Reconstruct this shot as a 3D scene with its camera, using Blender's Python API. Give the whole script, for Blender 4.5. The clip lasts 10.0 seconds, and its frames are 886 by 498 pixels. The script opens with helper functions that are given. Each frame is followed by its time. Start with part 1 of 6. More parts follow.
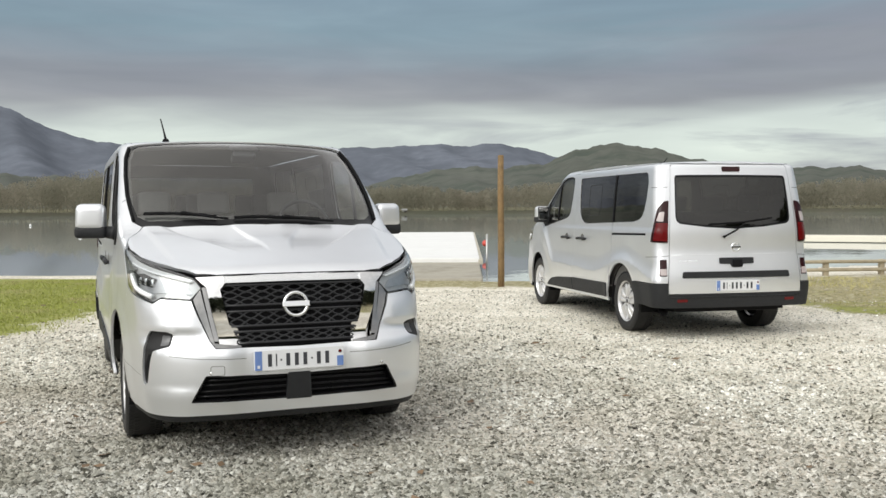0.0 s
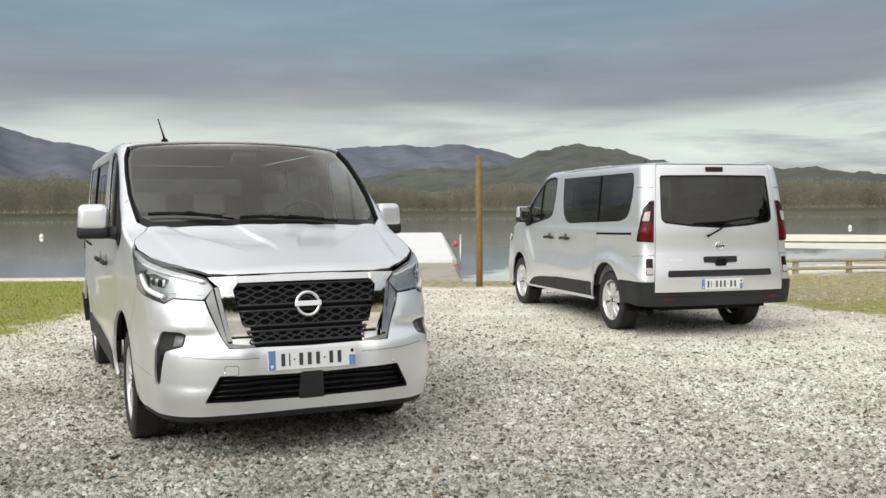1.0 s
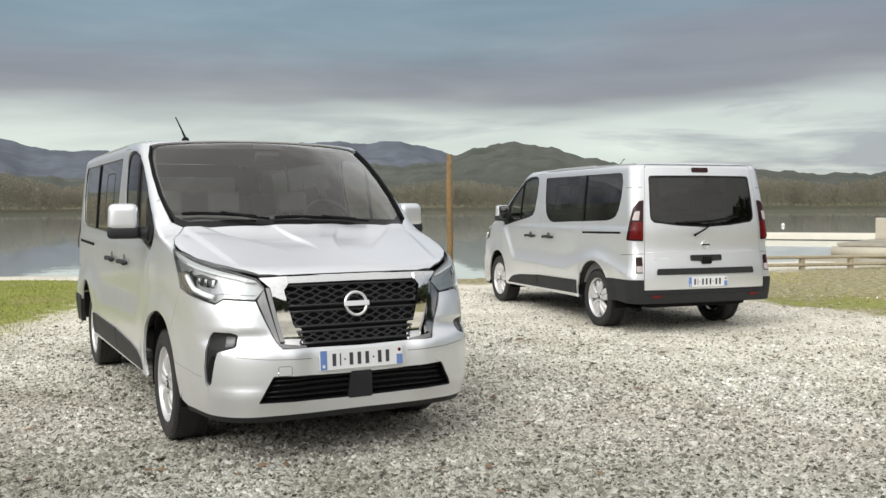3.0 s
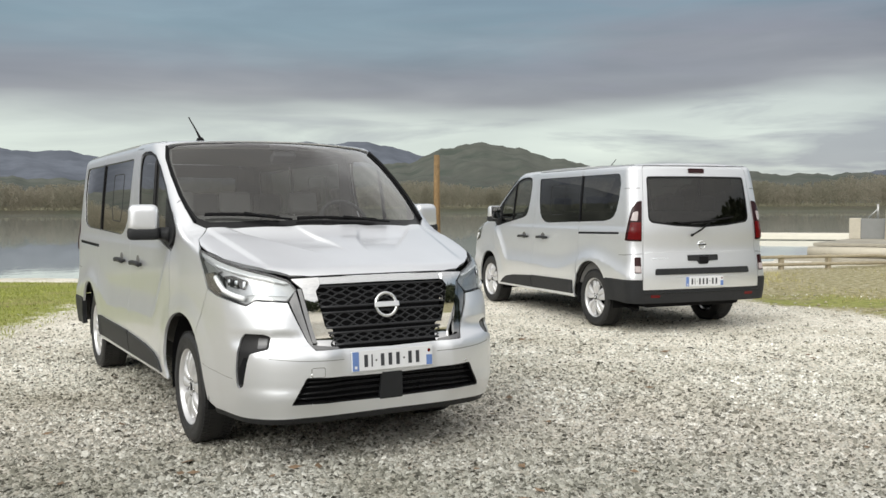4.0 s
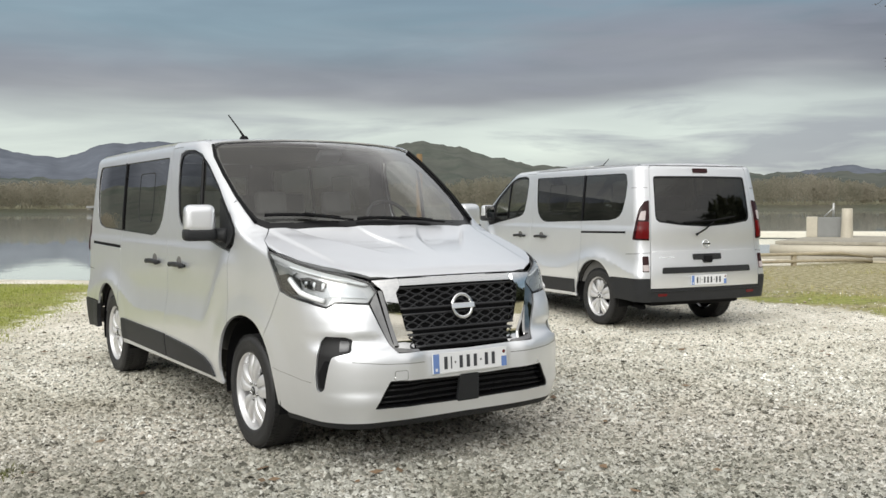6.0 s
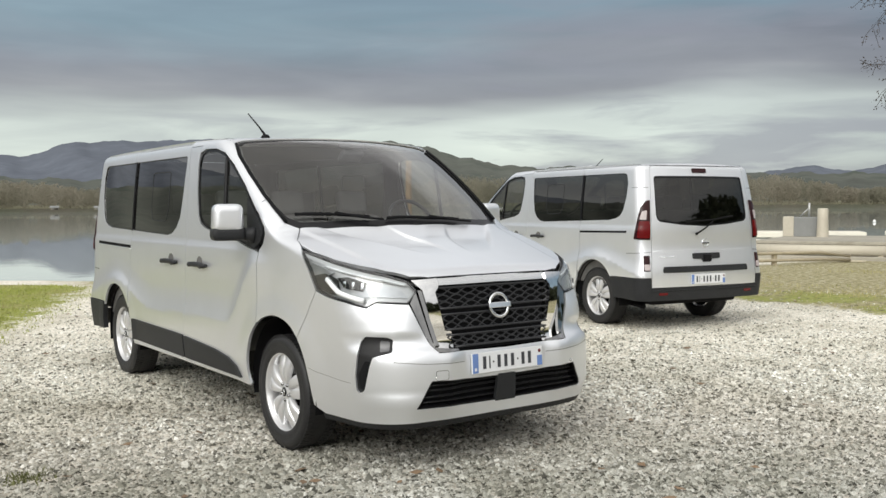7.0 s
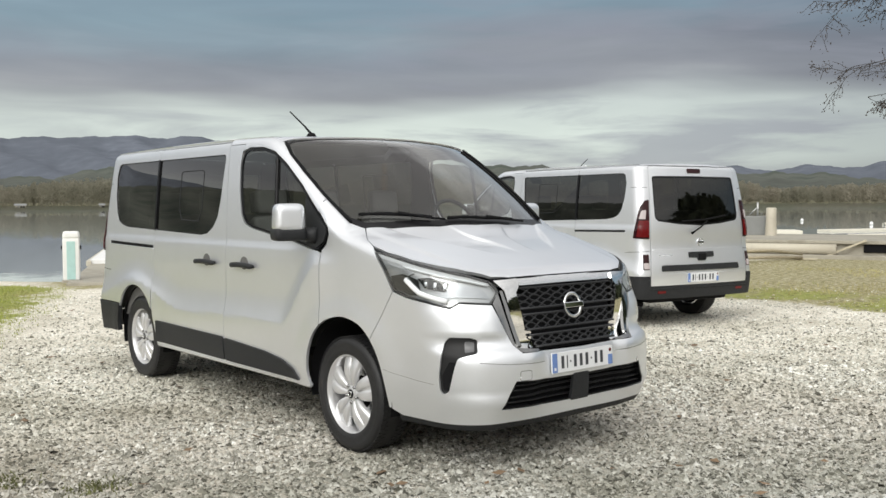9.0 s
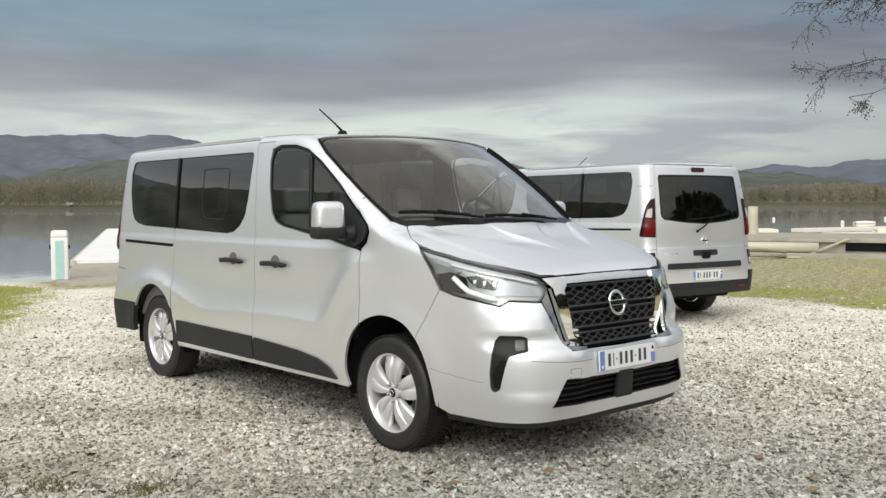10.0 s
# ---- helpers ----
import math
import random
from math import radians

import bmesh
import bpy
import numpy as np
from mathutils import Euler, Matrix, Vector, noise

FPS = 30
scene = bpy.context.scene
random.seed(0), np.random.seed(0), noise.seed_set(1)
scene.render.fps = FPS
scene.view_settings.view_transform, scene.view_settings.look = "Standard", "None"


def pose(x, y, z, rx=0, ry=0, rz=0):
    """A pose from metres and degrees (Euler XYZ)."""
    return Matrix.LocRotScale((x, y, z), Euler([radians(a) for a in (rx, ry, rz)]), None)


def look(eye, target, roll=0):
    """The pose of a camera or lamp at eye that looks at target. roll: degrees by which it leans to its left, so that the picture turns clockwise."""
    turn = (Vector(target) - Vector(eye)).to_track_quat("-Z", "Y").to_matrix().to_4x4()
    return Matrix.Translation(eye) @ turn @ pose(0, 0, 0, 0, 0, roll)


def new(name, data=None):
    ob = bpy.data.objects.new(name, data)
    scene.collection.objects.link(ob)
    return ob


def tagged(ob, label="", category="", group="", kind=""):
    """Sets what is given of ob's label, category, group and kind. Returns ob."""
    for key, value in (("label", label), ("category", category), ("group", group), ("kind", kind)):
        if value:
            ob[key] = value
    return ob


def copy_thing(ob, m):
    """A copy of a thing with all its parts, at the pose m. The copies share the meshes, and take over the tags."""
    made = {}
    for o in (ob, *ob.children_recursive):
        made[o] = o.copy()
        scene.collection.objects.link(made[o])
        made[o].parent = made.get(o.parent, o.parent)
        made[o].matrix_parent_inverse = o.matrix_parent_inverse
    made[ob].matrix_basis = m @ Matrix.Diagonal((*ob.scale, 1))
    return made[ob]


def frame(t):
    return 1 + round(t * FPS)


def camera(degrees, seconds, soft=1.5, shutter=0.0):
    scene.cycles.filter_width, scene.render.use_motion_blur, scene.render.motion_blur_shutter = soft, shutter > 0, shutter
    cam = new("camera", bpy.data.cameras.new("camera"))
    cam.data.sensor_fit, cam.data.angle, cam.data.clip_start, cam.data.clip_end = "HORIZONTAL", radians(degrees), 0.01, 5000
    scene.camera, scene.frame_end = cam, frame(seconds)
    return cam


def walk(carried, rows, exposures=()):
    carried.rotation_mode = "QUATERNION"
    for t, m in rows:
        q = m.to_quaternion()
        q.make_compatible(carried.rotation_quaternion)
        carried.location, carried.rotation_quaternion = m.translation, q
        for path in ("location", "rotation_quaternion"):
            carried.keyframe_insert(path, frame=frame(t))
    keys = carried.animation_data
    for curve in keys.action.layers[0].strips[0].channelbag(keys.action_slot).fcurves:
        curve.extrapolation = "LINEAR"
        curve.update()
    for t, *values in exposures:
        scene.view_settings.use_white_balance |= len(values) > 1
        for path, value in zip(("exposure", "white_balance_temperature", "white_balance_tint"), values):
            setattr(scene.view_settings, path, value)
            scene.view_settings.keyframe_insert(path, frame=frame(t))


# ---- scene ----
cam = camera(51.0, 10.0)
PATH = [
    (0, (-1.221, -6.269, 1.397), (-0.471, -4.417, 1.315), -0.3),
    (0.5, (-1.354, -6.243, 1.399), (-0.567, -4.406, 1.316), -0.3),
    (1, (-1.496, -6.199, 1.392), (-0.673, -4.378, 1.311), -0.4),
    (1.5, (-1.649, -6.151, 1.394), (-0.792, -4.346, 1.312), -0.3),
    (2, (-1.798, -6.1, 1.402), (-0.911, -4.31, 1.317), -0.3),
    (2.5, (-1.955, -6.045, 1.413), (-1.038, -4.27, 1.326), -0.3),
    (4, (-2.433, -5.808, 1.419), (-1.425, -4.082, 1.332), -0.3),
    (4.5, (-2.593, -5.698, 1.419), (-1.556, -3.99, 1.333), -0.4),
    (5, (-2.747, -5.588, 1.424), (-1.684, -3.896, 1.336), -0.3),
    (5.5, (-2.915, -5.469, 1.433), (-1.825, -3.794, 1.343), -0.3),
    (7, (-3.39, -5.11, 1.431), (-2.217, -3.493, 1.34), -0.3),
    (7.5, (-3.561, -4.987, 1.436), (-2.356, -3.393, 1.343), -0.3),
    (8, (-3.714, -4.866, 1.441), (-2.48, -3.295, 1.347), -0.3),
    (8.5, (-3.884, -4.734, 1.444), (-2.62, -3.187, 1.35), -0.2),
    (9, (-4.033, -4.59, 1.444), (-2.743, -3.065, 1.349), -0.2),
    (9.5, (-4.192, -4.438, 1.441), (-2.877, -2.934, 1.345), -0.2),
    (10, (-4.341, -4.295, 1.438), (-3.004, -2.811, 1.341), -0.2),
]
walk(cam, [(t, look(eye, target, roll)) for t, eye, target, roll in PATH])

# place of the second van: x, y, z and turn
VAN_B = (6.228, 5.901, 0, 0, 0, 170.6)

# ---- light ----
def tree_of(owner):
    owner.use_nodes = True
    t = owner.node_tree
    t.nodes.clear()
    return t


def node(t, kind, **values):
    n = t.nodes.new(kind)
    for key, v in values.items():
        if key in n.inputs:
            n.inputs[key].default_value = v
    return n


def link(t, a, b):
    t.links.new(a, b)


def ramp(t, fac, stops, ease="LINEAR"):
    n = t.nodes.new("ShaderNodeValToRGB")
    n.color_ramp.interpolation = ease
    e = n.color_ramp.elements
    while len(e) < len(stops):
        e.new(0.5)
    for el, (pos, col) in zip(e, stops):
        el.position = pos
        el.color = (*col, 1) if len(col) == 3 else col
    link(t, fac, n.inputs["Fac"])
    return n.outputs["Color"]


def math_node(t, op, a, b=None):
    n = t.nodes.new("ShaderNodeMath")
    n.operation = op
    for i, v in enumerate((a, b)):
        if v is None:
            continue
        if isinstance(v, (int, float)):
            n.inputs[i].default_value = v
        else:
            link(t, v, n.inputs[i])
    return n.outputs[0]


def mix(t, fac, a, b, how="MIX"):
    n = t.nodes.new("ShaderNodeMix")
    n.data_type, n.blend_type = "RGBA", how
    for sock, v in ((n.inputs[0], fac), (n.inputs[6], a), (n.inputs[7], b)):
        if isinstance(v, (int, float)):
            sock.default_value = v
        elif isinstance(v, tuple):
            sock.default_value = (*v, 1)
        else:
            link(t, v, sock)
    return n.outputs[2]


SUN_UP, SUN_ROUND = 36.0, 236.0
world = bpy.data.worlds.new("overcast_evening")
scene.world = world
wt = tree_of(world)
sky = node(wt, "ShaderNodeTexSky")
sky.sky_type, sky.sun_disc = "NISHITA", False
sky.sun_elevation, sky.sun_rotation = radians(SUN_UP), radians(SUN_ROUND)
where = node(wt, "ShaderNodeTexCoord")
split = node(wt, "ShaderNodeSeparateXYZ")
link(wt, where.outputs["Generated"], split.inputs[0])
streak = node(wt, "ShaderNodeMapping")
streak.inputs["Scale"].default_value = (1.6, 1.6, 10.0)
streak.inputs["Location"].default_value = (0.4, 1.3, 0.2)
link(wt, where.outputs["Generated"], streak.inputs[0])
bank = node(wt, "ShaderNodeTexNoise", Scale=1.3, Detail=3.0, Roughness=0.45, Distortion=0.3)
link(wt, streak.outputs[0], bank.inputs["Vector"])
wisp = node(wt, "ShaderNodeTexNoise", Scale=3.0, Detail=5.0, Roughness=0.5, Distortion=0.5)
link(wt, streak.outputs[0], wisp.inputs["Vector"])
east = node(wt, "ShaderNodeVectorMath")
east.operation = "DOT_PRODUCT"
link(wt, where.outputs["Generated"], east.inputs[0])
east.inputs[1].default_value = (0.95, 0.30, 0.05)
height = math_node(wt, "ADD", split.outputs["Z"], math_node(wt, "MULTIPLY", math_node(wt, "SUBTRACT", bank.outputs["Fac"], 0.5), 0.085))
height = math_node(wt, "SUBTRACT", height, ramp(wt, east.outputs["Value"], [(0.80, (0, 0, 0)), (0.92, (0.022,) * 3), (0.975, (0.012,) * 3), (1.0, (0, 0, 0))]))
clouds = ramp(wt, height, [
    (0.0, (0.60, 0.63, 0.60)), (0.050, (0.84, 0.93, 0.85)), (0.088, (0.79, 0.87, 0.81)), (0.118, (0.38, 0.395, 0.42)),
    (0.145, (0.31, 0.335, 0.375)), (0.18, (0.285, 0.39, 0.455)), (0.22, (0.265, 0.365, 0.445)), (0.32, (0.48, 0.53, 0.57)),
    (0.60, (0.88, 0.89, 0.89)), (1.0, (0.86, 0.87, 0.87))])
veil = ramp(wt, wisp.outputs["Fac"], [(0.3, (0.88, 0.88, 0.89)), (0.55, (1.0, 1.0, 1.0)), (0.75, (1.14, 1.13, 1.11))])
clouds = mix(wt, 1.0, clouds, veil, "MULTIPLY")
# heavy and thin cloud overhead
mass = node(wt, "ShaderNodeTexNoise", Scale=2.1, Detail=4.0, Roughness=0.5, Distortion=0.8)
masses = node(wt, "ShaderNodeMapping")
masses.inputs["Scale"].default_value = (1.5, 1.0, 1.0)
masses.inputs["Location"].default_value = (1.7, 0.2, 0.9)
link(wt, where.outputs["Generated"], masses.inputs[0])
link(wt, masses.outputs[0], mass.inputs["Vector"])
lumps = ramp(wt, mass.outputs["Fac"], [(0.36, (0.62, 0.60, 0.61)), (0.48, (0.95, 0.94, 0.95)), (0.62, (1.35, 1.36, 1.38))])
clouds = mix(wt, ramp(wt, split.outputs["Z"], [(0.28, (0, 0, 0)), (0.50, (1, 1, 1))]), clouds, mix(wt, 1.0, clouds, lumps, "MULTIPLY"))
# the cloud is brighter round the hidden sun
aim = node(wt, "ShaderNodeVectorMath")
aim.operation = "DOT_PRODUCT"
link(wt, where.outputs["Generated"], aim.inputs[0])
aim.inputs[1].default_value = (math.sin(radians(SUN_ROUND)) * math.cos(radians(SUN_UP)), math.cos(radians(SUN_ROUND)) * math.cos(radians(SUN_UP)), math.sin(radians(SUN_UP)))
glow = math_node(wt, "POWER", math_node(wt, "MAXIMUM", math_node(wt, "ADD", math_node(wt, "MULTIPLY", aim.outputs["Value"], 0.6), 0.4), 0.0), 2.0)
clouds = mix(wt, 1.0, clouds, ramp(wt, glow, [(0.0, (1, 1, 1)), (0.30, (1.05, 1.05, 1.05)), (0.65, (1.55, 1.55, 1.53)), (1.0, (2.9, 2.89, 2.84))]), "MULTIPLY")
# the bank breaks up towards the hidden sun and darkens over the far end of the lake, part cloud, part lens falloff
pale = mix(wt, 1.0, (0.86, 0.85, 0.83), ramp(wt, glow, [(0.28, (1, 1, 1)), (0.65, (1.65, 1.65, 1.63)), (1.0, (2.7, 2.68, 2.63))]), "MULTIPLY")
clouds = mix(wt, ramp(wt, glow, [(0.09, (0, 0, 0)), (0.28, (1, 1, 1))]), clouds, mix(wt, 1.0, pale, veil, "MULTIPLY"))
clouds = mix(wt, 1.0, clouds, ramp(wt, east.outputs["Value"], [(0.80, (1, 1, 1)), (0.94, (0.93, 0.93, 0.95)), (1.0, (0.60, 0.60, 0.64))]), "MULTIPLY")
# torn low cloud over the bright strip
rag = node(wt, "ShaderNodeTexNoise", Scale=4.2, Detail=6.0, Roughness=0.55, Distortion=0.6)
rags = node(wt, "ShaderNodeMapping")
rags.inputs["Scale"].default_value = (1.0, 1.0, 7.0)
rags.inputs["Location"].default_value = (3.1, 0.7, 0.4)
link(wt, where.outputs["Generated"], rags.inputs[0])
link(wt, rags.outputs[0], rag.inputs["Vector"])
torn = math_node(wt, "MULTIPLY", ramp(wt, rag.outputs["Fac"], [(0.46, (0, 0, 0)), (0.60, (1, 1, 1))]), ramp(wt, split.outputs["Z"], [(0.0, (0.2,) * 3), (0.03, (0.7,) * 3), (0.11, (0.6,) * 3), (0.22, (0.25,) * 3), (0.4, (0, 0, 0))]))
torn = math_node(wt, "MULTIPLY", torn, ramp(wt, east.outputs["Value"], [(0.50, (0.3,) * 3), (0.90, (1, 1, 1))]))
clouds = mix(wt, torn, clouds, (0.34, 0.35, 0.41))
veiled = node(wt, "ShaderNodeBackground", Strength=1.0)
link(wt, clouds, veiled.inputs["Color"])
clear = node(wt, "ShaderNodeBackground", Strength=0.05)
link(wt, sky.outputs[0], clear.inputs["Color"])
both = node(wt, "ShaderNodeMixShader", Fac=0.88)
link(wt, clear.outputs[0], both.inputs[1])
link(wt, veiled.outputs[0], both.inputs[2])
out = node(wt, "ShaderNodeOutputWorld")
link(wt, both.outputs[0], out.inputs[0])

lamp = bpy.data.lights.new("sun", "SUN")
lamp.energy, lamp.angle, lamp.color = 1.55, radians(40), (0.99, 0.99, 0.94)
sun = new("sun", lamp)
a, b = radians(SUN_ROUND), radians(SUN_UP)
sun.matrix_world = look((40 * math.sin(a) * math.cos(b), 40 * math.cos(a) * math.cos(b), 40 * math.sin(b)), (0, 0, 0))
scene.view_settings.exposure = -0.04

# ---- materials ----
def surface(name, color, rough=0.5, metal=0.0, coat=0.0, tint=(0.85, 1.12), grain=18.0, bump=0.0, bump_scale=60.0, rough_var=0.08, transmission=0.0, spec=0.5, stain=None, per_object=0.0):
    """A two-scale material: broad stains, fine grain, fine relief."""
    m = bpy.data.materials.new(name)
    t = tree_of(m)
    b = node(t, "ShaderNodeBsdfPrincipled", Roughness=rough, Metallic=metal)
    b.inputs["Coat Weight"].default_value = coat
    b.inputs["Coat Roughness"].default_value = 0.04
    b.inputs["Specular IOR Level"].default_value = spec
    b.inputs["Transmission Weight"].default_value = transmission
    o = node(t, "ShaderNodeOutputMaterial")
    link(t, b.outputs[0], o.inputs[0])
    c = node(t, "ShaderNodeTexCoord")
    n1 = node(t, "ShaderNodeTexNoise", Scale=grain, Detail=5.0, Roughness=0.6)
    n2 = node(t, "ShaderNodeTexNoise", Scale=grain * 0.09, Detail=3.0)
    link(t, c.outputs["Object"], n1.inputs["Vector"])
    link(t, c.outputs["Object"], n2.inputs["Vector"])
    both = math_node(t, "ADD", math_node(t, "MULTIPLY", n1.outputs["Fac"], 0.5), math_node(t, "MULTIPLY", n2.outputs["Fac"], 0.5))
    lo, hi = tint
    col = ramp(t, both, [(0.32, tuple(min(1, k * lo) for k in color)), (0.5, color), (0.68, tuple(min(1, k * hi) for k in color))])
    if stain:
        n3 = node(t, "ShaderNodeTexNoise", Scale=stain[1], Detail=6.0, Roughness=0.65)
        link(t, c.outputs["Object"], n3.inputs["Vector"])
        f = ramp(t, n3.outputs["Fac"], [(stain[2], (0, 0, 0)), (stain[2] + 0.14, (1, 1, 1))])
        col = mix(t, f, col, stain[0])
    if per_object:
        info = node(t, "ShaderNodeObjectInfo")
        f = ramp(t, info.outputs["Random"], [(0, (1 - per_object,) * 3), (1, (1 + per_object,) * 3)])
        col = mix(t, 1.0, col, f, "MULTIPLY")
    link(t, col, b.inputs["Base Color"])
    if rough_var:
        r = math_node(t, "ADD", rough - rough_var / 2, math_node(t, "MULTIPLY", n1.outputs["Fac"], rough_var))
        link(t, r, b.inputs["Roughness"])
    if bump:
        n4 = node(t, "ShaderNodeTexNoise", Scale=bump_scale, Detail=4.0)
        link(t, c.outputs["Object"], n4.inputs["Vector"])
        bm_ = node(t, "ShaderNodeBump", Strength=bump, Distance=0.01)
        link(t, n4.outputs["Fac"], bm_.inputs["Height"])
        link(t, bm_.outputs[0], b.inputs["Normal"])
    return m


def sheet_glass(name, tint, gloss=1.0, rough=0.0):
    """A thin pane: clear or tinted, with its reflection."""
    m = bpy.data.materials.new(name)
    t = tree_of(m)
    through_ = node(t, "ShaderNodeBsdfTransparent")
    through_.inputs["Color"].default_value = (*tint, 1)
    shine = node(t, "ShaderNodeBsdfGlossy", Roughness=rough)
    shine.inputs["Color"].default_value = (1.0, 0.98, 0.95, 1)
    f = node(t, "ShaderNodeLayerWeight", Blend=0.5)
    k = math_node(t, "ADD", 0.043, math_node(t, "MULTIPLY", math_node(t, "POWER", f.outputs["Facing"], 5.0), 0.957))
    k = math_node(t, "MULTIPLY", k, gloss)
    s = node(t, "ShaderNodeMixShader")
    link(t, k, s.inputs[0])
    link(t, through_.outputs[0], s.inputs[1])
    link(t, shine.outputs[0], s.inputs[2])
    o = node(t, "ShaderNodeOutputMaterial")
    link(t, s.outputs[0], o.inputs[0])
    return m


def fleck_paint():
    """Silver metallic paint with fine flake and a clear coat."""
    m = surface("silver_paint", (0.835, 0.853, 0.885), 0.38, 0.80, 0.5, (0.98, 1.02), 6.0, rough_var=0.03)
    t = m.node_tree
    b = [n for n in t.nodes if n.type == "BSDF_PRINCIPLED"][0]
    c = [n for n in t.nodes if n.type == "TEX_COORD"][0]
    v = node(t, "ShaderNodeTexVoronoi", Scale=1400.0)
    link(t, c.outputs["Object"], v.inputs["Vector"])
    k = node(t, "ShaderNodeBump", Strength=0.05, Distance=0.001)
    link(t, v.outputs["Distance"], k.inputs["Height"])
    link(t, k.outputs[0], b.inputs["Normal"])
    return m


PAINT = fleck_paint()
TRIM = surface("dark_plastic", (0.019, 0.020, 0.022), 0.55, spec=0.3, bump=0.15, bump_scale=900, tint=(0.85, 1.2))
GLOSSBLACK = surface("gloss_black", (0.006, 0.006, 0.007), 0.28, coat=0.05, spec=0.25, rough_var=0.04)
MATTBLACK = surface("matt_black", (0.007, 0.007, 0.008), 0.8, spec=0.15)
INNER = surface("inner_lining", (0.13, 0.128, 0.124), 0.8)
CHROME = surface("chrome", (0.86, 0.87, 0.88), 0.06, 1.0, tint=(0.97, 1.02), rough_var=0.03)
SATIN = surface("satin_silver", (0.70, 0.71, 0.72), 0.25, 0.8, 0.6, (0.97, 1.03), rough_var=0.04)
ALLOY = surface("silver_wheel_paint", (0.66, 0.66, 0.67), 0.30, 0.5, 0.7, (0.93, 1.04), 20, rough_var=0.05)
RUBBER = surface("tyre_rubber", (0.013, 0.013, 0.014), 0.56, tint=(0.75, 1.6), grain=25, bump=0.2, bump_scale=300, stain=((0.035, 0.032, 0.028), 9.0, 0.60))
SCREEN = sheet_glass("windscreen_glass", (0.88, 0.90, 0.89), 2.0)
CLEAR = sheet_glass("door_glass", (0.70, 0.73, 0.71), 2.1)
PRIVACY = sheet_glass("privacy_glass", (0.13, 0.133, 0.125), 2.6)
REARGLASS = sheet_glass("rear_glass", (0.16, 0.165, 0.158), 1.7)
BRIGHTTRIM = surface("bright_trim", (0.82, 0.82, 0.82), 0.05, 1.0, rough_var=0.03)
DARKCHROME = surface("dark_chrome", (0.30, 0.30, 0.30), 0.07, 1.0, rough_var=0.03)
LENS = sheet_glass("lamp_lens", (0.86, 0.88, 0.89), 1.6)
REDLENS = surface("red_lens", (0.11, 0.003, 0.004), 0.2, coat=0.1, spec=0.3, rough_var=0.02)
DARKRED = surface("dark_red_lens", (0.022, 0.002, 0.003), 0.2, coat=0.1, spec=0.3, rough_var=0.02)
WHITELENS = surface("white_lens", (0.46, 0.40, 0.40), 0.12, coat=0.8, rough_var=0.02)
LIGHTGUIDE = surface("light_guide", (0.82, 0.84, 0.86), 0.18, coat=0.8, rough_var=0.02)
REFLECTOR = surface("lamp_reflector", (0.55, 0.56, 0.58), 0.34, 0.85, rough_var=0.04)
LAMPBOWL = surface("lamp_bowl", (0.60, 0.605, 0.61), 0.34, 0.55, rough_var=0.06)
LAMPDARK = surface("lamp_dark", (0.035, 0.036, 0.036), 0.12, 0.3, rough_var=0.03)
BEZEL = surface("lamp_edge", (0.045, 0.046, 0.048), 0.4)
FOGTRIM = surface("fog_trim", (0.013, 0.013, 0.014), 0.5, bump=0.1, bump_scale=900, spec=0.3)
FOGLENS = surface("fog_lens", (0.10, 0.10, 0.105), 0.30, 0.1, 0.2, rough_var=0.03)
GRILLEBAR = surface("grille_bar", (0.022, 0.023, 0.026), 0.42, coat=0.1, rough_var=0.04)
PLATEWHITE = surface("plate_white", (0.70, 0.71, 0.73), 0.4, coat=0.2, tint=(0.97, 1.02))
PLATEBLUE = surface("plate_blue", (0.13, 0.22, 0.48), 0.4, coat=0.2)
PLATEMARK = surface("plate_marks", (0.04, 0.042, 0.05), 0.5)
FABRIC = surface("seat_fabric", (0.17, 0.168, 0.165), 0.9, bump=0.3, bump_scale=500)
DASH = surface("dashboard_plastic", (0.045, 0.046, 0.05), 0.7, bump=0.15, bump_scale=600)
PALE = surface("pale_lining", (0.42, 0.415, 0.40), 0.9)

# ---- mesh helpers ----
from mathutils.geometry import delaunay_2d_cdt


def part(name, data, material, parent, label=""):
    """Links a mesh or bmesh as one object under a thing or a part."""
    if isinstance(data, bmesh.types.BMesh):
        me = bpy.data.meshes.new(name)
        data.to_mesh(me)
        data.free()
        data = me
    data.name = name
    if not data.materials:
        for m in material if isinstance(material, (list, tuple)) else [material]:
            data.materials.append(m)
    ob = new(name, data)
    if parent is not None:
        ob.parent = parent
    if label:
        ob["label"] = label
    return ob


def mesh_of(verts, faces, smooth=True):
    me = bpy.data.meshes.new("m")
    me.from_pydata([tuple(map(float, v)) for v in verts], [], [tuple(map(int, f)) for f in faces])
    if smooth:
        me.polygons.foreach_set("use_smooth", [True] * len(me.polygons))
    me.update()
    return me


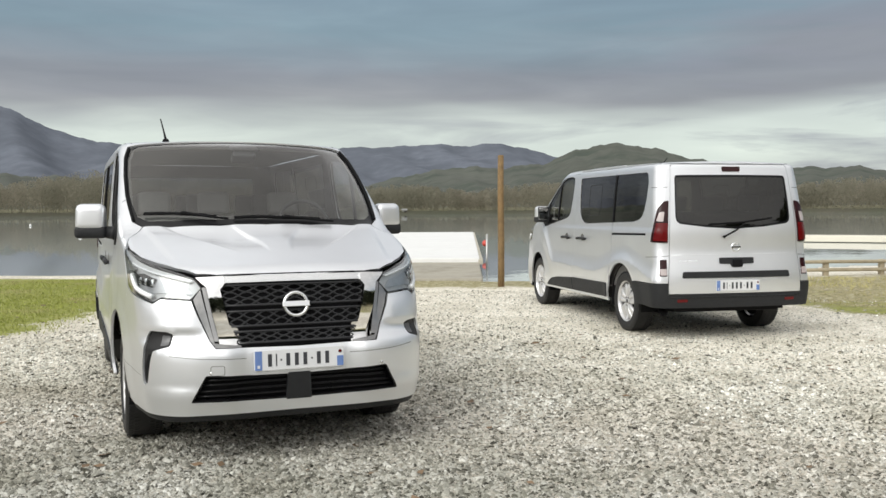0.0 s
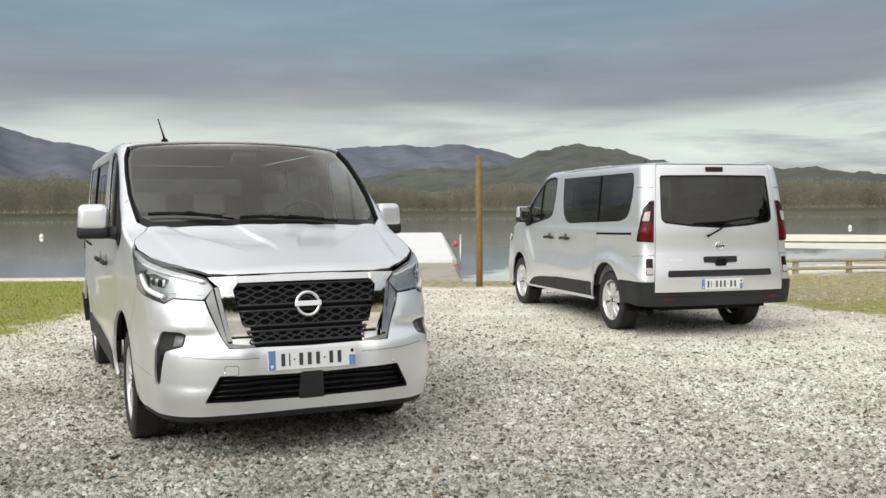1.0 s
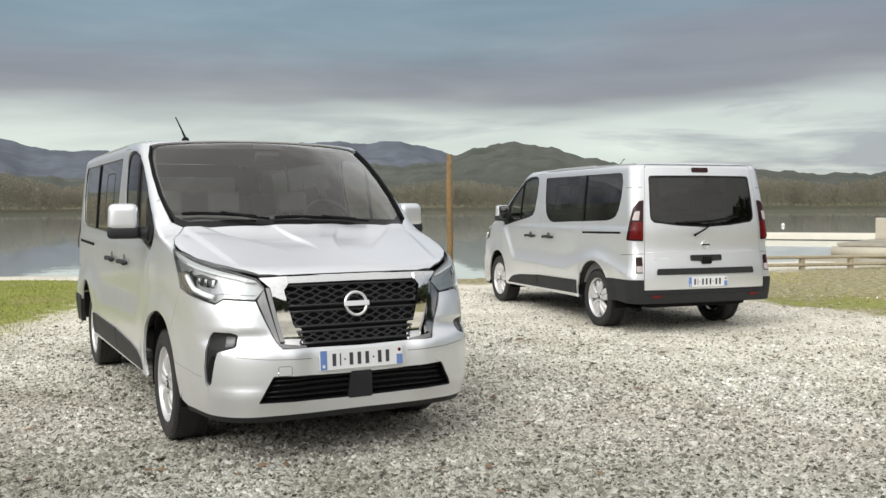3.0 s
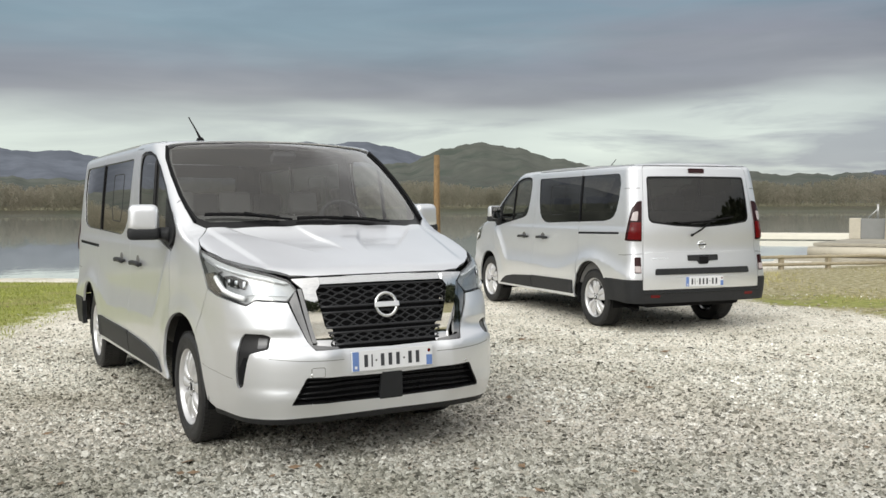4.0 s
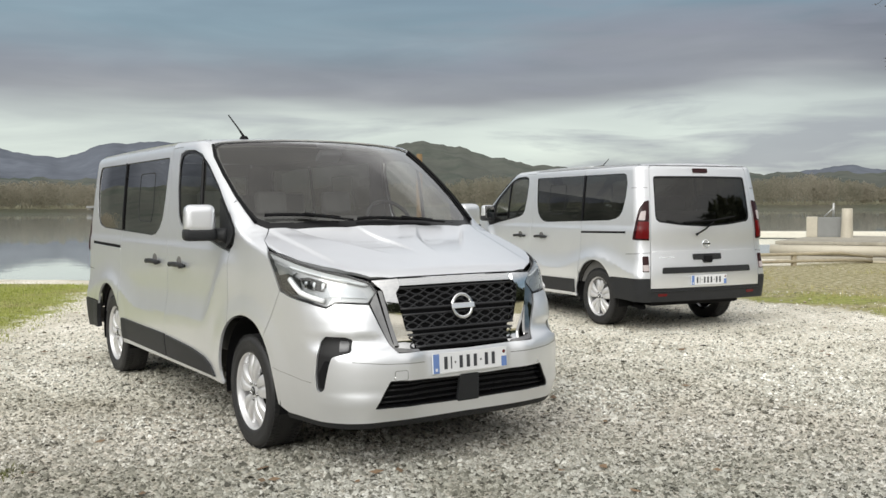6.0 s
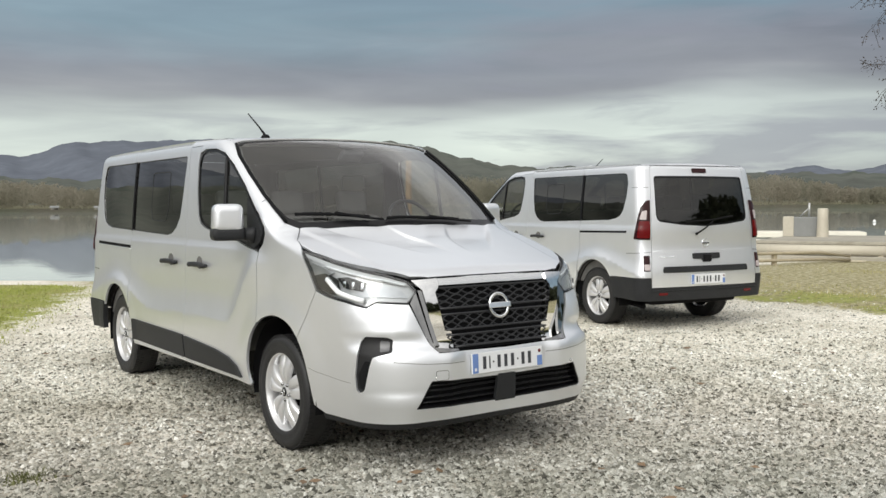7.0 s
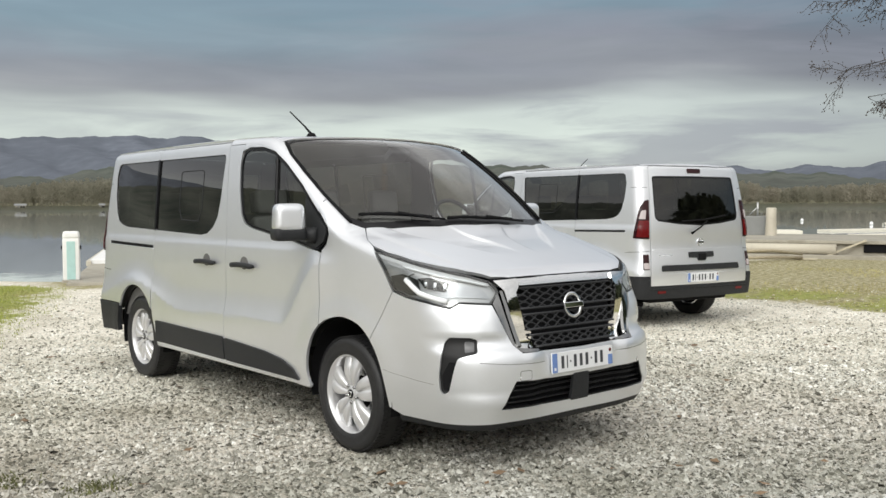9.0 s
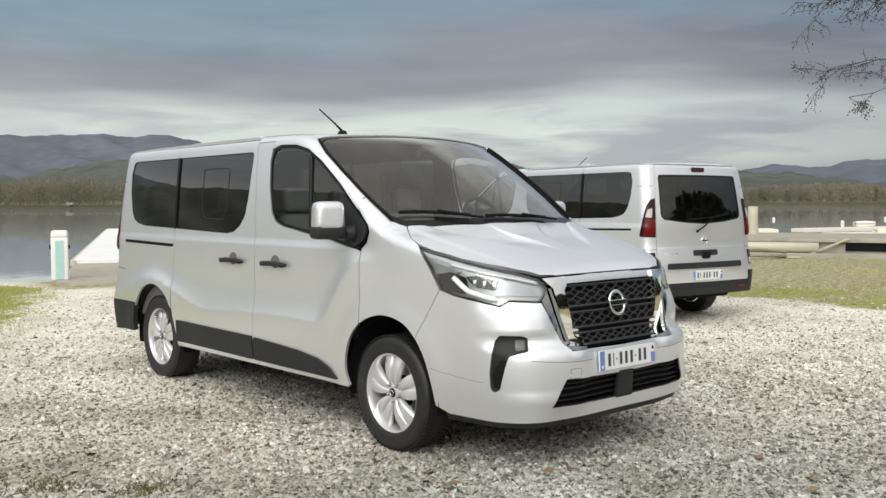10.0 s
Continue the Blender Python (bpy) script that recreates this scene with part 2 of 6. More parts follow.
def block(size, at=(0, 0, 0), bevel=0.01, turn=(0, 0, 0), bm=None, seg=2, taper=1.0):
    """A bevelled block; taper narrows its top."""
    own = bmesh.new()
    bmesh.ops.create_cube(own, size=1.0)
    for v in own.verts:
        k = taper if v.co.z > 0 else 1.0
        v.co = Vector((v.co.x * size[0] * k, v.co.y * size[1] * k, v.co.z * size[2]))
    if bevel:
        bmesh.ops.bevel(own, geom=own.edges[:], offset=bevel, segments=seg, affect="EDGES", profile=0.6)
    own.transform(pose(*at, *turn))
    for f in own.faces:
        f.smooth = bevel > 0 and seg > 2
    if bm is None:
        return own
    me = bpy.data.meshes.new("tmp")
    own.to_mesh(me)
    own.free()
    bm.from_mesh(me)
    bpy.data.meshes.remove(me)
    return bm


def lathe(profile, n=40, axis="x", closed=False):
    """Turns a profile of (radius, along) round the axis."""
    verts, faces = [], []
    for i in range(n):
        a = 2 * math.pi * i / n
        for r, h in profile:
            p = (h, r * math.cos(a), r * math.sin(a))
            verts.append(p if axis == "x" else (p[1], p[2], p[0]))
    k = len(profile)
    for i in range(n):
        j = (i + 1) % n
        for q in range(k if closed else k - 1):
            q2 = (q + 1) % k
            faces.append((i * k + q, i * k + q2, j * k + q2, j * k + q))
    return mesh_of(verts, faces)


def tube(path, radius, sides=8, flat=1.0, cap=True):
    """A round bar along a path; radius may be a list; flat squashes it upright."""
    path = [Vector(p) for p in path]
    verts, faces = [], []
    side = None
    for i, p in enumerate(path):
        d = (path[min(i + 1, len(path) - 1)] - path[max(i - 1, 0)]).normalized()
        up = Vector((0, 0, 1)) if abs(d.z) < 0.9 else Vector((0, 1, 0))
        side = d.cross(up).normalized()
        up = side.cross(d)
        r = radius[i] if isinstance(radius, (list, tuple)) else radius
        for k in range(sides):
            a = 2 * math.pi * (k + 0.5) / sides
            verts.append(p + side * (r * math.cos(a)) + up * (r * flat * math.sin(a)))
    for i in range(len(path) - 1):
        for k in range(sides):
            a, b = i * sides + k, i * sides + (k + 1) % sides
            faces.append((a, b, b + sides, a + sides))
    if cap:
        faces.append(tuple(range(sides))[::-1])
        faces.append(tuple(range((len(path) - 1) * sides, len(path) * sides)))
    return mesh_of(verts, faces)


def joined(meshes):
    bm = bmesh.new()
    for me in meshes:
        bm.from_mesh(me)
        bpy.data.meshes.remove(me)
    return bm


# ---- the van's skin, as one smooth function ----
def step(a, b, v):
    q = np.clip((v - a) / (b - a), 0, 1)
    return q * q * (3 - 2 * q)


def smax(a, b, k):
    h = np.maximum(k - np.abs(a - b), 0) / k
    return np.maximum(a, b) + h * h * k / 4


def curve(v, xs, ys):
    """A smooth curve through points (monotone in slope, no corners)."""
    xs, ys = np.array(xs), np.array(ys)
    v = np.clip(v, xs[0], xs[-1])
    m = np.gradient(ys, xs)
    i = np.clip(np.searchsorted(xs, v) - 1, 0, len(xs) - 2)
    h = xs[i + 1] - xs[i]
    q = (v - xs[i]) / h
    return ((1 + 2 * q) * (1 - q) ** 2 * ys[i] + q * (1 - q) ** 2 * h * m[i]
            + q * q * (3 - 2 * q) * ys[i + 1] + q * q * (q - 1) * h * m[i + 1])


def swage(y):
    """Height of the pressed line along the flank."""
    z = 0.655 + 0.045 * step(3.0, 0.8, y) + 0.42 * step(0.72, 0.24, y)
    return z + 0.20 * step(0.95, 0.0, np.abs(y - 3.12))


def half_width(y, z):
    w = curve(z, [0.10, 0.30, 0.42, 0.60, 0.85, 1.10], [0.875, 0.915, 0.930, 0.934, 0.932, 0.926])
    up = np.clip(z - 1.1, 0, 1)
    w = w - 0.050 * up - 0.050 * up * up
    rise = np.clip((0.155 - (z - swage(y))) / 0.185, 0, 1)
    w = w + 0.027 * rise ** 1.7 * (1.0 - 0.35 * step(-0.05, -0.30, z - swage(y))) * step(1.30, 1.1, z) * step(0.02, 0.36, y)
    w = w + (0.004 * step(0.85, 1.12, z) - 0.008 * step(1.145, 1.205, z)) * step(0.3, 0.7, y)
    w = w - 0.088 * np.clip(0.25 - y, 0, 2) ** 2.2
    w = w - 0.012 * np.clip(y - 3.2, 0, 2) ** 2
    for wheel in (0.0, 3.098):
        w = w + 0.010 * step(0.58, 0.43, np.hypot(y - wheel, z - 0.345))
    return w


def nose(x, z):
    ax = np.abs(x)
    y = curve(z, [0.10, 0.20, 0.30, 0.40, 0.50, 0.62, 0.70, 0.80, 0.95, 1.05, 1.2],
              [-0.94, -1.00, -1.03, -1.045, -1.050, -1.040, -1.010, -0.985, -0.950, -0.915, -0.80])
    y = y + 0.50 * ax ** 4.4 - 0.032 * step(0.28, 0.42, ax) * step(0.685, 0.625, z) * step(0.25, 0.4, z) - 0.016 * step(0.5, 0.65, ax) * step(0.43, 0.37, z)
    return y - 0.020 * step(0.5, 0.62, ax) * step(0.92, 0.82, z) * step(0.70, 0.76, z)


def tail(x, z):
    y = curve(z, [0.1, 0.45, 0.58, 0.88, 0.93, 1.15, 1.5, 2.0], [3.98, 4.035, 4.040, 4.002, 3.994, 3.984, 3.935, 3.835])
    return y - 0.045 * x * x - 0.05 * np.abs(x) ** 6


def top(x, y):
    ax = np.abs(x)
    hood = 1.055 + 0.31 * (y + 0.92) - 0.03 * (y + 0.92) ** 2 - 0.05 * ax ** 2.2
    # pressed hollows that fade out towards the nose
    ridge_in, ridge_out = 0.07 + 0.7 * np.clip(y + 0.62, 0, 1) ** 2, 0.41 + 0.7 * (y + 0.40)
    hood = hood + 0.012 - 0.026 * step(ridge_in - 0.012, ridge_in + 0.018, ax) * step(ridge_out + 0.014, ridge_out - 0.030, ax) * step(-0.66, -0.22, y)
    rib = 0.62 + 0.16 * (y + 0.9)
    hood = hood - 0.012 * step(rib - 0.022, rib + 0.022, ax) * step(-0.90, -0.5, y)
    glass = 1.305 + 0.76 * (y + 0.17 - 0.30 * x * x) - 0.12 * np.clip(y, 0, 2) ** 2
    roof = 1.945 - 0.035 * ax ** 2 - 0.03 * np.clip(1.7 - y, 0, 9) ** 2 - 0.008 * np.clip(y - 2.4, 0, 9) ** 2
    return -smax(-smax(hood, glass, 0.05), -roof, 0.05)


def shell(p):
    """Negative inside the body, zero on its skin."""
    x, y, z = p[:, 0], p[:, 1], p[:, 2]
    f = smax(np.abs(x) - half_width(y, z), nose(x, z) - y, 0.10)
    f = smax(f, y - tail(x, z), 0.10)
    f = smax(f, (z - top(x, y)) * 0.85, 0.055)
    return smax(f, 0.20 - z, 0.06)


def skin(o, d, reach, n=110):
    """Where rays first meet the skin, and its normals there."""
    lo, hi, hit = np.zeros(len(o)), np.full(len(o), reach * 0.6), np.zeros(len(o), bool)
    for t in np.linspace(0, reach, n):
        inside = (shell(o + d * t) < 0) & ~hit
        hi[inside], lo[inside] = t, t - reach / (n - 1)
        hit |= inside
    for _ in range(18):
        m = (lo + hi) / 2
        inside = shell(o + d * m[:, None]) < 0
        hi, lo = np.where(inside, m, hi), np.where(inside, lo, m)
    p = o + d * hi[:, None]
    e = 0.004
    g = np.stack([shell(p + np.eye(3)[k] * e) - shell(p - np.eye(3)[k] * e) for k in range(3)], 1)
    return p, g / np.maximum(np.linalg.norm(g, axis=1), 1e-9)[:, None]


# The belt runs round the van: u is 0 at the middle of the nose, plus along its left, minus along its right.
CORNER, TURNED, FLANK, BACK, HALF = 0.40, 1.264, 5.414, 5.885, 6.535


def belt(uz):
    """Rays inwards from the belt at (u, height)."""
    uz = np.asarray(uz, float)
    u, z = (uz[:, 0] + HALF) % (2 * HALF) - HALF, uz[:, 1]
    s, a = np.where(u < 0, -1.0, 1.0), np.abs(u)
    o, d = np.zeros((len(a), 3)), np.zeros((len(a), 3))
    o[:, 2] = z
    k = a < CORNER
    o[k, 0], o[k, 1], d[k, 1] = a[k], -1.35, 1
    k = (a >= CORNER) & (a < TURNED)
    th = (a[k] - CORNER) / 0.55
    o[k, 0], o[k, 1], d[k, 0], d[k, 1] = 0.40 + 0.9 * np.sin(th), -0.45 - 0.9 * np.cos(th), -np.sin(th), np.cos(th)
    k = (a >= TURNED) & (a < FLANK)
    o[k, 0], o[k, 1], d[k, 0] = 1.3, a[k] - TURNED - 0.45, -1
    k = (a >= FLANK) & (a < BACK)
    th = (a[k] - FLANK) / 0.30
    o[k, 0], o[k, 1], d[k, 0], d[k, 1] = 0.65 + 0.65 * np.cos(th), 3.70 + 0.65 * np.sin(th), -np.cos(th), -np.sin(th)
    k = a >= BACK
    o[k, 0], o[k, 1], d[k, 1] = HALF - a[k], 4.35, -1
    o[:, 0] *= s
    d[:, 0] *= s
    return skin(o, d, 1.3)


def above(xy):
    """Rays down on to the van at (x, y)."""
    xy = np.asarray(xy, float)
    o = np.column_stack([xy, np.full(len(xy), 2.1)])
    return skin(o, np.tile((0.0, 0.0, -1.0), (len(o), 1)), 1.4)


def slanted(side):
    """Rays on to the shoulder of the van from above and outside, at (y, q)."""
    e, d = np.array((side * 0.7071, 0, -0.7071)), np.array((-side * 0.7071, 0, -0.7071))

    def on(yq):
        yq = np.asarray(yq, float)
        o = np.array((side * 0.8, 0, 1.9)) - d * 0.7 + e * yq[:, 1:2]
        o[:, 1] = yq[:, 0]
        return skin(o, np.tile(d, (len(o), 1)), 1.4)
    return on


def shoulder(p):
    """Places on the skin as (y, q) of the slanted rays."""
    return [(float(y), float((abs(x) - 0.8) * 0.7071 - (z - 1.9) * 0.7071)) for x, y, z in p]


def along(x, y):
    """The belt's u at a place of the plan."""
    s, a = (-1 if x < 0 else 1), abs(x)
    if -0.45 <= y <= 3.70:
        u = TURNED + y + 0.45
    elif y < -0.45:
        u = a if a < 0.40 else CORNER + 0.55 * math.atan2(a - 0.40, -0.45 - y)
    else:
        u = HALF - a if a < 0.65 else FLANK + 0.30 * math.atan2(y - 3.70, a - 0.65)
    return s * u


def spots(side, *pts):
    """(x, y, z) of one side as places on the belt; side is 1 for the left and -1 for the right."""
    return [(along(side * x, y), z) for x, y, z in pts]


def flank(side, *pts):
    """(y, z) on the side of the van."""
    return [(side * (TURNED + 0.45 + p[0]), *p[1:]) for p in pts]


def across(pts):
    """One half of an outline on the nose, given from the middle outwards, and its mirror image."""
    return [(u, z) for u, z in pts] + [(-u, z) for u, z in reversed(pts) if abs(u) > 1e-4]


def behind(pts):
    """(x, z) on the tail; x plus is the van's left."""
    return [(HALF - x, z) for x, z in pts]


def rounded(loop, r, n=5):
    """An outline with its corners rounded; a point may carry its own radius."""
    out, k = [], len(loop)
    for i in range(k):
        p, a, b = (np.array(loop[j % k][:2], float) for j in (i, i - 1, i + 1))
        rr = loop[i][2] if len(loop[i]) > 2 else r
        la, lb = np.linalg.norm(a - p), np.linalg.norm(b - p)
        if rr <= 0 or min(la, lb) < 1e-6:
            out.append(tuple(p))
            continue
        s, e = p + (a - p) * min(rr / la, 0.48), p + (b - p) * min(rr / lb, 0.48)
        for q in np.linspace(0, 1, n):
            out.append(tuple((1 - q) ** 2 * s + 2 * q * (1 - q) * p + q * q * e))
    return out


def dense(loop, gap=0.03):
    out = []
    for a, b in zip(loop, loop[1:] + loop[:1]):
        a, b = np.array(a[:2], float), np.array(b[:2], float)
        n = max(1, int(math.ceil(np.linalg.norm(b - a) / gap)))
        out += [tuple(a + (b - a) * q / n) for q in range(n)]
    return out


def line(pts, gap=0.03):
    """An open line with more points on it."""
    out = []
    for a, b in zip(pts, pts[1:]):
        a, b = np.array(a, float), np.array(b, float)
        n = max(1, int(math.ceil(np.linalg.norm(b - a) / gap)))
        out += [tuple(a + (b - a) * q / n) for q in range(n)]
    return out + [tuple(pts[-1])]


def within(points, loop):
    x, y = points[:, 0], points[:, 1]
    inside = np.zeros(len(points), bool)
    for (ax, ay), (bx, by) in zip(loop, loop[1:] + loop[:1]):
        if ay != by:
            inside ^= ((ay > y) != (by > y)) & (x < (bx - ax) * (y - ay) / (by - ay) + ax)
    return inside


def offset(loop, d):
    """The outline moved inwards by d (outwards: minus)."""
    p = np.array([q[:2] for q in loop], float)
    area = np.sum(p[:, 0] * np.roll(p[:, 1], -1) - np.roll(p[:, 0], -1) * p[:, 1])
    t = np.roll(p, -1, 0) - np.roll(p, 1, 0)
    t /= np.maximum(np.linalg.norm(t, axis=1), 1e-9)[:, None]
    n = np.column_stack([-t[:, 1], t[:, 0]]) * (1 if area > 0 else -1)
    return [tuple(q) for q in p + n * d]


def panel(name, loop, material, parent, holes=(), on=belt, lift=0.0, thick=0.018, grid=0.045, gap=0.03, label="", lean=0.0):
    """A piece of the skin inside an outline, with its holes, rims and a lining."""
    loops = [dense(list(l), gap) for l in (loop, *holes)]
    pts, edges = [], []
    for l in loops:
        k = len(pts)
        pts += l
        edges += [(k + i, k + (i + 1) % len(l)) for i in range(len(l))]
    rim = np.array(pts)
    lo, hi = np.array(loops[0]).min(0), np.array(loops[0]).max(0)
    gx, gy = np.meshgrid(np.arange(lo[0], hi[0], grid) + grid / 2, np.arange(lo[1], hi[1], grid) + grid / 2)
    free = np.column_stack([gx.ravel(), gy.ravel()])
    if len(free):
        ok = within(free, loops[0])
        for l in loops[1:]:
            ok &= ~within(free, l)
        free = free[ok]
    if len(free):
        near = np.min(np.linalg.norm(free[:, None] - rim[None], axis=2), axis=1)
        free = free[near > 0.45 * grid]
        pts = pts + [tuple(q) for q in free]
    v2, _, f2, *_ = delaunay_2d_cdt([Vector(q) for q in pts], edges, [], 0, 1e-6)
    v2 = np.array([tuple(v) for v in v2])
    f2 = np.array([f for f in f2 if len(f) == 3])
    mid = v2[f2].mean(1)
    ok = within(mid, loops[0])
    for l in loops[1:]:
        ok &= ~within(mid, l)
    ab, ac = v2[f2[:, 1]] - v2[f2[:, 0]], v2[f2[:, 2]] - v2[f2[:, 0]]
    ok &= np.abs(ab[:, 0] * ac[:, 1] - ab[:, 1] * ac[:, 0]) > 1e-3 * np.maximum(np.sum(ab * ab, 1), np.sum(ac * ac, 1))
    f2 = f2[ok]
    p, nrm = on(v2)
    p = p + nrm * lift
    face = np.cross(p[f2[:, 1]] - p[f2[:, 0]], p[f2[:, 2]] - p[f2[:, 0]])
    flip = np.sum(face * nrm[f2].mean(1), 1) < 0
    f2[flip] = f2[flip][:, ::-1]
    n = len(p)
    front = nrm
    if lean:
        p = p + nrm * (lean * (0.03 - (v2[:, 1].max() - v2[:, 1]) ** 2))[:, None]
        face = np.cross(p[f2[:, 1]] - p[f2[:, 0]], p[f2[:, 2]] - p[f2[:, 0]])
        front = np.zeros_like(p)
        for k in range(3):
            np.add.at(front, f2[:, k], face)
        front /= np.linalg.norm(front, axis=1)[:, None] + 1e-12
    verts, faces, slots = p, [tuple(f) for f in f2], [0] * len(f2)
    normals = list(front)
    if thick:
        verts = np.vstack([p, p - nrm * thick])
        count = {}
        for a, b, c in f2:
            for e in ((a, b), (b, c), (c, a)):
                count[e] = count.get(e, 0) + 1
        for a, b in count:
            if (b, a) not in count:
                faces.append((b, a, a + n, b + n))
                slots.append(0)
        faces += [(c + n, b + n, a + n) for a, b, c in f2]
        slots += [1] * len(f2)
        normals += list(-nrm)
    me = mesh_of(verts, faces)
    me.polygons.foreach_set("material_index", slots)
    rims = {i for f, poly in zip(faces, me.polygons) if len(f) == 4 for i in [poly.index]}
    per_loop = []
    for poly in me.polygons:
        for v in poly.vertices:
            per_loop.append(tuple(poly.normal) if poly.index in rims else tuple(normals[v]))
    me.normals_split_custom_set(per_loop)
    return part(name, me, [material, INNER], parent, label)


def spot(x, y, z, lift=0.0, on=None):
    """A place on the skin nearest to (x, y, z) along the belt's ray, and the normal."""
    p, n = (on or belt)([(along(x, y), z)] if on is None else [(x, y)])
    return Vector(p[0] + n[0] * lift), Vector(n[0])


def skin_line(uz, lift=0.0, on=belt, gap=0.03):
    """A path on the skin."""
    out = []
    for a, b in zip(uz, uz[1:]):
        a, b = np.array(a, float), np.array(b, float)
        n = max(1, int(np.linalg.norm(b - a) / gap))
        out += [a + (b - a) * q / n for q in range(n)]
    p, n = on(np.array(out + [np.array(uz[-1], float)]))
    return [Vector(q) for q in p + n * lift]


def set_on(place, normal, spin=0.0):
    """A pose with z along the normal and x level."""
    z = normal.normalized()
    x = Vector((0, 0, 1)).cross(z).normalized()
    y = z.cross(x)
    m = Matrix((x, y, z)).transposed().to_4x4()
    return Matrix.Translation(place) @ m @ Matrix.Rotation(spin, 4, "Z")



# ---- land, water and distance ----
CX, CY = -2.7, -5.4


def polar(bearing, r):
    """A place by its bearing (degrees from +y towards +x) and distance from the middle of the walk."""
    a = math.radians(bearing)
    return CX + r * math.sin(a), CY + r * math.cos(a)


def bearing_of(x, y):
    return np.degrees(np.arctan2(x - CX, y - CY))


def wave(x, y, k=1.0, seed=0.0):
    """Cheap smooth unevenness in -1..1."""
    return (np.sin(1.7 * k * x + 0.6 * seed + 1.3 * np.sin(0.9 * k * y + seed)) + np.sin(1.1 * k * y - 1.9 * seed + 1.7 * np.sin(0.7 * k * x)) + 0.6 * np.sin(2.9 * k * (x + y) + seed)) / 2.6


SHORE_B = [-180, -60, -20, 0, 6, 10.6, 14.4, 22, 30, 33, 40, 46, 52, 58, 64, 74, 90, 120, 180]
SHORE_R = [60, 40, 26, 22.1, 21.2, 20.2, 19.3, 18.8, 18.4, 18.8, 20.5, 23, 27.5, 28, 29, 32, 40, 60, 60]
FAR_SHORE = 430.0


def land_height(x, y):
    b, r = bearing_of(x, y), np.hypot(x - CX, y - CY)
    shore = np.interp(b, SHORE_B, SHORE_R) + 0.25 * wave(x, y, 0.8, 2.0)
    q = np.clip((r - shore) / 1.4, 0, 1)
    z = -1.1 * q * q * (3 - 2 * q)
    back = np.clip((r - FAR_SHORE) / 12, 0, 1)
    z = z + 1.6 * back + np.clip(r - FAR_SHORE - 12, 0, 160) * 0.02
    # the lot falls slightly towards its near end
    z = z + np.clip(-0.035 + 0.0064 * y, -0.06, 0.0) * (r < shore + 1.4)
    return z + 0.010 * wave(x, y, 1.3, 1.0) * (r < shore)


def falloff_earth_share(t, place, blotch):
    """Gravel tint: lens falloff put into the colour, darker near the walk and paler further out, and earthier on the
    left.
    """
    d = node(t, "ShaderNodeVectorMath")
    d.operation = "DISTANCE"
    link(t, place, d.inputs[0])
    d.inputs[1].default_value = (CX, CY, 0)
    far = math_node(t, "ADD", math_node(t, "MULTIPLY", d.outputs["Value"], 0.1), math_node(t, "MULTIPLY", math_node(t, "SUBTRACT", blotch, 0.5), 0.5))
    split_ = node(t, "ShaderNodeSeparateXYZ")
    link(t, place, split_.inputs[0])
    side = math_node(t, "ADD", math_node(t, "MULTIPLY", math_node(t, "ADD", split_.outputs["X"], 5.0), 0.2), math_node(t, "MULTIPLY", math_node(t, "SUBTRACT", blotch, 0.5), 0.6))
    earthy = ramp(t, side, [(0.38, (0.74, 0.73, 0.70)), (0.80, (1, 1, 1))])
    falloff = ramp(t, far, [(0.44, (0.76, 0.77, 0.775)), (0.64, (0.91, 0.89, 0.88)), (0.78, (1.08, 1.08, 1.07)), (1.0, (1.2, 1.2, 1.19))])
    return mix(t, 1.0, falloff, earthy, "MULTIPLY")


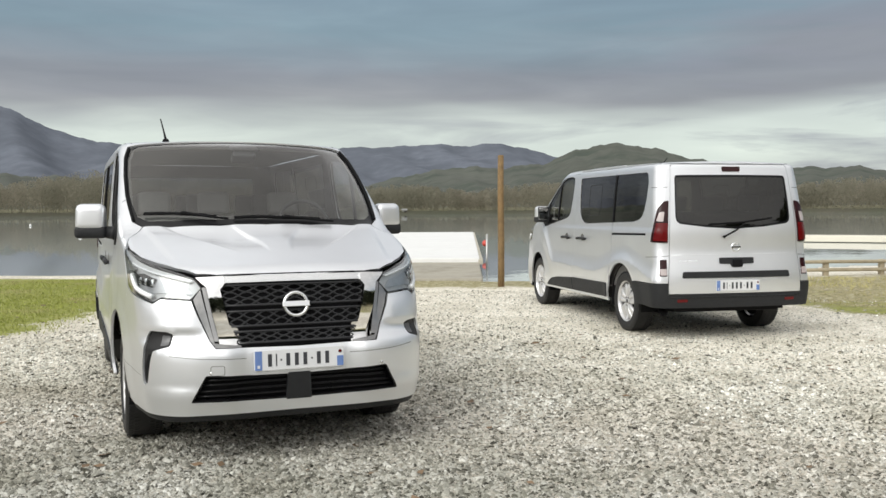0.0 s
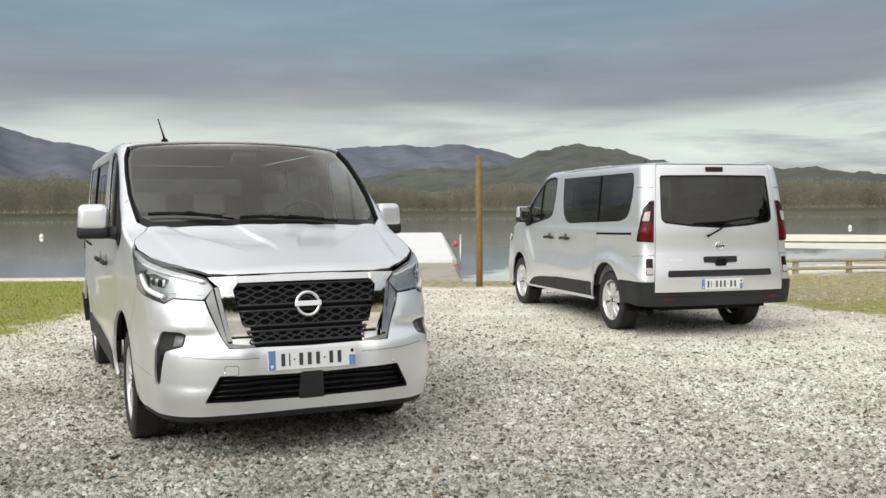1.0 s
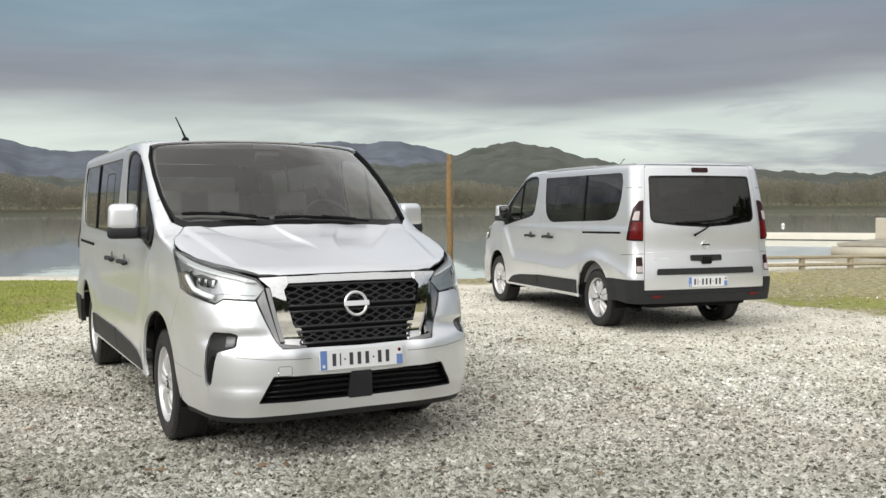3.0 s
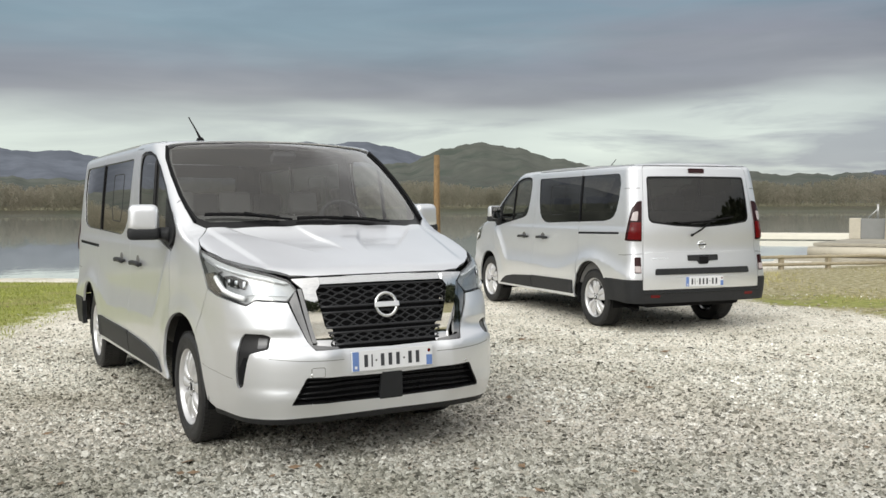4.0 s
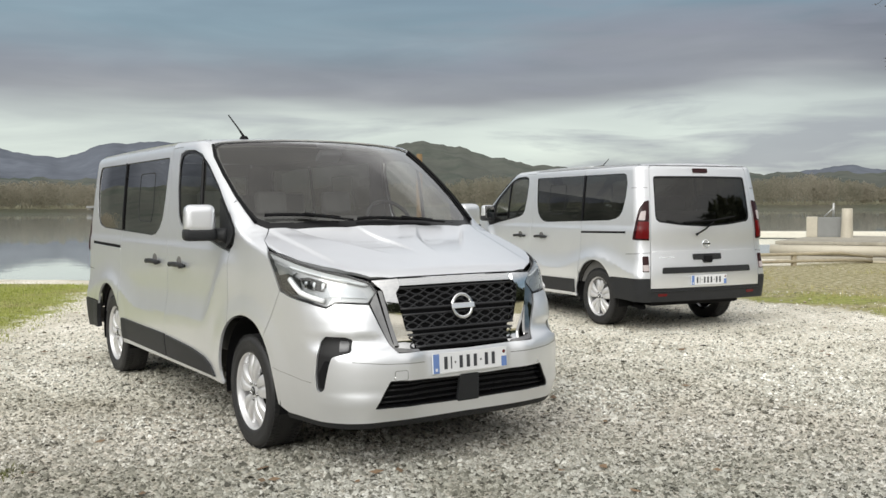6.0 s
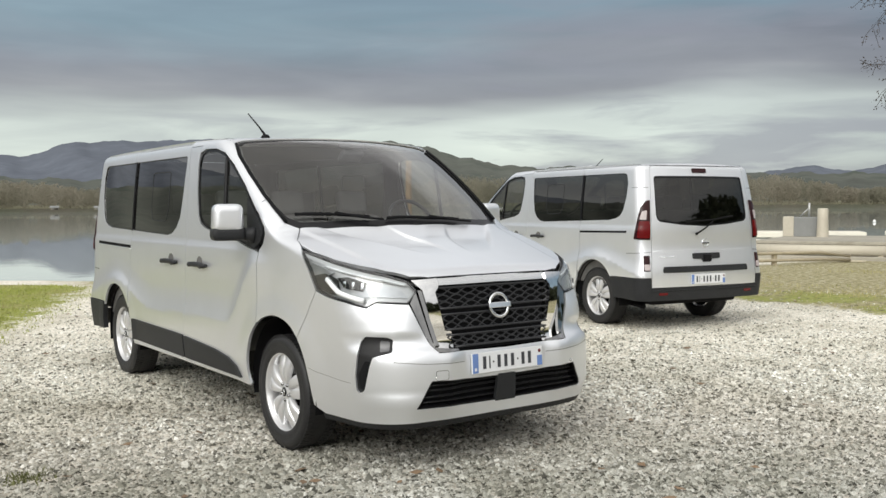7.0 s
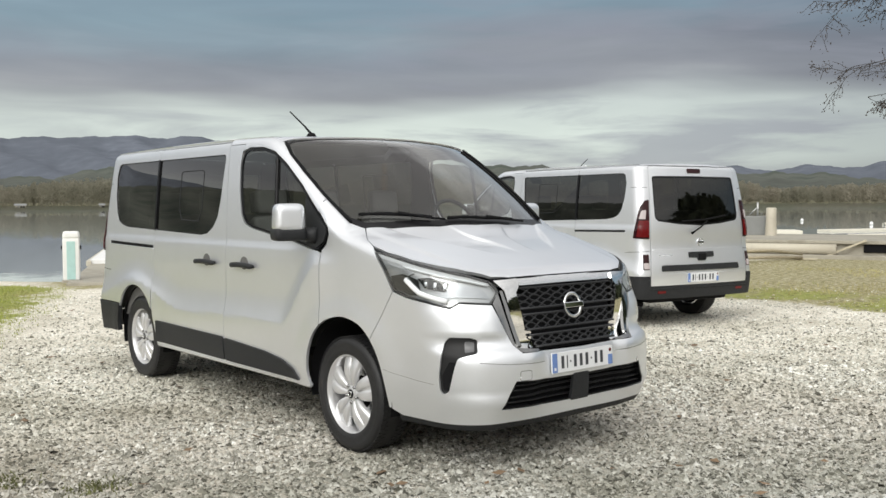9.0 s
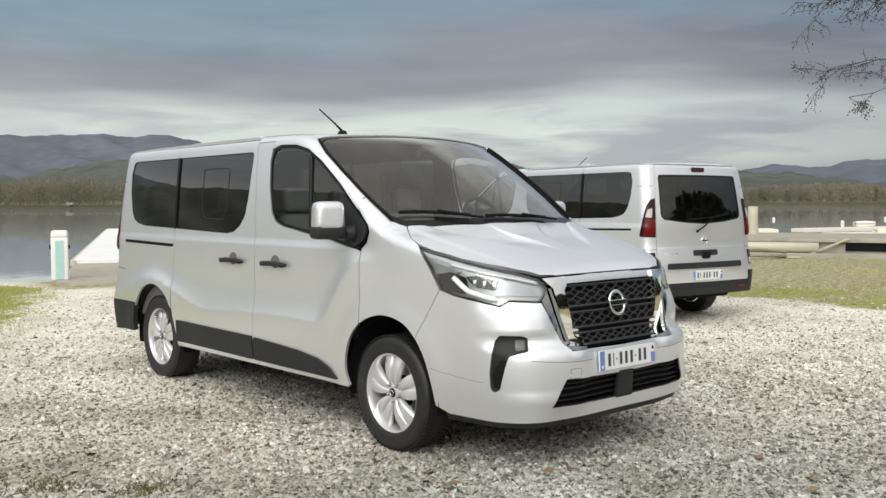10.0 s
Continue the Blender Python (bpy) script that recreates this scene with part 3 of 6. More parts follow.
def ground_material():
    """Gravel, lawn, worn earth and lake bed on one sheet, told apart by place."""
    m = bpy.data.materials.new("gravel_and_grass")
    t = tree_of(m)
    b = node(t, "ShaderNodeBsdfPrincipled", Roughness=0.9)
    b.inputs["Specular IOR Level"].default_value = 0.2
    o = node(t, "ShaderNodeOutputMaterial")
    link(t, b.outputs[0], o.inputs[0])
    c = node(t, "ShaderNodeTexCoord")
    P = c.outputs["Object"]
    v = node(t, "ShaderNodeTexVoronoi", Scale=52.0, Randomness=1.0)
    v2 = node(t, "ShaderNodeTexVoronoi", Scale=95.0, Randomness=1.0)
    n = node(t, "ShaderNodeTexNoise", Scale=1.1, Detail=6.0, Roughness=0.62)
    n2 = node(t, "ShaderNodeTexNoise", Scale=9.0, Detail=6.0, Roughness=0.7)
    for k in (v, v2, n, n2):
        link(t, P, k.inputs["Vector"])
    stone = ramp(t, v.outputs["Color"], [(0.0, (0.42, 0.395, 0.34)), (0.35, (0.60, 0.57, 0.50)), (0.7, (0.74, 0.715, 0.655)), (1.0, (0.82, 0.805, 0.76))])
    # shade in the gaps between stones, put into the colour
    dark = ramp(t, v.outputs["Distance"], [(0.25, (1, 1, 1)), (0.8, (0.78, 0.76, 0.73))])
    stone = mix(t, 1.0, stone, dark, "MULTIPLY")
    patch = ramp(t, n.outputs["Fac"], [(0.35, (0.80, 0.79, 0.75)), (0.62, (1.1, 1.1, 1.1))])
    stone = mix(t, 1.0, stone, patch, "MULTIPLY")
    # falloff painted on the sheet: dark near the walk, pale beyond
    stone = mix(t, 1.0, stone, falloff_earth_share(t, P, n.outputs["Fac"]), "MULTIPLY")
    grass = ramp(t, n2.outputs["Fac"], [(0.3, (0.14, 0.145, 0.05)), (0.5, (0.265, 0.29, 0.075)), (0.68, (0.36, 0.34, 0.16))])
    worn = ramp(t, n2.outputs["Fac"], [(0.34, (0.11, 0.10, 0.045)), (0.44, (0.25, 0.225, 0.11)), (0.54, (0.37, 0.335, 0.205)), (0.64, (0.52, 0.48, 0.37))])
    g = node(t, "ShaderNodeAttribute")
    g.attribute_name = "lawn"
    h = node(t, "ShaderNodeAttribute")
    h.attribute_name = "worn"
    edge = math_node(t, "MULTIPLY", math_node(t, "SUBTRACT", n2.outputs["Fac"], 0.5), 1.2)
    edge = math_node(t, "ADD", edge, math_node(t, "MULTIPLY", math_node(t, "SUBTRACT", n.outputs["Fac"], 0.5), 1.3))
    lawn = ramp(t, math_node(t, "ADD", g.outputs["Fac"], edge), [(0.42, (0, 0, 0)), (0.58, (1, 1, 1))])
    earth = ramp(t, math_node(t, "ADD", h.outputs["Fac"], edge), [(0.40, (0, 0, 0)), (0.60, (1, 1, 1))])
    col = mix(t, earth, stone, worn)
    col = mix(t, lawn, col, grass)
    # dull meadow on the far bank
    d = node(t, "ShaderNodeVectorMath")
    d.operation = "LENGTH"
    link(t, P, d.inputs[0])
    col = mix(t, math_node(t, "GREATER_THAN", d.outputs["Value"], 250.0), col, ramp(t, n.outputs["Fac"], [(0.3, (0.13, 0.125, 0.075)), (0.7, (0.20, 0.19, 0.12))]))
    link(t, col, b.inputs["Base Color"])
    k = node(t, "ShaderNodeBump", Strength=0.5, Distance=0.015)
    hgt = math_node(t, "ADD", math_node(t, "MULTIPLY", v.outputs["Distance"], -1.0), math_node(t, "MULTIPLY", v2.outputs["Distance"], -0.4))
    link(t, hgt, k.inputs["Height"])
    link(t, k.outputs[0], b.inputs["Normal"])
    return m


def lawn_share(x, y):
    """1 on the lawn, 0 on gravel."""
    b, r = bearing_of(x, y), np.hypot(x - CX, y - CY)
    side = (x + 0.4) * -0.905 + (y - 8.3) * 0.425
    left = (r < 60) * np.clip((b + 22) / 5, 0, 1) * np.clip((x + 7) / 2, 0, 1) * np.clip((np.interp(b, SHORE_B, SHORE_R) - 0.9 - r) / 0.5, 0, 1) * np.clip(side / 2.0 + 0.45, 0, 1) * np.clip((y - 4.4) / 1.2, 0, 1)
    right = (0.42 + 0.22 * wave(x, y, 0.8, 3.0)) * np.clip((x - 8.0 - 0.05 * (y - 2)) / 0.8, 0, 1) * np.clip((14.5 - x) / 4, 0.25, 1) * np.clip((7.5 - y) / 2, 0, 1)
    spots_ = 0
    for px, py, s in ((-2.69, 0.66, 0.16), (-2.33, 0.26, 0.11), (-3.1, 1.1, 0.14)):
        spots_ = np.maximum(spots_, 0.55 * np.exp(-((x - px) ** 2 + (y - py) ** 2) / s ** 2))
    return np.maximum(np.maximum(left, right), spots_)


def worn_share(x, y):
    b, r = bearing_of(x, y), np.hypot(x - CX, y - CY)
    shore = np.interp(b, SHORE_B, SHORE_R)
    strip = np.clip((r - shore + 2.6) / 1.5, 0, 1) * np.clip((46 - b) / 4, 0, 1) * np.clip((b - 8) / 6, 0, 1) * 0.8
    right = np.clip((x - 8.1 - 0.05 * (y - 2)) / 1.0, 0, 1) * np.clip((9.5 - y) / 2, 0, 1)
    return np.maximum(strip, right)


def build_ground():
    rings = np.concatenate([np.linspace(0.3, 34, 150), np.geomspace(36, 4600, 70)])
    n = 240
    ang = np.linspace(0, 2 * np.pi, n + 1)[:-1]
    R, A = np.meshgrid(rings, ang, indexing="ij")
    x, y = CX + R * np.sin(A), CY + R * np.cos(A)
    z = land_height(x, y)
    verts = np.column_stack([x.ravel(), y.ravel(), z.ravel()])
    verts = np.vstack([verts, [(CX, CY, 0)]])
    faces = []
    for i in range(len(rings) - 1):
        for j in range(n):
            k = (j + 1) % n
            faces.append((i * n + j, i * n + k, (i + 1) * n + k, (i + 1) * n + j))
    faces += [(len(verts) - 1, (j + 1) % n, j) for j in range(n)]
    me = mesh_of(verts, [f[::-1] for f in faces])
    for name, fn in (("lawn", lawn_share), ("worn", worn_share)):
        at_ = me.attributes.new(name, "FLOAT", "POINT")
        at_.data.foreach_set("value", fn(verts[:, 0], verts[:, 1]).astype(np.float32))
    return tagged(part("ground", me, ground_material(), None), "pale gravel lot giving way to lawn and lake shore", "ground", kind="structure")


def water_material():
    m = bpy.data.materials.new("lake_water")
    t = tree_of(m)
    b = node(t, "ShaderNodeBsdfPrincipled", Roughness=0.015, IOR=1.33)
    b.inputs["Base Color"].default_value = (0.40, 0.44, 0.44, 1)
    o = node(t, "ShaderNodeOutputMaterial")
    link(t, b.outputs[0], o.inputs[0])
    c = node(t, "ShaderNodeTexCoord")
    mp = node(t, "ShaderNodeMapping")
    mp.inputs["Scale"].default_value = (0.35, 1.0, 1.0)
    mp.inputs["Rotation"].default_value = (0, 0, radians(-32))
    link(t, c.outputs["Object"], mp.inputs[0])
    n = node(t, "ShaderNodeTexNoise", Scale=1.6, Detail=4.0, Roughness=0.55)
    n2 = node(t, "ShaderNodeTexNoise", Scale=0.05, Detail=3.0)
    link(t, mp.outputs[0], n.inputs["Vector"])
    link(t, mp.outputs[0], n2.inputs["Vector"])
    s = ramp(t, n2.outputs["Fac"], [(0.35, (0.02, 0.02, 0.02)), (0.65, (0.10, 0.10, 0.10))])
    k = node(t, "ShaderNodeBump", Distance=0.03)
    link(t, s, k.inputs["Strength"])
    link(t, n.outputs["Fac"], k.inputs["Height"])
    link(t, k.outputs[0], b.inputs["Normal"])
    return m


def build_water():
    n, verts = 96, []
    for r in (10, 40, 120, 460):
        for j in range(n):
            a = 2 * math.pi * j / n
            verts.append((CX + r * math.sin(a), CY + r * math.cos(a), -0.16))
    faces = [(i * n + j, (i + 1) * n + j, (i + 1) * n + (j + 1) % n, i * n + (j + 1) % n) for i in range(3) for j in range(n)]
    return tagged(part("water", mesh_of(verts, faces), water_material(), None), "calm grey-green lake mirroring hills and sky", "water", kind="structure")


def hill_material(name, low, high, grain):
    m = surface(name, low, 0.95, tint=(0.75, 1.3), grain=grain, spec=0.1, stain=(high, grain * 0.35, 0.50), bump=0.6, bump_scale=grain * 2)
    return m


def ridge(name, table, r0, r1, material, label, rough=0.05, seed=0.0, spread=90.0):
    """A range of hills whose crest follows a table of bearing and elevation (degrees)."""
    bs = np.arange(-110, 200, 0.25)
    tb, te = zip(*table)
    crest = np.interp(bs, tb, te)
    k = np.exp(-np.linspace(-2, 2, 9) ** 2)
    crest = np.convolve(np.pad(crest, 4, mode="edge"), k / k.sum(), "valid")
    fine = 0.09 * np.sin(bs * 2.3 + seed) + 0.06 * np.sin(bs * 5.1 + 2 * seed) + 0.035 * np.sin(bs * 11.7 + seed * 3) + 0.02 * np.sin(bs * 27.0 + seed)
    rows, cols = 14, len(bs)
    verts, faces = [], []
    for i in range(rows):
        q = i / (rows - 1)
        r = r0 + (r1 - r0) * q
        for j, b in enumerate(bs):
            e = (crest[j] + fine[j] * rough * 14) * (q ** 1.15)
            relief = 0.10 * crest[j] * math.sin(b * (1.1 + 0.5 * q) + seed + 5 * q) * q * (1 - q) * 3
            x, y = polar(b, r)
            verts.append((x, y, 1.4 + r * math.tan(math.radians(max(0, e + relief))) - (3 if i == 0 else 0)))
    for i in range(rows - 1):
        for j in range(cols - 1):
            faces.append((i * cols + j, i * cols + j + 1, (i + 1) * cols + j + 1, (i + 1) * cols + j))
    return tagged(part(name, mesh_of(verts, faces), material, None), label, "hills", kind="structure")


FAR_RANGE = [(-110, 5), (-60, 5.0), (-35, 5.4), (-27, 5.8), (-21, 6.8), (-16, 8.2), (-9, 7.2), (-3.2, 5.95), (-1.4, 5.1), (0.4, 4.35), (3, 3.95), (5.8, 3.3), (8, 3.45), (10.6, 3.0), (11.6, 2.85), (14.2, 3.78), (16.5, 3.88), (19.5, 3.95), (21.5, 4.1), (23.5, 3.95), (25.6, 4.15), (27.4, 3.7), (29, 3.3), (31, 2.9), (36, 2.4), (45, 1.8), (54, 1.7), (56, 2.1), (57.4, 2.25), (59, 2.0),
             (60.4, 1.88), (61.5, 2.35), (63.2, 2.0), (64.4, 2.05), (65.5, 2.35), (67.5, 2.45), (69, 2.5), (72, 2.3), (90, 2.5), (140, 3), (200, 3)]
MID_RANGE = [(-110, 4.0), (-60, 6.0), (-32, 6.6), (-22, 5.6), (-14, 4.2), (-8, 2.6), (-5, 2.2), (8, 1.8), (17.5, 1.6), (20, 2.2), (23, 2.7), (26, 2.6), (28.5, 2.9), (30.2, 3.6), (31.6, 3.98), (33.4, 3.95), (35, 3.65), (37, 3.05), (39, 2.65), (40.6, 2.4), (43, 2.35), (45.5, 2.42), (48, 2.1), (50, 1.88), (56, 1.85), (60, 1.78), (62.3, 1.75), (64.5, 1.45), (67, 1.1), (70, 1.05), (90, 1.6), (140, 2), (200, 2)]


def build_hills():
    # blue-grey stands in for distance haze, put into the far range's colour
    far = hill_material("hazed_hills", (0.114, 0.127, 0.154), (0.098, 0.110, 0.134), 0.02)
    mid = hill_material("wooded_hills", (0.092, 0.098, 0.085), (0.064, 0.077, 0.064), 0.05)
    ridge("hills_far", FAR_RANGE, 1900, 3400, far, "distant mountain range, coloured blue-grey for haze", 0.03, 1.0)
    ridge("hills_near", MID_RANGE, 640, 1300, mid, "dark wooded hills behind the lake", 0.05, 2.2)


def spray_material(name, color, other):
    """Thin twigs and blades, made half translucent so that their shading evens out."""
    m = bpy.data.materials.new(name)
    t = tree_of(m)
    c = node(t, "ShaderNodeTexCoord")
    n1 = node(t, "ShaderNodeTexNoise", Scale=0.035, Detail=5.0, Roughness=0.6)
    link(t, c.outputs["Object"], n1.inputs["Vector"])
    g = node(t, "ShaderNodeNewGeometry")
    col = ramp(t, n1.outputs["Fac"], [(0.40, color), (0.58, other)])
    col = mix(t, 1.0, col, ramp(t, g.outputs["Random Per Island"], [(0, (0.94,) * 3), (1, (1.06,) * 3)]), "MULTIPLY")
    a, b = node(t, "ShaderNodeBsdfDiffuse"), node(t, "ShaderNodeBsdfTranslucent")
    link(t, col, a.inputs["Color"])
    link(t, col, b.inputs["Color"])
    s = node(t, "ShaderNodeMixShader", Fac=0.5)
    link(t, a.outputs[0], s.inputs[1])
    link(t, b.outputs[0], s.inputs[2])
    o = node(t, "ShaderNodeOutputMaterial")
    link(t, s.outputs[0], o.inputs[0])
    return m


def build_far_wood():
    """Bare winter trees along the far bank, one mesh of many thin sprays."""
    rng = np.random.default_rng(5)
    V, F, M = [], [], []
    base = 0
    for i in range(2600):
        b = rng.uniform(-14, 82)
        r = FAR_SHORE + 10 + rng.gamma(1.8, 34)
        x, y = polar(b, r)
        z0 = float(land_height(np.array([x]), np.array([y]))[0])
        tall = rng.uniform(13, 19) * float(np.interp(b, [2, 9, 18, 40, 44, 55, 62], [1.0, 0.66, 0.66, 0.80, 0.74, 0.74, 0.46])) * (0.72 + 0.34 * abs(math.sin(b * 0.35 + 1)))
        wide = tall * rng.uniform(0.22, 0.40)
        n = 160
        h = rng.beta(2.0, 1.5, n)
        a = rng.uniform(0, 2 * np.pi, n)
        d = wide * np.sqrt(rng.uniform(0, 1, n)) * np.sin(np.pi * np.clip(0.12 + 0.86 * h, 0, 1)) ** 0.7
        c = np.column_stack([x + d * np.cos(a), y + d * np.sin(a), z0 + 0.6 + tall * h])
        up = rng.uniform(0.25, 0.6, n)[:, None] * np.column_stack([rng.normal(0, 0.3, n), rng.normal(0, 0.3, n), np.ones(n)])
        sd = np.column_stack([rng.normal(0, 1, n), rng.normal(0, 1, n), rng.normal(0, 0.3, n)])
        sd *= (rng.uniform(0.16, 0.42, n) / np.linalg.norm(sd, axis=1))[:, None]
        quad = np.stack([c - sd, c + sd * 0.8 - up * 0.2, c + up + sd * 0.4, c + up * 0.8 - sd * 0.6], 1).reshape(-1, 3)
        V.append(quad)
        F.append(base + np.arange(n * 4).reshape(-1, 4))
        base += n * 4
        t = 0.09
        trunk = np.array([(x - t, y, z0), (x + t, y, z0), (x + t * 0.4, y, z0 + tall * 0.8), (x - t * 0.4, y, z0 + tall * 0.8)])
        V.append(trunk)
        F.append(base + np.arange(4).reshape(1, 4))
        base += 4
    me = mesh_of(np.vstack(V), np.vstack(F), False)
    # wood colour lightened to stand in for the haze over the lake
    m = spray_material("bare_wood", (0.32, 0.295, 0.235), (0.25, 0.24, 0.185))
    wood = tagged(part("far_trees", me, m, None), "brown leafless trees along the far lake bank", "trees", kind="stuff")
    # reed belt at the water's edge
    V, F, base = [], [], 0
    n = 26000
    b, r = rng.uniform(-14, 82, n), FAR_SHORE + 3 + rng.uniform(0, 9, n)
    x, y = CX + r * np.sin(np.radians(b)), CY + r * np.cos(np.radians(b))
    z = land_height(x, y)
    hgt = rng.uniform(0.5, 1.3, n)
    w_ = rng.uniform(0.3, 0.9, n)
    dx, dy = np.cos(np.radians(b)) * w_, -np.sin(np.radians(b)) * w_
    quad = np.stack([np.column_stack([x - dx, y - dy, z - 0.3]), np.column_stack([x + dx, y + dy, z - 0.3]),
                     np.column_stack([x + dx * 0.6, y + dy * 0.6, z + hgt]), np.column_stack([x - dx * 0.7, y - dy * 0.7, z + hgt * 0.9])], 1).reshape(-1, 3)
    me = mesh_of(quad, np.arange(n * 4).reshape(-1, 4), False)
    m = spray_material("dry_reed", (0.20, 0.19, 0.15), (0.17, 0.175, 0.13))
    tagged(part("reeds", me, m, None), "dry tan reeds edging the far bank", "reeds", kind="stuff")


def build_near_wood():
    """A belt of dark trees and bushes behind the walk, seen mirrored in the panes."""
    rng = np.random.default_rng(9)
    V, F, base = [], [], 0
    for i in range(230):
        b, r = rng.uniform(100, 296), rng.uniform(33, 41)
        x, y = polar(b, r)
        tall = rng.uniform(0.72, 1.0) * (7.6 + 2.2 * math.sin(b * 0.11) + 1.2 * math.sin(b * 0.31 + 1))
        n = 170
        h, a = rng.beta(1.6, 1.4, n), rng.uniform(0, 2 * np.pi, n)
        d = tall * 0.45 * np.sqrt(rng.uniform(0, 1, n)) * np.sin(np.pi * np.clip(0.1 + 0.85 * h, 0, 1)) ** 0.6
        c = np.column_stack([x + d * np.cos(a), y + d * np.sin(a), 0.1 + tall * h])
        e, g = rng.normal(0, 1, (n, 3)), rng.normal(0, 1, (n, 3))
        s = rng.uniform(0.30, 0.75, n)[:, None]
        e, g = e / np.linalg.norm(e, axis=1)[:, None] * s, g / np.linalg.norm(g, axis=1)[:, None] * s
        V.append(np.stack([c - e, c + g, c + e, c - g], 1).reshape(-1, 3))
        F.append(base + np.arange(n * 4).reshape(-1, 4))
        base += n * 4
        V.append(np.array([(x - 0.1, y, -0.1), (x + 0.1, y, -0.1), (x + 0.04, y, tall * 0.7), (x - 0.04, y, tall * 0.7)]))
        F.append(base + np.arange(4).reshape(1, 4))
        base += 4
    m = surface("dark_leaves", (0.055, 0.065, 0.04), 0.9, tint=(0.6, 1.5), grain=0.6, spec=0.15)
    tagged(part("near_trees", mesh_of(np.vstack(V), np.vstack(F), False), m, None), "dark trees and bushes round the lot", "trees", kind="stuff")


build_ground()
build_near_wood()
build_water()
build_hills()
build_far_wood()
# ---- the van ----
def wheel(parent, x, y, side):
    """A wheel with tyre and alloy-look rim; its face towards side."""
    w = part("wheel", lathe([(0.10, 0.0), (0.10, 0.05)], 16), MATTBLACK, parent)
    z = 0.311 if y < 1 else 0.330
    w.matrix_basis = Matrix.Translation((x, y, z)) if side > 0 else Matrix.Translation((x, y, z)) @ Matrix.Rotation(math.pi, 4, "Z")
    tyre = lathe([(0.232, -0.105), (0.27, -0.112), (0.315, -0.108), (0.336, -0.095), (0.344, -0.07), (0.345, 0.0), (0.344, 0.07), (0.336, 0.095),
                  (0.322, 0.105), (0.300, 0.111), (0.296, 0.109), (0.270, 0.113), (0.252, 0.111), (0.240, 0.103), (0.232, 0.094)], 72)
    bm = bmesh.new()
    bm.from_mesh(tyre)
    bpy.data.meshes.remove(tyre)
    for i in range(72):
        a = 2 * math.pi * i / 72
        for h, k in ((0.080, 0), (0.045, 0.5), (-0.045, 0), (-0.08, 0.5)):
            b = a + k * 2 * math.pi / 72
            block((0.030, 0.022, 0.006), (h, 0.3445 * math.sin(b), 0.3445 * math.cos(b)), 0.0, (-math.degrees(b), 0, 0), bm)
    part("tyre", bm, RUBBER, w, "black road tyre with dusty sidewall")
    # rim: barrel, lip, five forked spokes, hub
    barrel = lathe([(0.216, -0.08), (0.216, 0.04), (0.222, 0.07), (0.229, 0.092), (0.235, 0.100), (0.239, 0.099), (0.241, 0.088)], 64)
    spokes = [barrel, lathe([(0.0, 0.086), (0.030, 0.086), (0.046, 0.080), (0.062, 0.068), (0.075, 0.050)], 40)]
    for i in range(5):
        for k in (-1, 1):
            a0, a1 = 2 * math.pi * i / 5 + k * 0.30, 2 * math.pi * i / 5 + k * 0.196
            rows = []
            for q in np.linspace(0, 1, 7):
                r = 0.045 + (0.228 - 0.045) * q
                ang = a0 * (1 - q) + a1 * q if q > 0 else a0
                half = 0.013 + 0.029 * q + 0.004 * math.sin(math.pi * q)
                h = 0.078 + 0.022 * math.sin(math.pi * min(1, q * 1.05)) - 0.006 * q
                rad, tan = np.array((0, math.sin(ang), math.cos(ang))), np.array((0, math.cos(ang), -math.sin(ang)))
                rows.append([rad * r + tan * w_ + np.array((hh, 0, 0)) for w_, hh in
                             ((-half, h - 0.035), (-half * 0.92, h - 0.006), (-half * 0.5, h), (half * 0.5, h), (half * 0.92, h - 0.006), (half, h - 0.035))])
            verts = [v for row in rows for v in row]
            faces = [(r * 6 + c, r * 6 + c + 1, r * 6 + c + 7, r * 6 + c + 6) for r in range(6) for c in range(5)]
            spokes.append(mesh_of(verts, faces))
        # web that fills the groove of a pair, and the boss round the hub
        a = 2 * math.pi * i / 5
        rows = []
        for q in np.linspace(0, 1, 6):
            r = 0.060 + 0.168 * q
            rad, tan = np.array((0, math.sin(a), math.cos(a))), np.array((0, math.cos(a), -math.sin(a)))
            h = 0.060 + 0.014 * math.sin(math.pi * q) + 0.010 * q
            rows.append([rad * r + tan * w_ + np.array((h, 0, 0)) for w_ in (-0.014 - 0.012 * q, 0, 0.014 + 0.012 * q)])
        spokes.append(mesh_of([v for row in rows for v in row], [(r * 3 + c, r * 3 + c + 1, r * 3 + c + 4, r * 3 + c + 3) for r in range(5) for c in range(2)]))
    rim = joined(spokes)
    bmesh.ops.recalc_face_normals(rim, faces=rim.faces[:])
    part("rim", rim, ALLOY, w, "silver ten-spoke wheel rim")
    part("brake_disc", lathe([(0.0, 0.0), (0.15, 0.0), (0.15, -0.02), (0.0, -0.02)], 40), SATIN, w)
    part("wheel_well_backing", lathe([(0.0, -0.06), (0.2, -0.06)], 40), MATTBLACK, w)
    for i in range(5):
        a = 2 * math.pi * (i + 0.5) / 5
        nut = part("wheel_nut", lathe([(0.0, 0.092), (0.007, 0.091), (0.0105, 0.086), (0.011, 0.060)], 10), DARKCHROME, w)
        nut.matrix_basis = Matrix.Translation((0, 0.052 * math.sin(a), 0.052 * math.cos(a)))
    part("hub_cap", lathe([(0.0, 0.093), (0.020, 0.093), (0.027, 0.090), (0.029, 0.082)], 28), GLOSSBLACK, w)
    ring = lathe([(0.015 + 0.003 * math.cos(t), 0.094 + 0.002 * math.sin(t)) for t in np.linspace(0, 2 * math.pi, 8)[:-1]], 24, closed=True)
    part("hub_emblem", joined([ring]), CHROME, w)
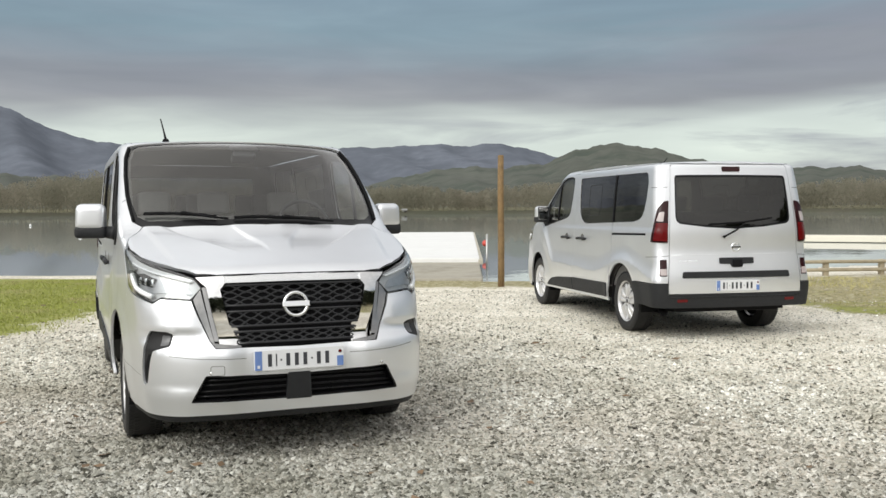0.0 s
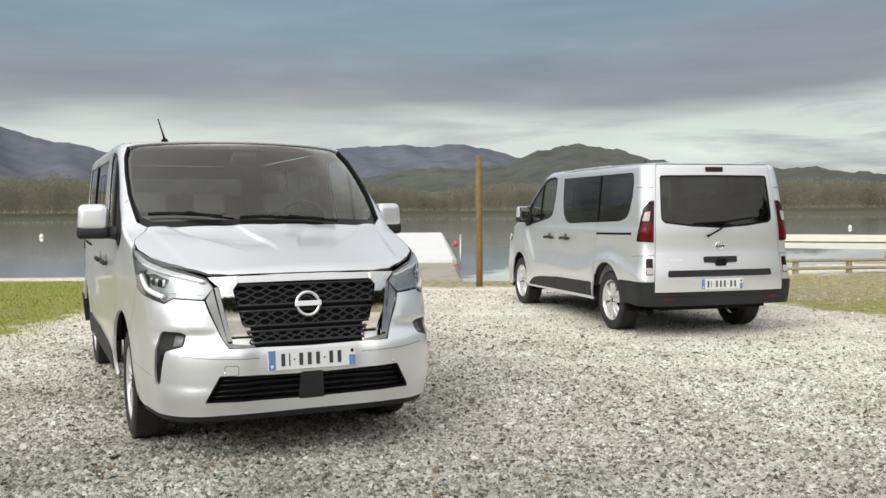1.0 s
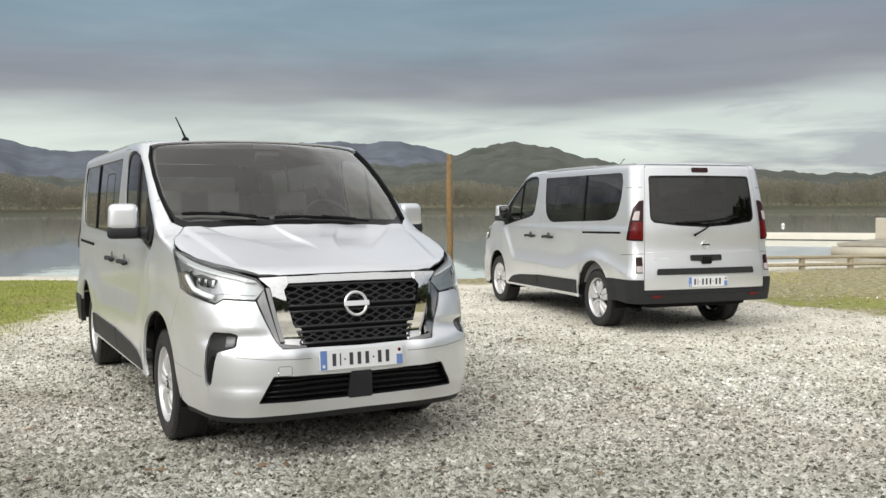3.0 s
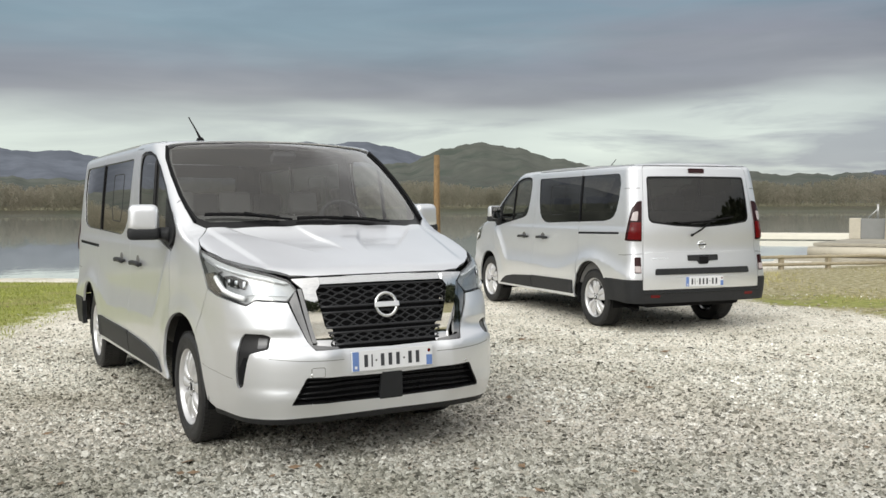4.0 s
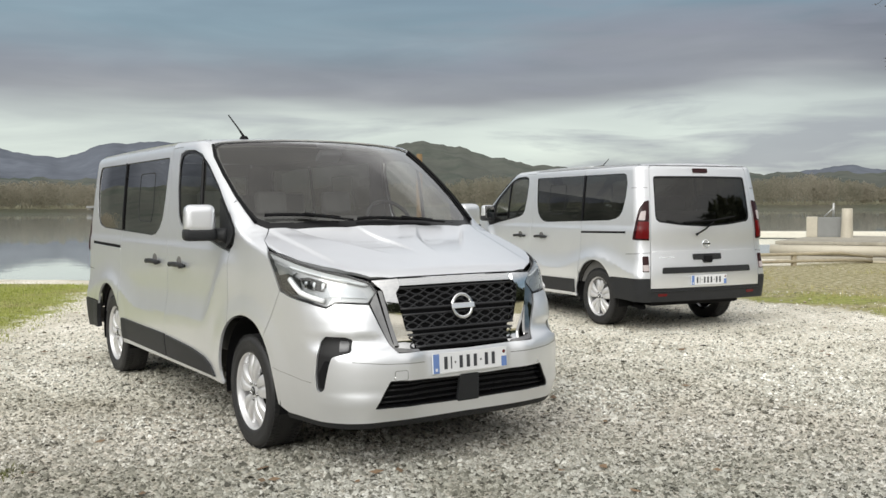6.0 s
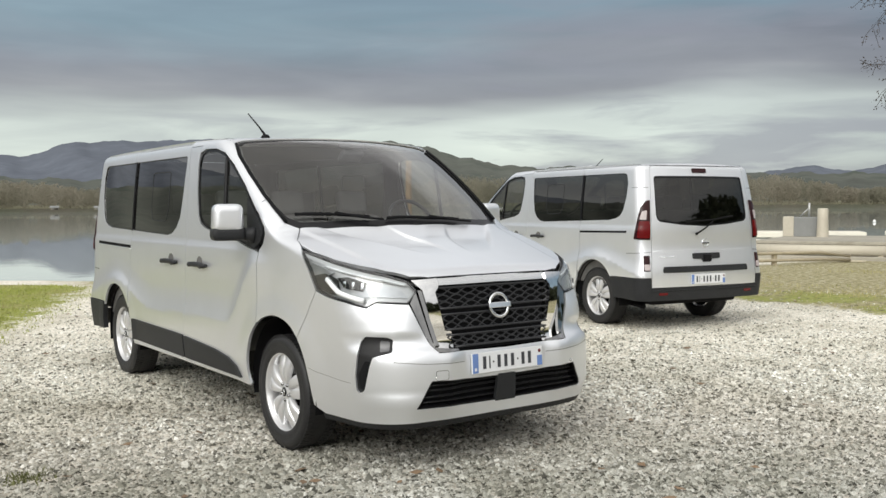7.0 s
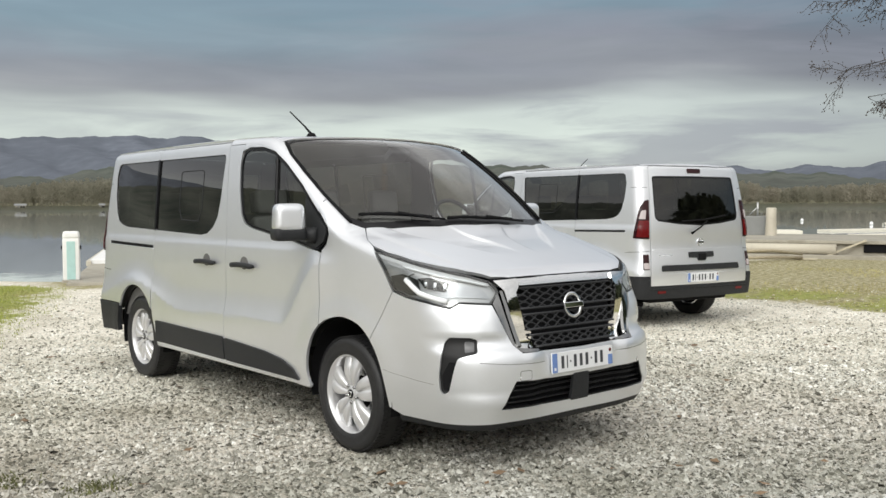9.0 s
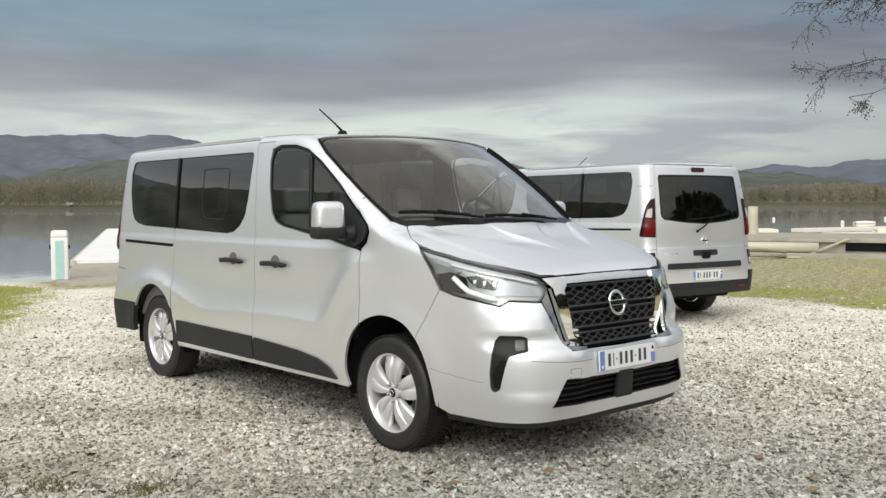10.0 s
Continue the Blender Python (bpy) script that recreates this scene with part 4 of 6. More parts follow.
    return w


def emblem(parent, place, normal, size, name="emblem"):
    """A plain ring crossed by a bar."""
    r = size / 2
    ring = lathe([(r * 0.86 + r * 0.13 * math.cos(t), r * 0.10 * math.sin(t)) for t in np.linspace(0, 2 * math.pi, 11)[:-1]], 48, axis="z", closed=True)
    bm = joined([ring])
    block((size * 1.04, size * 0.21, size * 0.10), (0, 0, size * 0.03), size * 0.025, bm=bm)
    bmesh.ops.recalc_face_normals(bm, faces=bm.faces[:])
    ob = part(name, bm, CHROME, parent, "chrome ring badge with a bar across")
    ob.matrix_basis = set_on(place, normal)
    return ob


def number_plate(parent, place, normal, width=0.52):
    """A plate with plain bars for its signs."""
    ob = part("number_plate", block((width, 0.115, 0.008), bevel=0.003), PLATEWHITE, parent, "white number plate with blue end bands")
    ob.matrix_basis = set_on(place, normal)
    part("end_band", block((0.040, 0.108, 0.002), (-width / 2 + 0.024, 0, 0.0045), 0.0005), PLATEBLUE, ob)
    part("end_band", block((0.038, 0.058, 0.002), (width / 2 - 0.022, -0.025, 0.0045), 0.0005), PLATEBLUE, ob)
    part("end_mark", lathe([(0.0, 0.0055), (0.010, 0.0055), (0.011, 0.0035)], 14, "z"), REDLENS, ob).matrix_basis = Matrix.Translation((width / 2 - 0.022, 0.030, 0))
    part("end_mark", block((0.014, 0.016, 0.002), (-width / 2 + 0.024, -0.034, 0.0058), 0.0), PLATEWHITE, ob)
    x = -0.190
    for w_, tall in ((0.036, 1), (0.012, 1), (0.016, 0.14), (0.036, 1), (0.036, 1), (0.036, 1), (0.016, 0.14), (0.036, 1), (0.036, 1)):
        part("sign_bar", block((w_ * 0.62, 0.070 * tall, 0.002), (x + w_ / 2, 0, 0.0045), 0.0), PLATEMARK, ob)
        x += w_ + 0.0135
    return ob


def bulged(name, size, at, bevel, material, parent, turn=(0, 0, 0), label="", taper=1.0):
    return part(name, block(size, at, bevel, turn, seg=4, taper=taper), material, parent, label)


def seat(parent, x, y, width=0.48, z=0.50):
    """A seat: cushion, back and head restraint."""
    s = bulged("seat_cushion", (width, 0.50, 0.16), (x, y, z + 0.22), 0.05, FABRIC, parent, (-4, 0, 0))
    b = bulged("seat_back", (width, 0.14, 0.62), (x, y + 0.27, z + 0.56), 0.055, FABRIC, parent, (-12, 0, 0), taper=0.9)
    n = max(1, round(width / 0.48))
    for i in range(n):
        hx = x + (i - (n - 1) / 2) * width / n
        bulged("head_restraint", (0.25, 0.09, 0.18), (hx, y + 0.37, z + 0.97), 0.04, FABRIC, parent, (-10, 0, 0))
    bulged("seat_base", (width * 0.8, 0.40, 0.22), (x, y, z + 0.04), 0.02, INNER, parent)


ARCH_F = [(0.345, 0.315), (0.372, 0.40), (0.360, 0.52), (0.300, 0.645), (0.195, 0.735), (0.07, 0.775), (-0.05, 0.775), (-0.165, 0.742), (-0.255, 0.67), (-0.325, 0.57), (-0.375, 0.44), (-0.40, 0.30)]
ARCH_R = [(2.70, 0.33), (2.70, 0.42), (2.745, 0.56), (2.83, 0.68), (2.95, 0.755), (3.09, 0.780), (3.23, 0.755), (3.35, 0.68), (3.44, 0.56), (3.47, 0.44), (3.47, 0.33)]


def flowing(pts, n=5):
    """More points on a smooth open curve through pts."""
    p, out = [np.array(q, float) for q in pts], []
    for i in range(len(p) - 1):
        a, b, c, d = p[max(i - 1, 0)], p[i], p[i + 1], p[min(i + 2, len(p) - 1)]
        for k in range(n):
            q = k / n
            out.append(tuple(0.5 * (2 * b + (c - a) * q + (2 * a - 5 * b + 4 * c - d) * q * q + (3 * b - a - 3 * c + d) * q ** 3)))
    return out + [tuple(p[-1])]


ROUND_F, ROUND_R = flowing(ARCH_F), flowing(ARCH_R)
DOOR_WINDOW = [(1.335, 1.56), (1.352, 1.74), (1.325, 1.815), (1.24, 1.842), (1.05, 1.835), (0.90, 1.80), (0.74, 1.715), (0.52, 1.57), (0.30, 1.40),
               (0.20, 1.315), (0.185, 1.27), (0.205, 1.215), (0.285, 1.17), (0.38, 1.18), (0.57, 1.215), (0.83, 1.25), (1.14, 1.295), (1.235, 1.325), (1.29, 1.385)]
SIDE_WINDOW = [(1.585, 1.80), (1.61, 1.815), (3.57, 1.815), (3.62, 1.80), (3.655, 1.70), (3.645, 1.53), (3.60, 1.38), (3.55, 1.315), (3.47, 1.283), (3.34, 1.262),
               (1.91, 1.225), (1.81, 1.238), (1.72, 1.285), (1.655, 1.36), (1.62, 1.5)]
HEADLAMP = [(0.885, -0.27, 1.185), (0.915, -0.36, 1.075), (0.91, -0.44, 0.965), (0.90, -0.54, 0.935), (0.85, -0.68, 0.915), (0.78, -0.80, 0.887), (0.74, -0.835, 0.915),
            (0.585, -0.92, 0.905), (0.525, -0.92, 0.97), (0.56, -0.875, 1.025), (0.65, -0.80, 1.062), (0.74, -0.69, 1.095), (0.82, -0.55, 1.13)]
FOG = [(0.805, -0.82, 0.73), (0.72, -0.90, 0.728), (0.685, -0.92, 0.715), (0.695, -0.925, 0.650), (0.785, -0.87, 0.622), (0.80, -0.86, 0.57), (0.812, -0.83, 0.44), (0.83, -0.80, 0.42),
       (0.842, -0.785, 0.44), (0.845, -0.78, 0.52), (0.84, -0.79, 0.62), (0.825, -0.80, 0.70)]


def van_side(van, side):
    """All that one flank carries; side is 1 for the van's left."""
    F = lambda *p: flank(side, *p)
    S = lambda *p: spots(side, *p)
    tag = ""
    window = rounded(F(*DOOR_WINDOW), 0.03)
    # front wing
    cowl = above(np.array([(side * x, y) for x, y in line([(0.881, -0.24), (0.861, -0.153), (0.772, -0.008), (0.824, 0.07), (0.838, 0.205), (0.847, 0.29)])]))[0]
    wing = F(*[q for q in ROUND_F[12:41] if q[0] < 0.226]) + S((0.91, -0.433, 0.958), (0.917, -0.356, 1.073), (0.887, -0.264, 1.184)) + [(side * (TURNED + 0.45 + q[1]), q[2]) for q in cowl] + F((0.300, 1.455), (0.284, 1.402), (0.185, 1.31), (0.17, 1.27), (0.19, 1.205), (0.232, 1.165), (0.235, 0.95), (0.232, 0.716))
    panel("front_wing", wing, PAINT, van, grid=0.026)
    # black strip behind the joint of wing and bumper
    panel("joint_seal", F((-0.235, 0.68), (-0.275, 0.66)) + S((0.91, -0.450, 0.945), (0.91, -0.415, 0.965)), MATTBLACK, van, lift=-0.005, thick=0.004, grid=0.02, gap=0.02)
    # front door
    door_loop = F((0.238, 0.712), (0.241, 0.95), (0.239, 1.150), (0.285, 1.162), (0.38, 1.172), (0.57, 1.207), (0.83, 1.242), (1.14, 1.287), (1.242, 1.318), (1.298, 1.382), (1.343, 1.56), (1.36, 1.74),
                  (1.342, 1.825), (1.315, 1.873), (1.535, 1.873), (1.53, 1.7), (1.505, 1.35), (1.487, 1.10), (1.478, 0.65), (1.487, 0.325), *[(y + 0.004, z) for y, z in ROUND_F[:20] if y > 0.238])
    door = panel("front_door", door_loop, PAINT, van, grid=0.024)
    # pillar and upper frame
    inner_edge = [(0.847, 0.297), (0.848, 0.34), (0.844, 0.55), (0.828, 0.75), (0.796, 0.879), (0.78, 1.0), (0.785, 1.2), (0.79, 1.535)]
    outer_edge = [(1.535, 1.878), (1.31, 1.878), (1.338, 1.828), (1.24, 1.850), (1.05, 1.843), (0.895, 1.808), (0.735, 1.723), (0.515, 1.578), (0.40, 1.487), (0.292, 1.402)]
    pillar_loop = shoulder(above(np.array([(side * x, y) for x, y in line(inner_edge)]))[0]) + shoulder(belt(np.array(F(*line(outer_edge))))[0])
    panel("door_pillar", pillar_loop, PAINT, van, on=slanted(side), grid=0.03, gap=0.03)
    panel("pillar_trim", offset(dense(pillar_loop, 0.04), -0.03), INNER, van, on=slanted(side), lift=-0.026, thick=0.006, grid=0.06, gap=0.05)
    panel("post_trim", F((1.372, 0.95), (1.372, 1.84), (1.570, 1.84), (1.600, 1.52), (1.655, 1.33), (1.70, 1.24), (1.70, 0.95)), INNER, van, lift=-0.026, thick=0.006, grid=0.06, gap=0.05)
    panel("corner_trim", [(side * (HALF - x), z) for x, z in ((0.70, 0.62), (0.83, 0.62), (0.83, 1.0), (0.80, 1.5), (0.80, 1.86), (0.70, 1.86))], INNER, van, lift=-0.026, thick=0.006, grid=0.06, gap=0.05)
    panel("rail_trim", F((0.95, 1.84), (3.74, 1.825), (3.74, 1.885), (0.95, 1.88)), INNER, van, lift=-0.024, thick=0.006, grid=0.06, gap=0.06)
    # front window: seal, pane, divider, mirror corner
    panel("window_seal", window, GLOSSBLACK, door, [offset(dense(window, 0.02), 0.014)], lift=-0.004, thick=0.012, gap=0.02, grid=0.02)
    pane = [p for p in rounded(F((1.32, 1.56), (1.335, 1.74), (1.31, 1.80), (1.235, 1.825), (1.05, 1.818), (0.905, 1.785), (0.745, 1.70), (0.53, 1.555), (0.44, 1.485), (0.40, 1.20), (0.57, 1.232), (0.83, 1.267), (1.14, 1.312), (1.222, 1.34), (1.275, 1.395)), 0.02)]
    panel("window_pane", pane, CLEAR, door, lift=-0.010, thick=0)
    part("window_divider", tube(skin_line(F((0.86, 1.77), (0.81, 1.26)), -0.006), 0.014, 6), GLOSSBLACK, door)
    corner = rounded(F((0.45, 1.50), (0.30, 1.385), (0.20, 1.305), (0.195, 1.27), (0.215, 1.222), (0.29, 1.18), (0.38, 1.19), (0.41, 1.20)), 0.012)
    panel("mirror_mount", corner, TRIM, door, lift=0.008, thick=0.02, grid=0.03)
    # sliding door and rear quarter
    slide_loop = F((1.488, 0.325), (1.484, 0.65), (1.493, 1.10), (1.511, 1.35), (1.536, 1.7), (1.541, 1.895), (2.752, 1.895), (2.752, 0.79), (2.735, 0.55), (2.68, 0.40), (2.672, 0.325))
    glass = F(*SIDE_WINDOW)
    window2 = rounded(glass, 0.02)
    fore = rounded(F((1.585, 1.80, 0.03), (1.61, 1.815, 0), (2.740, 1.815), (2.740, 1.247), (1.91, 1.225), (1.81, 1.238), (1.72, 1.285), (1.655, 1.36), (1.62, 1.5)), 0.015)
    aft = rounded(F((2.765, 1.247), (2.765, 1.815), (3.57, 1.815, 0.02), (3.62, 1.80), (3.655, 1.70), (3.645, 1.53), (3.60, 1.38), (3.55, 1.315), (3.47, 1.283), (3.34, 1.262)), 0.015)
    sliding = panel("sliding_door", slide_loop, PAINT, van, [fore], grid=0.026)
    quarter_loop = F((2.758, 1.895), (3.72, 1.895)) + S((0.79, 3.86, 1.897)) + [(side * (HALF - x), z) for x, z in ((0.742, 1.899), (0.773, 1.866), (0.774, 1.79), (0.778, 1.5), (0.784, 1.0), (0.791, 0.60))] + F((3.44, 0.60), (3.44, 0.57)) + F(*ROUND_R[13:40][::-1]) + F((2.758, 0.60))
    light = S((0.785, 3.95, 1.495), (0.835, 3.92, 1.485), (0.875, 3.88, 1.41), (0.90, 3.86, 1.25), (0.915, 3.83, 1.045), (0.80, 3.97, 1.035))
    low = S((0.865, 3.93, 0.855), (0.81, 3.97, 0.855), (0.805, 3.98, 0.675), (0.865, 3.94, 0.675))
    quarter = panel("rear_quarter", quarter_loop, PAINT, van, [aft, rounded(light, 0.012), rounded(low, 0.01)], grid=0.03)
    for door_, loop_ in ((sliding, fore), (quarter, aft)):
        panel("window_seal", loop_, GLOSSBLACK, door_, [offset(dense(loop_, 0.02), 0.006)], lift=-0.003, thick=0.012, gap=0.02, grid=0.02)
        panel("window_pane", offset(dense(loop_, 0.02), 0.004), PRIVACY, door_, lift=-0.008, thick=0)
    panel("pane_joint", F((2.738, 1.819), (2.767, 1.819), (2.767, 1.243), (2.738, 1.243)), GLOSSBLACK, sliding, lift=0.003, thick=0.006, grid=0.03, gap=0.02)
    # frame of the small opening pane
    small = [(2.33, 1.70), (2.33, 1.42), (2.28, 1.335), (1.98, 1.325), (1.93, 1.42), (1.93, 1.70), (1.96, 1.715), (2.30, 1.715)]
    panel("opening_pane_frame", rounded(F(*small), 0.015), TRIM, sliding, [offset(dense(rounded(F(*small), 0.015), 0.02), 0.007)], lift=-0.006, thick=0.004, grid=0.02, gap=0.02)
    # sliding rail groove and the line over it
    groove = F((2.76, 1.123), (3.69, 1.138), (3.69, 1.112), (2.76, 1.097))
    panel("door_rail", groove, MATTBLACK, quarter, lift=0.0015, thick=0.004)
    part("rail_lip", tube(skin_line(F((2.76, 1.094), (3.69, 1.109)), 0.002), 0.004, 6), PAINT, quarter)
    part("panel_joint", tube(skin_line(S((0.87, 3.74, 1.64), (0.775, 3.9, 1.64)), 0.0005), 0.0025, 5), MATTBLACK, quarter)
    part("panel_joint", tube(skin_line(F((3.70, 0.875)) + S((0.90, 3.9, 0.885), (0.79, 3.98, 0.895)), 0.0005), 0.0025, 5), MATTBLACK, quarter)
    # cladding and sill
    panel("door_cladding", rounded(F((2.655, 0.515), (1.495, 0.505), (1.495, 0.338), (2.655, 0.345)), 0.01), TRIM, sliding, lift=0.012, thick=0.014, grid=0.03)
    panel("door_cladding", rounded(F((1.472, 0.500), (1.30, 0.492), (0.90, 0.472), (0.68, 0.445), (0.55, 0.40), (0.46, 0.335), (1.478, 0.338)), 0.02), TRIM, door, lift=0.012, thick=0.014, grid=0.03)
    part("sill", tube(skin_line(F((0.37, 0.315), (2.67, 0.315)), -0.016, gap=0.1), 0.018, 8), PAINT, van)
    # handles
    for d_, y in ((door, 1.215), (sliding, 1.79)):
        bowl = [(side * (TURNED + 0.45 + y) + 0.055 * math.cos(t), 1.045 + 0.045 * math.sin(t)) for t in np.linspace(0, 2 * math.pi, 20)[:-1]]
        # flat grey disc, its tone standing for a shaded hollow
        panel("handle_recess", bowl, INNER, d_, lift=0.0015, thick=0.003, grid=0.03, gap=0.02)
        ln = skin_line(F((y - 0.135, 1.028), (y - 0.06, 1.033), (y + 0.06, 1.033), (y + 0.135, 1.028)), 0.030)
        ln = [spot(side * 0.93, y - 0.14, 1.028, 0.004)[0]] + ln + [spot(side * 0.93, y + 0.14, 1.028, 0.004)[0]]
        part("door_handle", tube(ln, [0.008] + [0.014] * (len(ln) - 2) + [0.008], 8, 1.35), TRIM, d_, "dark grey pull handle")
    # tail lamps
    lamp_ = panel("tail_lamp", rounded(light, 0.012), DARKRED, quarter, lift=0.012, thick=0.03, label="tall red tail lamp with a clear middle")
    panel("lamp_lens", rounded(S((0.797, 3.955, 1.250), (0.878, 3.88, 1.250), (0.895, 3.865, 1.06), (0.805, 3.965, 1.055)), 0.012), REDLENS, lamp_, lift=0.017, thick=0.01, grid=0.02)
    panel("clear_lens", rounded(S((0.825, 3.93, 1.375), (0.862, 3.895, 1.365), (0.880, 3.88, 1.27), (0.835, 3.93, 1.265)), 0.012), WHITELENS, lamp_, lift=0.018, thick=0.01, grid=0.02)
    lamp2 = panel("lower_lamp", rounded(low, 0.01), DARKRED, quarter, lift=0.006, thick=0.02, grid=0.03, label="small red and white lamp over the bumper")
    panel("clear_lens", rounded(S((0.858, 3.935, 0.755), (0.812, 3.975, 0.755), (0.81, 3.98, 0.685), (0.858, 3.945, 0.685)), 0.006), WHITELENS, lamp2, lift=0.010, thick=0.008, grid=0.02)
    # door mirror
    mx = 1.012 if side > 0 else -1.068
    cap = block((0.200, 0.13, 0.180), (mx, 0.385, 1.366), 0.05, (0, 0, side * 10), seg=5, taper=0.93)
    mirror = part("door_mirror", cap, PAINT, van, "silver mirror cap on a black arm")
    bulged("mirror_foot", (0.205, 0.132, 0.085), (mx, 0.387, 1.268), 0.035, TRIM, mirror, (0, 0, side * 10))
    bulged("mirror_bezel", (0.165, 0.03, 0.205), (mx - side * 0.004, 0.437, 1.343), 0.012, TRIM, mirror, (0, 0, side * 10))
    bulged("mirror_glass", (0.145, 0.008, 0.17), (mx - side * 0.004, 0.452, 1.350), 0.003, CHROME, mirror, (0, 0, side * 10))
    part("mirror_arm", tube([(mx - side * 0.058, 0.375, 1.27), (side * 0.935, 0.345, 1.262), (side * 0.905, 0.32, 1.258)], [0.035, 0.040, 0.055], 10, 1.1), TRIM, mirror)
    # head lamp: bowl, reflectors, light guide, lens
    outline = S(*HEADLAMP)
    bowl = panel("head_lamp", rounded(outline, 0.012), LAMPBOWL, van, lift=-0.028, thick=0.012, grid=0.03, label="large wedge-shaped head lamp with clear lens")
    panel("lamp_bezel", rounded(outline, 0.012), BEZEL, bowl, [offset(dense(rounded(outline, 0.012), 0.02), 0.005)], lift=-0.003, thick=0.020, grid=0.02, gap=0.02)
    brow = S((0.882, -0.285, 1.172), (0.82, -0.552, 1.122), (0.74, -0.692, 1.087), (0.65, -0.802, 1.054), (0.565, -0.874, 1.018), (0.562, -0.88, 1.004), (0.655, -0.80, 1.030), (0.745, -0.69, 1.063), (0.825, -0.55, 1.098), (0.875, -0.33, 1.140))
    panel("brow", brow, LAMPBOWL, bowl, lift=-0.014, thick=0.02, grid=0.02, gap=0.02)
    panel("lens", rounded(outline, 0.012), LENS, bowl, lift=-0.002, thick=0, grid=0.03)
    panel("reflector", rounded(S((0.885, -0.34, 1.115), (0.908, -0.42, 1.045), (0.885, -0.53, 1.045), (0.83, -0.57, 1.07), (0.845, -0.50, 1.090)), 0.01), REFLECTOR, bowl, lift=-0.016, thick=0.012, grid=0.03)
    panel("reflector", rounded(S((0.82, -0.655, 1.045), (0.70, -0.78, 1.015), (0.60, -0.86, 0.985), (0.57, -0.90, 0.935), (0.73, -0.81, 0.945), (0.79, -0.74, 0.935)), 0.012), REFLECTOR, bowl, lift=-0.020, thick=0.012, grid=0.03)
    guide = S((0.885, -0.53, 1.03), (0.865, -0.63, 0.96), (0.835, -0.71, 0.937), (0.79, -0.785, 0.918))
    part("light_guide", tube(skin_line(guide, -0.008), 0.016, 8), LIGHTGUIDE, bowl, "white light strip")
    guide = S((0.85, -0.50, 1.105), (0.76, -0.655, 1.070), (0.66, -0.79, 1.035), (0.57, -0.87, 1.005))
    part("light_guide", tube(skin_line(guide, -0.012), 0.0075, 8), LIGHTGUIDE, bowl, "white light strip")
    # corner pocket with the lens's dark reflection put into its colour, its mirror facet, and the row of square
    # projectors
    panel("smoked_pocket", rounded(S((0.905, -0.405, 1.045), (0.912, -0.44, 0.975), (0.897, -0.56, 0.945), (0.868, -0.64, 0.945), (0.845, -0.60, 1.035), (0.872, -0.50, 1.060)), 0.010), LAMPDARK, bowl, lift=-0.0135, thick=0.010, grid=0.02, gap=0.02)
    panel("smoked_pocket", rounded(S((0.842, -0.60, 1.040), (0.835, -0.655, 0.985), (0.770, -0.75, 0.970), (0.750, -0.765, 1.020), (0.80, -0.66, 1.050)), 0.008), LAMPDARK, bowl, lift=-0.015, thick=0.010, grid=0.02, gap=0.02)
    for q in ((0.825, -0.655, 1.005), (0.795, -0.70, 1.002), (0.765, -0.745, 0.998)):
        at_, n_ = spot(side * q[0], q[1], q[2], -0.013)
        eye = part("projector", block((0.020, 0.040, 0.016), bevel=0.005, seg=3), CHROME, bowl)
        eye.matrix_basis = set_on(at_, n_)
    # fog lamp housing
    fo = rounded(S(*FOG), 0.012)
    fog = panel("fog_housing", fo, FOGTRIM, van, lift=-0.012, thick=0.02, grid=0.03, gap=0.02, label="black fog lamp housing with air slot")
    panel("air_slot", rounded(S((0.815, -0.83, 0.60), (0.793, -0.86, 0.60), (0.818, -0.83, 0.445), (0.833, -0.80, 0.445), (0.836, -0.79, 0.52)), 0.008), MATTBLACK, fog, lift=-0.009, thick=0.02, grid=0.02)
    panel("fog_lamp", rounded(S((0.745, -0.88, 0.708), (0.70, -0.91, 0.705), (0.707, -0.915, 0.662), (0.75, -0.885, 0.655)), 0.008), FOGLENS, fog, lift=-0.009, thick=0.01, grid=0.02)
    # chrome wing of the grille, with its stepped foot, and the black line round it
    wing_v = S((0.548, -0.875, 1.022), (0.500, -0.93, 0.97), (0.440, -1.01, 0.672), (0.325, -1.02, 0.652), (0.335, -1.0, 0.742), (0.382, -0.99, 0.762), (0.425, -0.94, 0.955), (0.40, -0.93, 0.985), (0.40, -0.91, 1.027))
    v = panel("grille_wing", rounded(wing_v, 0.004), BRIGHTTRIM, van, lift=0.001, thick=0.03, grid=0.010, gap=0.010, lean=0.45, label="chrome grille wing, polished")
    # dark reflection along the outer edge, put into this strip's colour
    strip = S((0.524, -0.92, 0.972), (0.503, -0.93, 0.972), (0.443, -1.01, 0.672), (0.468, -1.005, 0.672))
    panel("wing_edge", strip, DARKCHROME, v, lift=0.002, thick=0.02, grid=0.02, gap=0.02, label="polished outer edge, darkened for what it mirrors")
    rim_v = S((0.532, -0.915, 0.965), (0.572, -0.92, 0.905), (0.492, -1.0, 0.68), (0.462, -1.02, 0.645), (0.32, -1.02, 0.637), (0.325, -1.02, 0.650), (0.468, -1.005, 0.668))
    panel("grille_rim", rim_v, DARKCHROME, v, lift=-0.006, thick=0.02, grid=0.025, gap=0.02)
    # arch liner
    for cy in (0.0, 3.098):
        pts = [(cy + 0.425 * math.cos(t), 0.345 + 0.425 * math.sin(t)) for t in np.linspace(-0.25, math.pi + 0.25, 22)]
        verts = [(side * x, y, z) for x in (0.893, 0.52) for y, z in pts] + [(side * 0.52, cy, 0.345)]
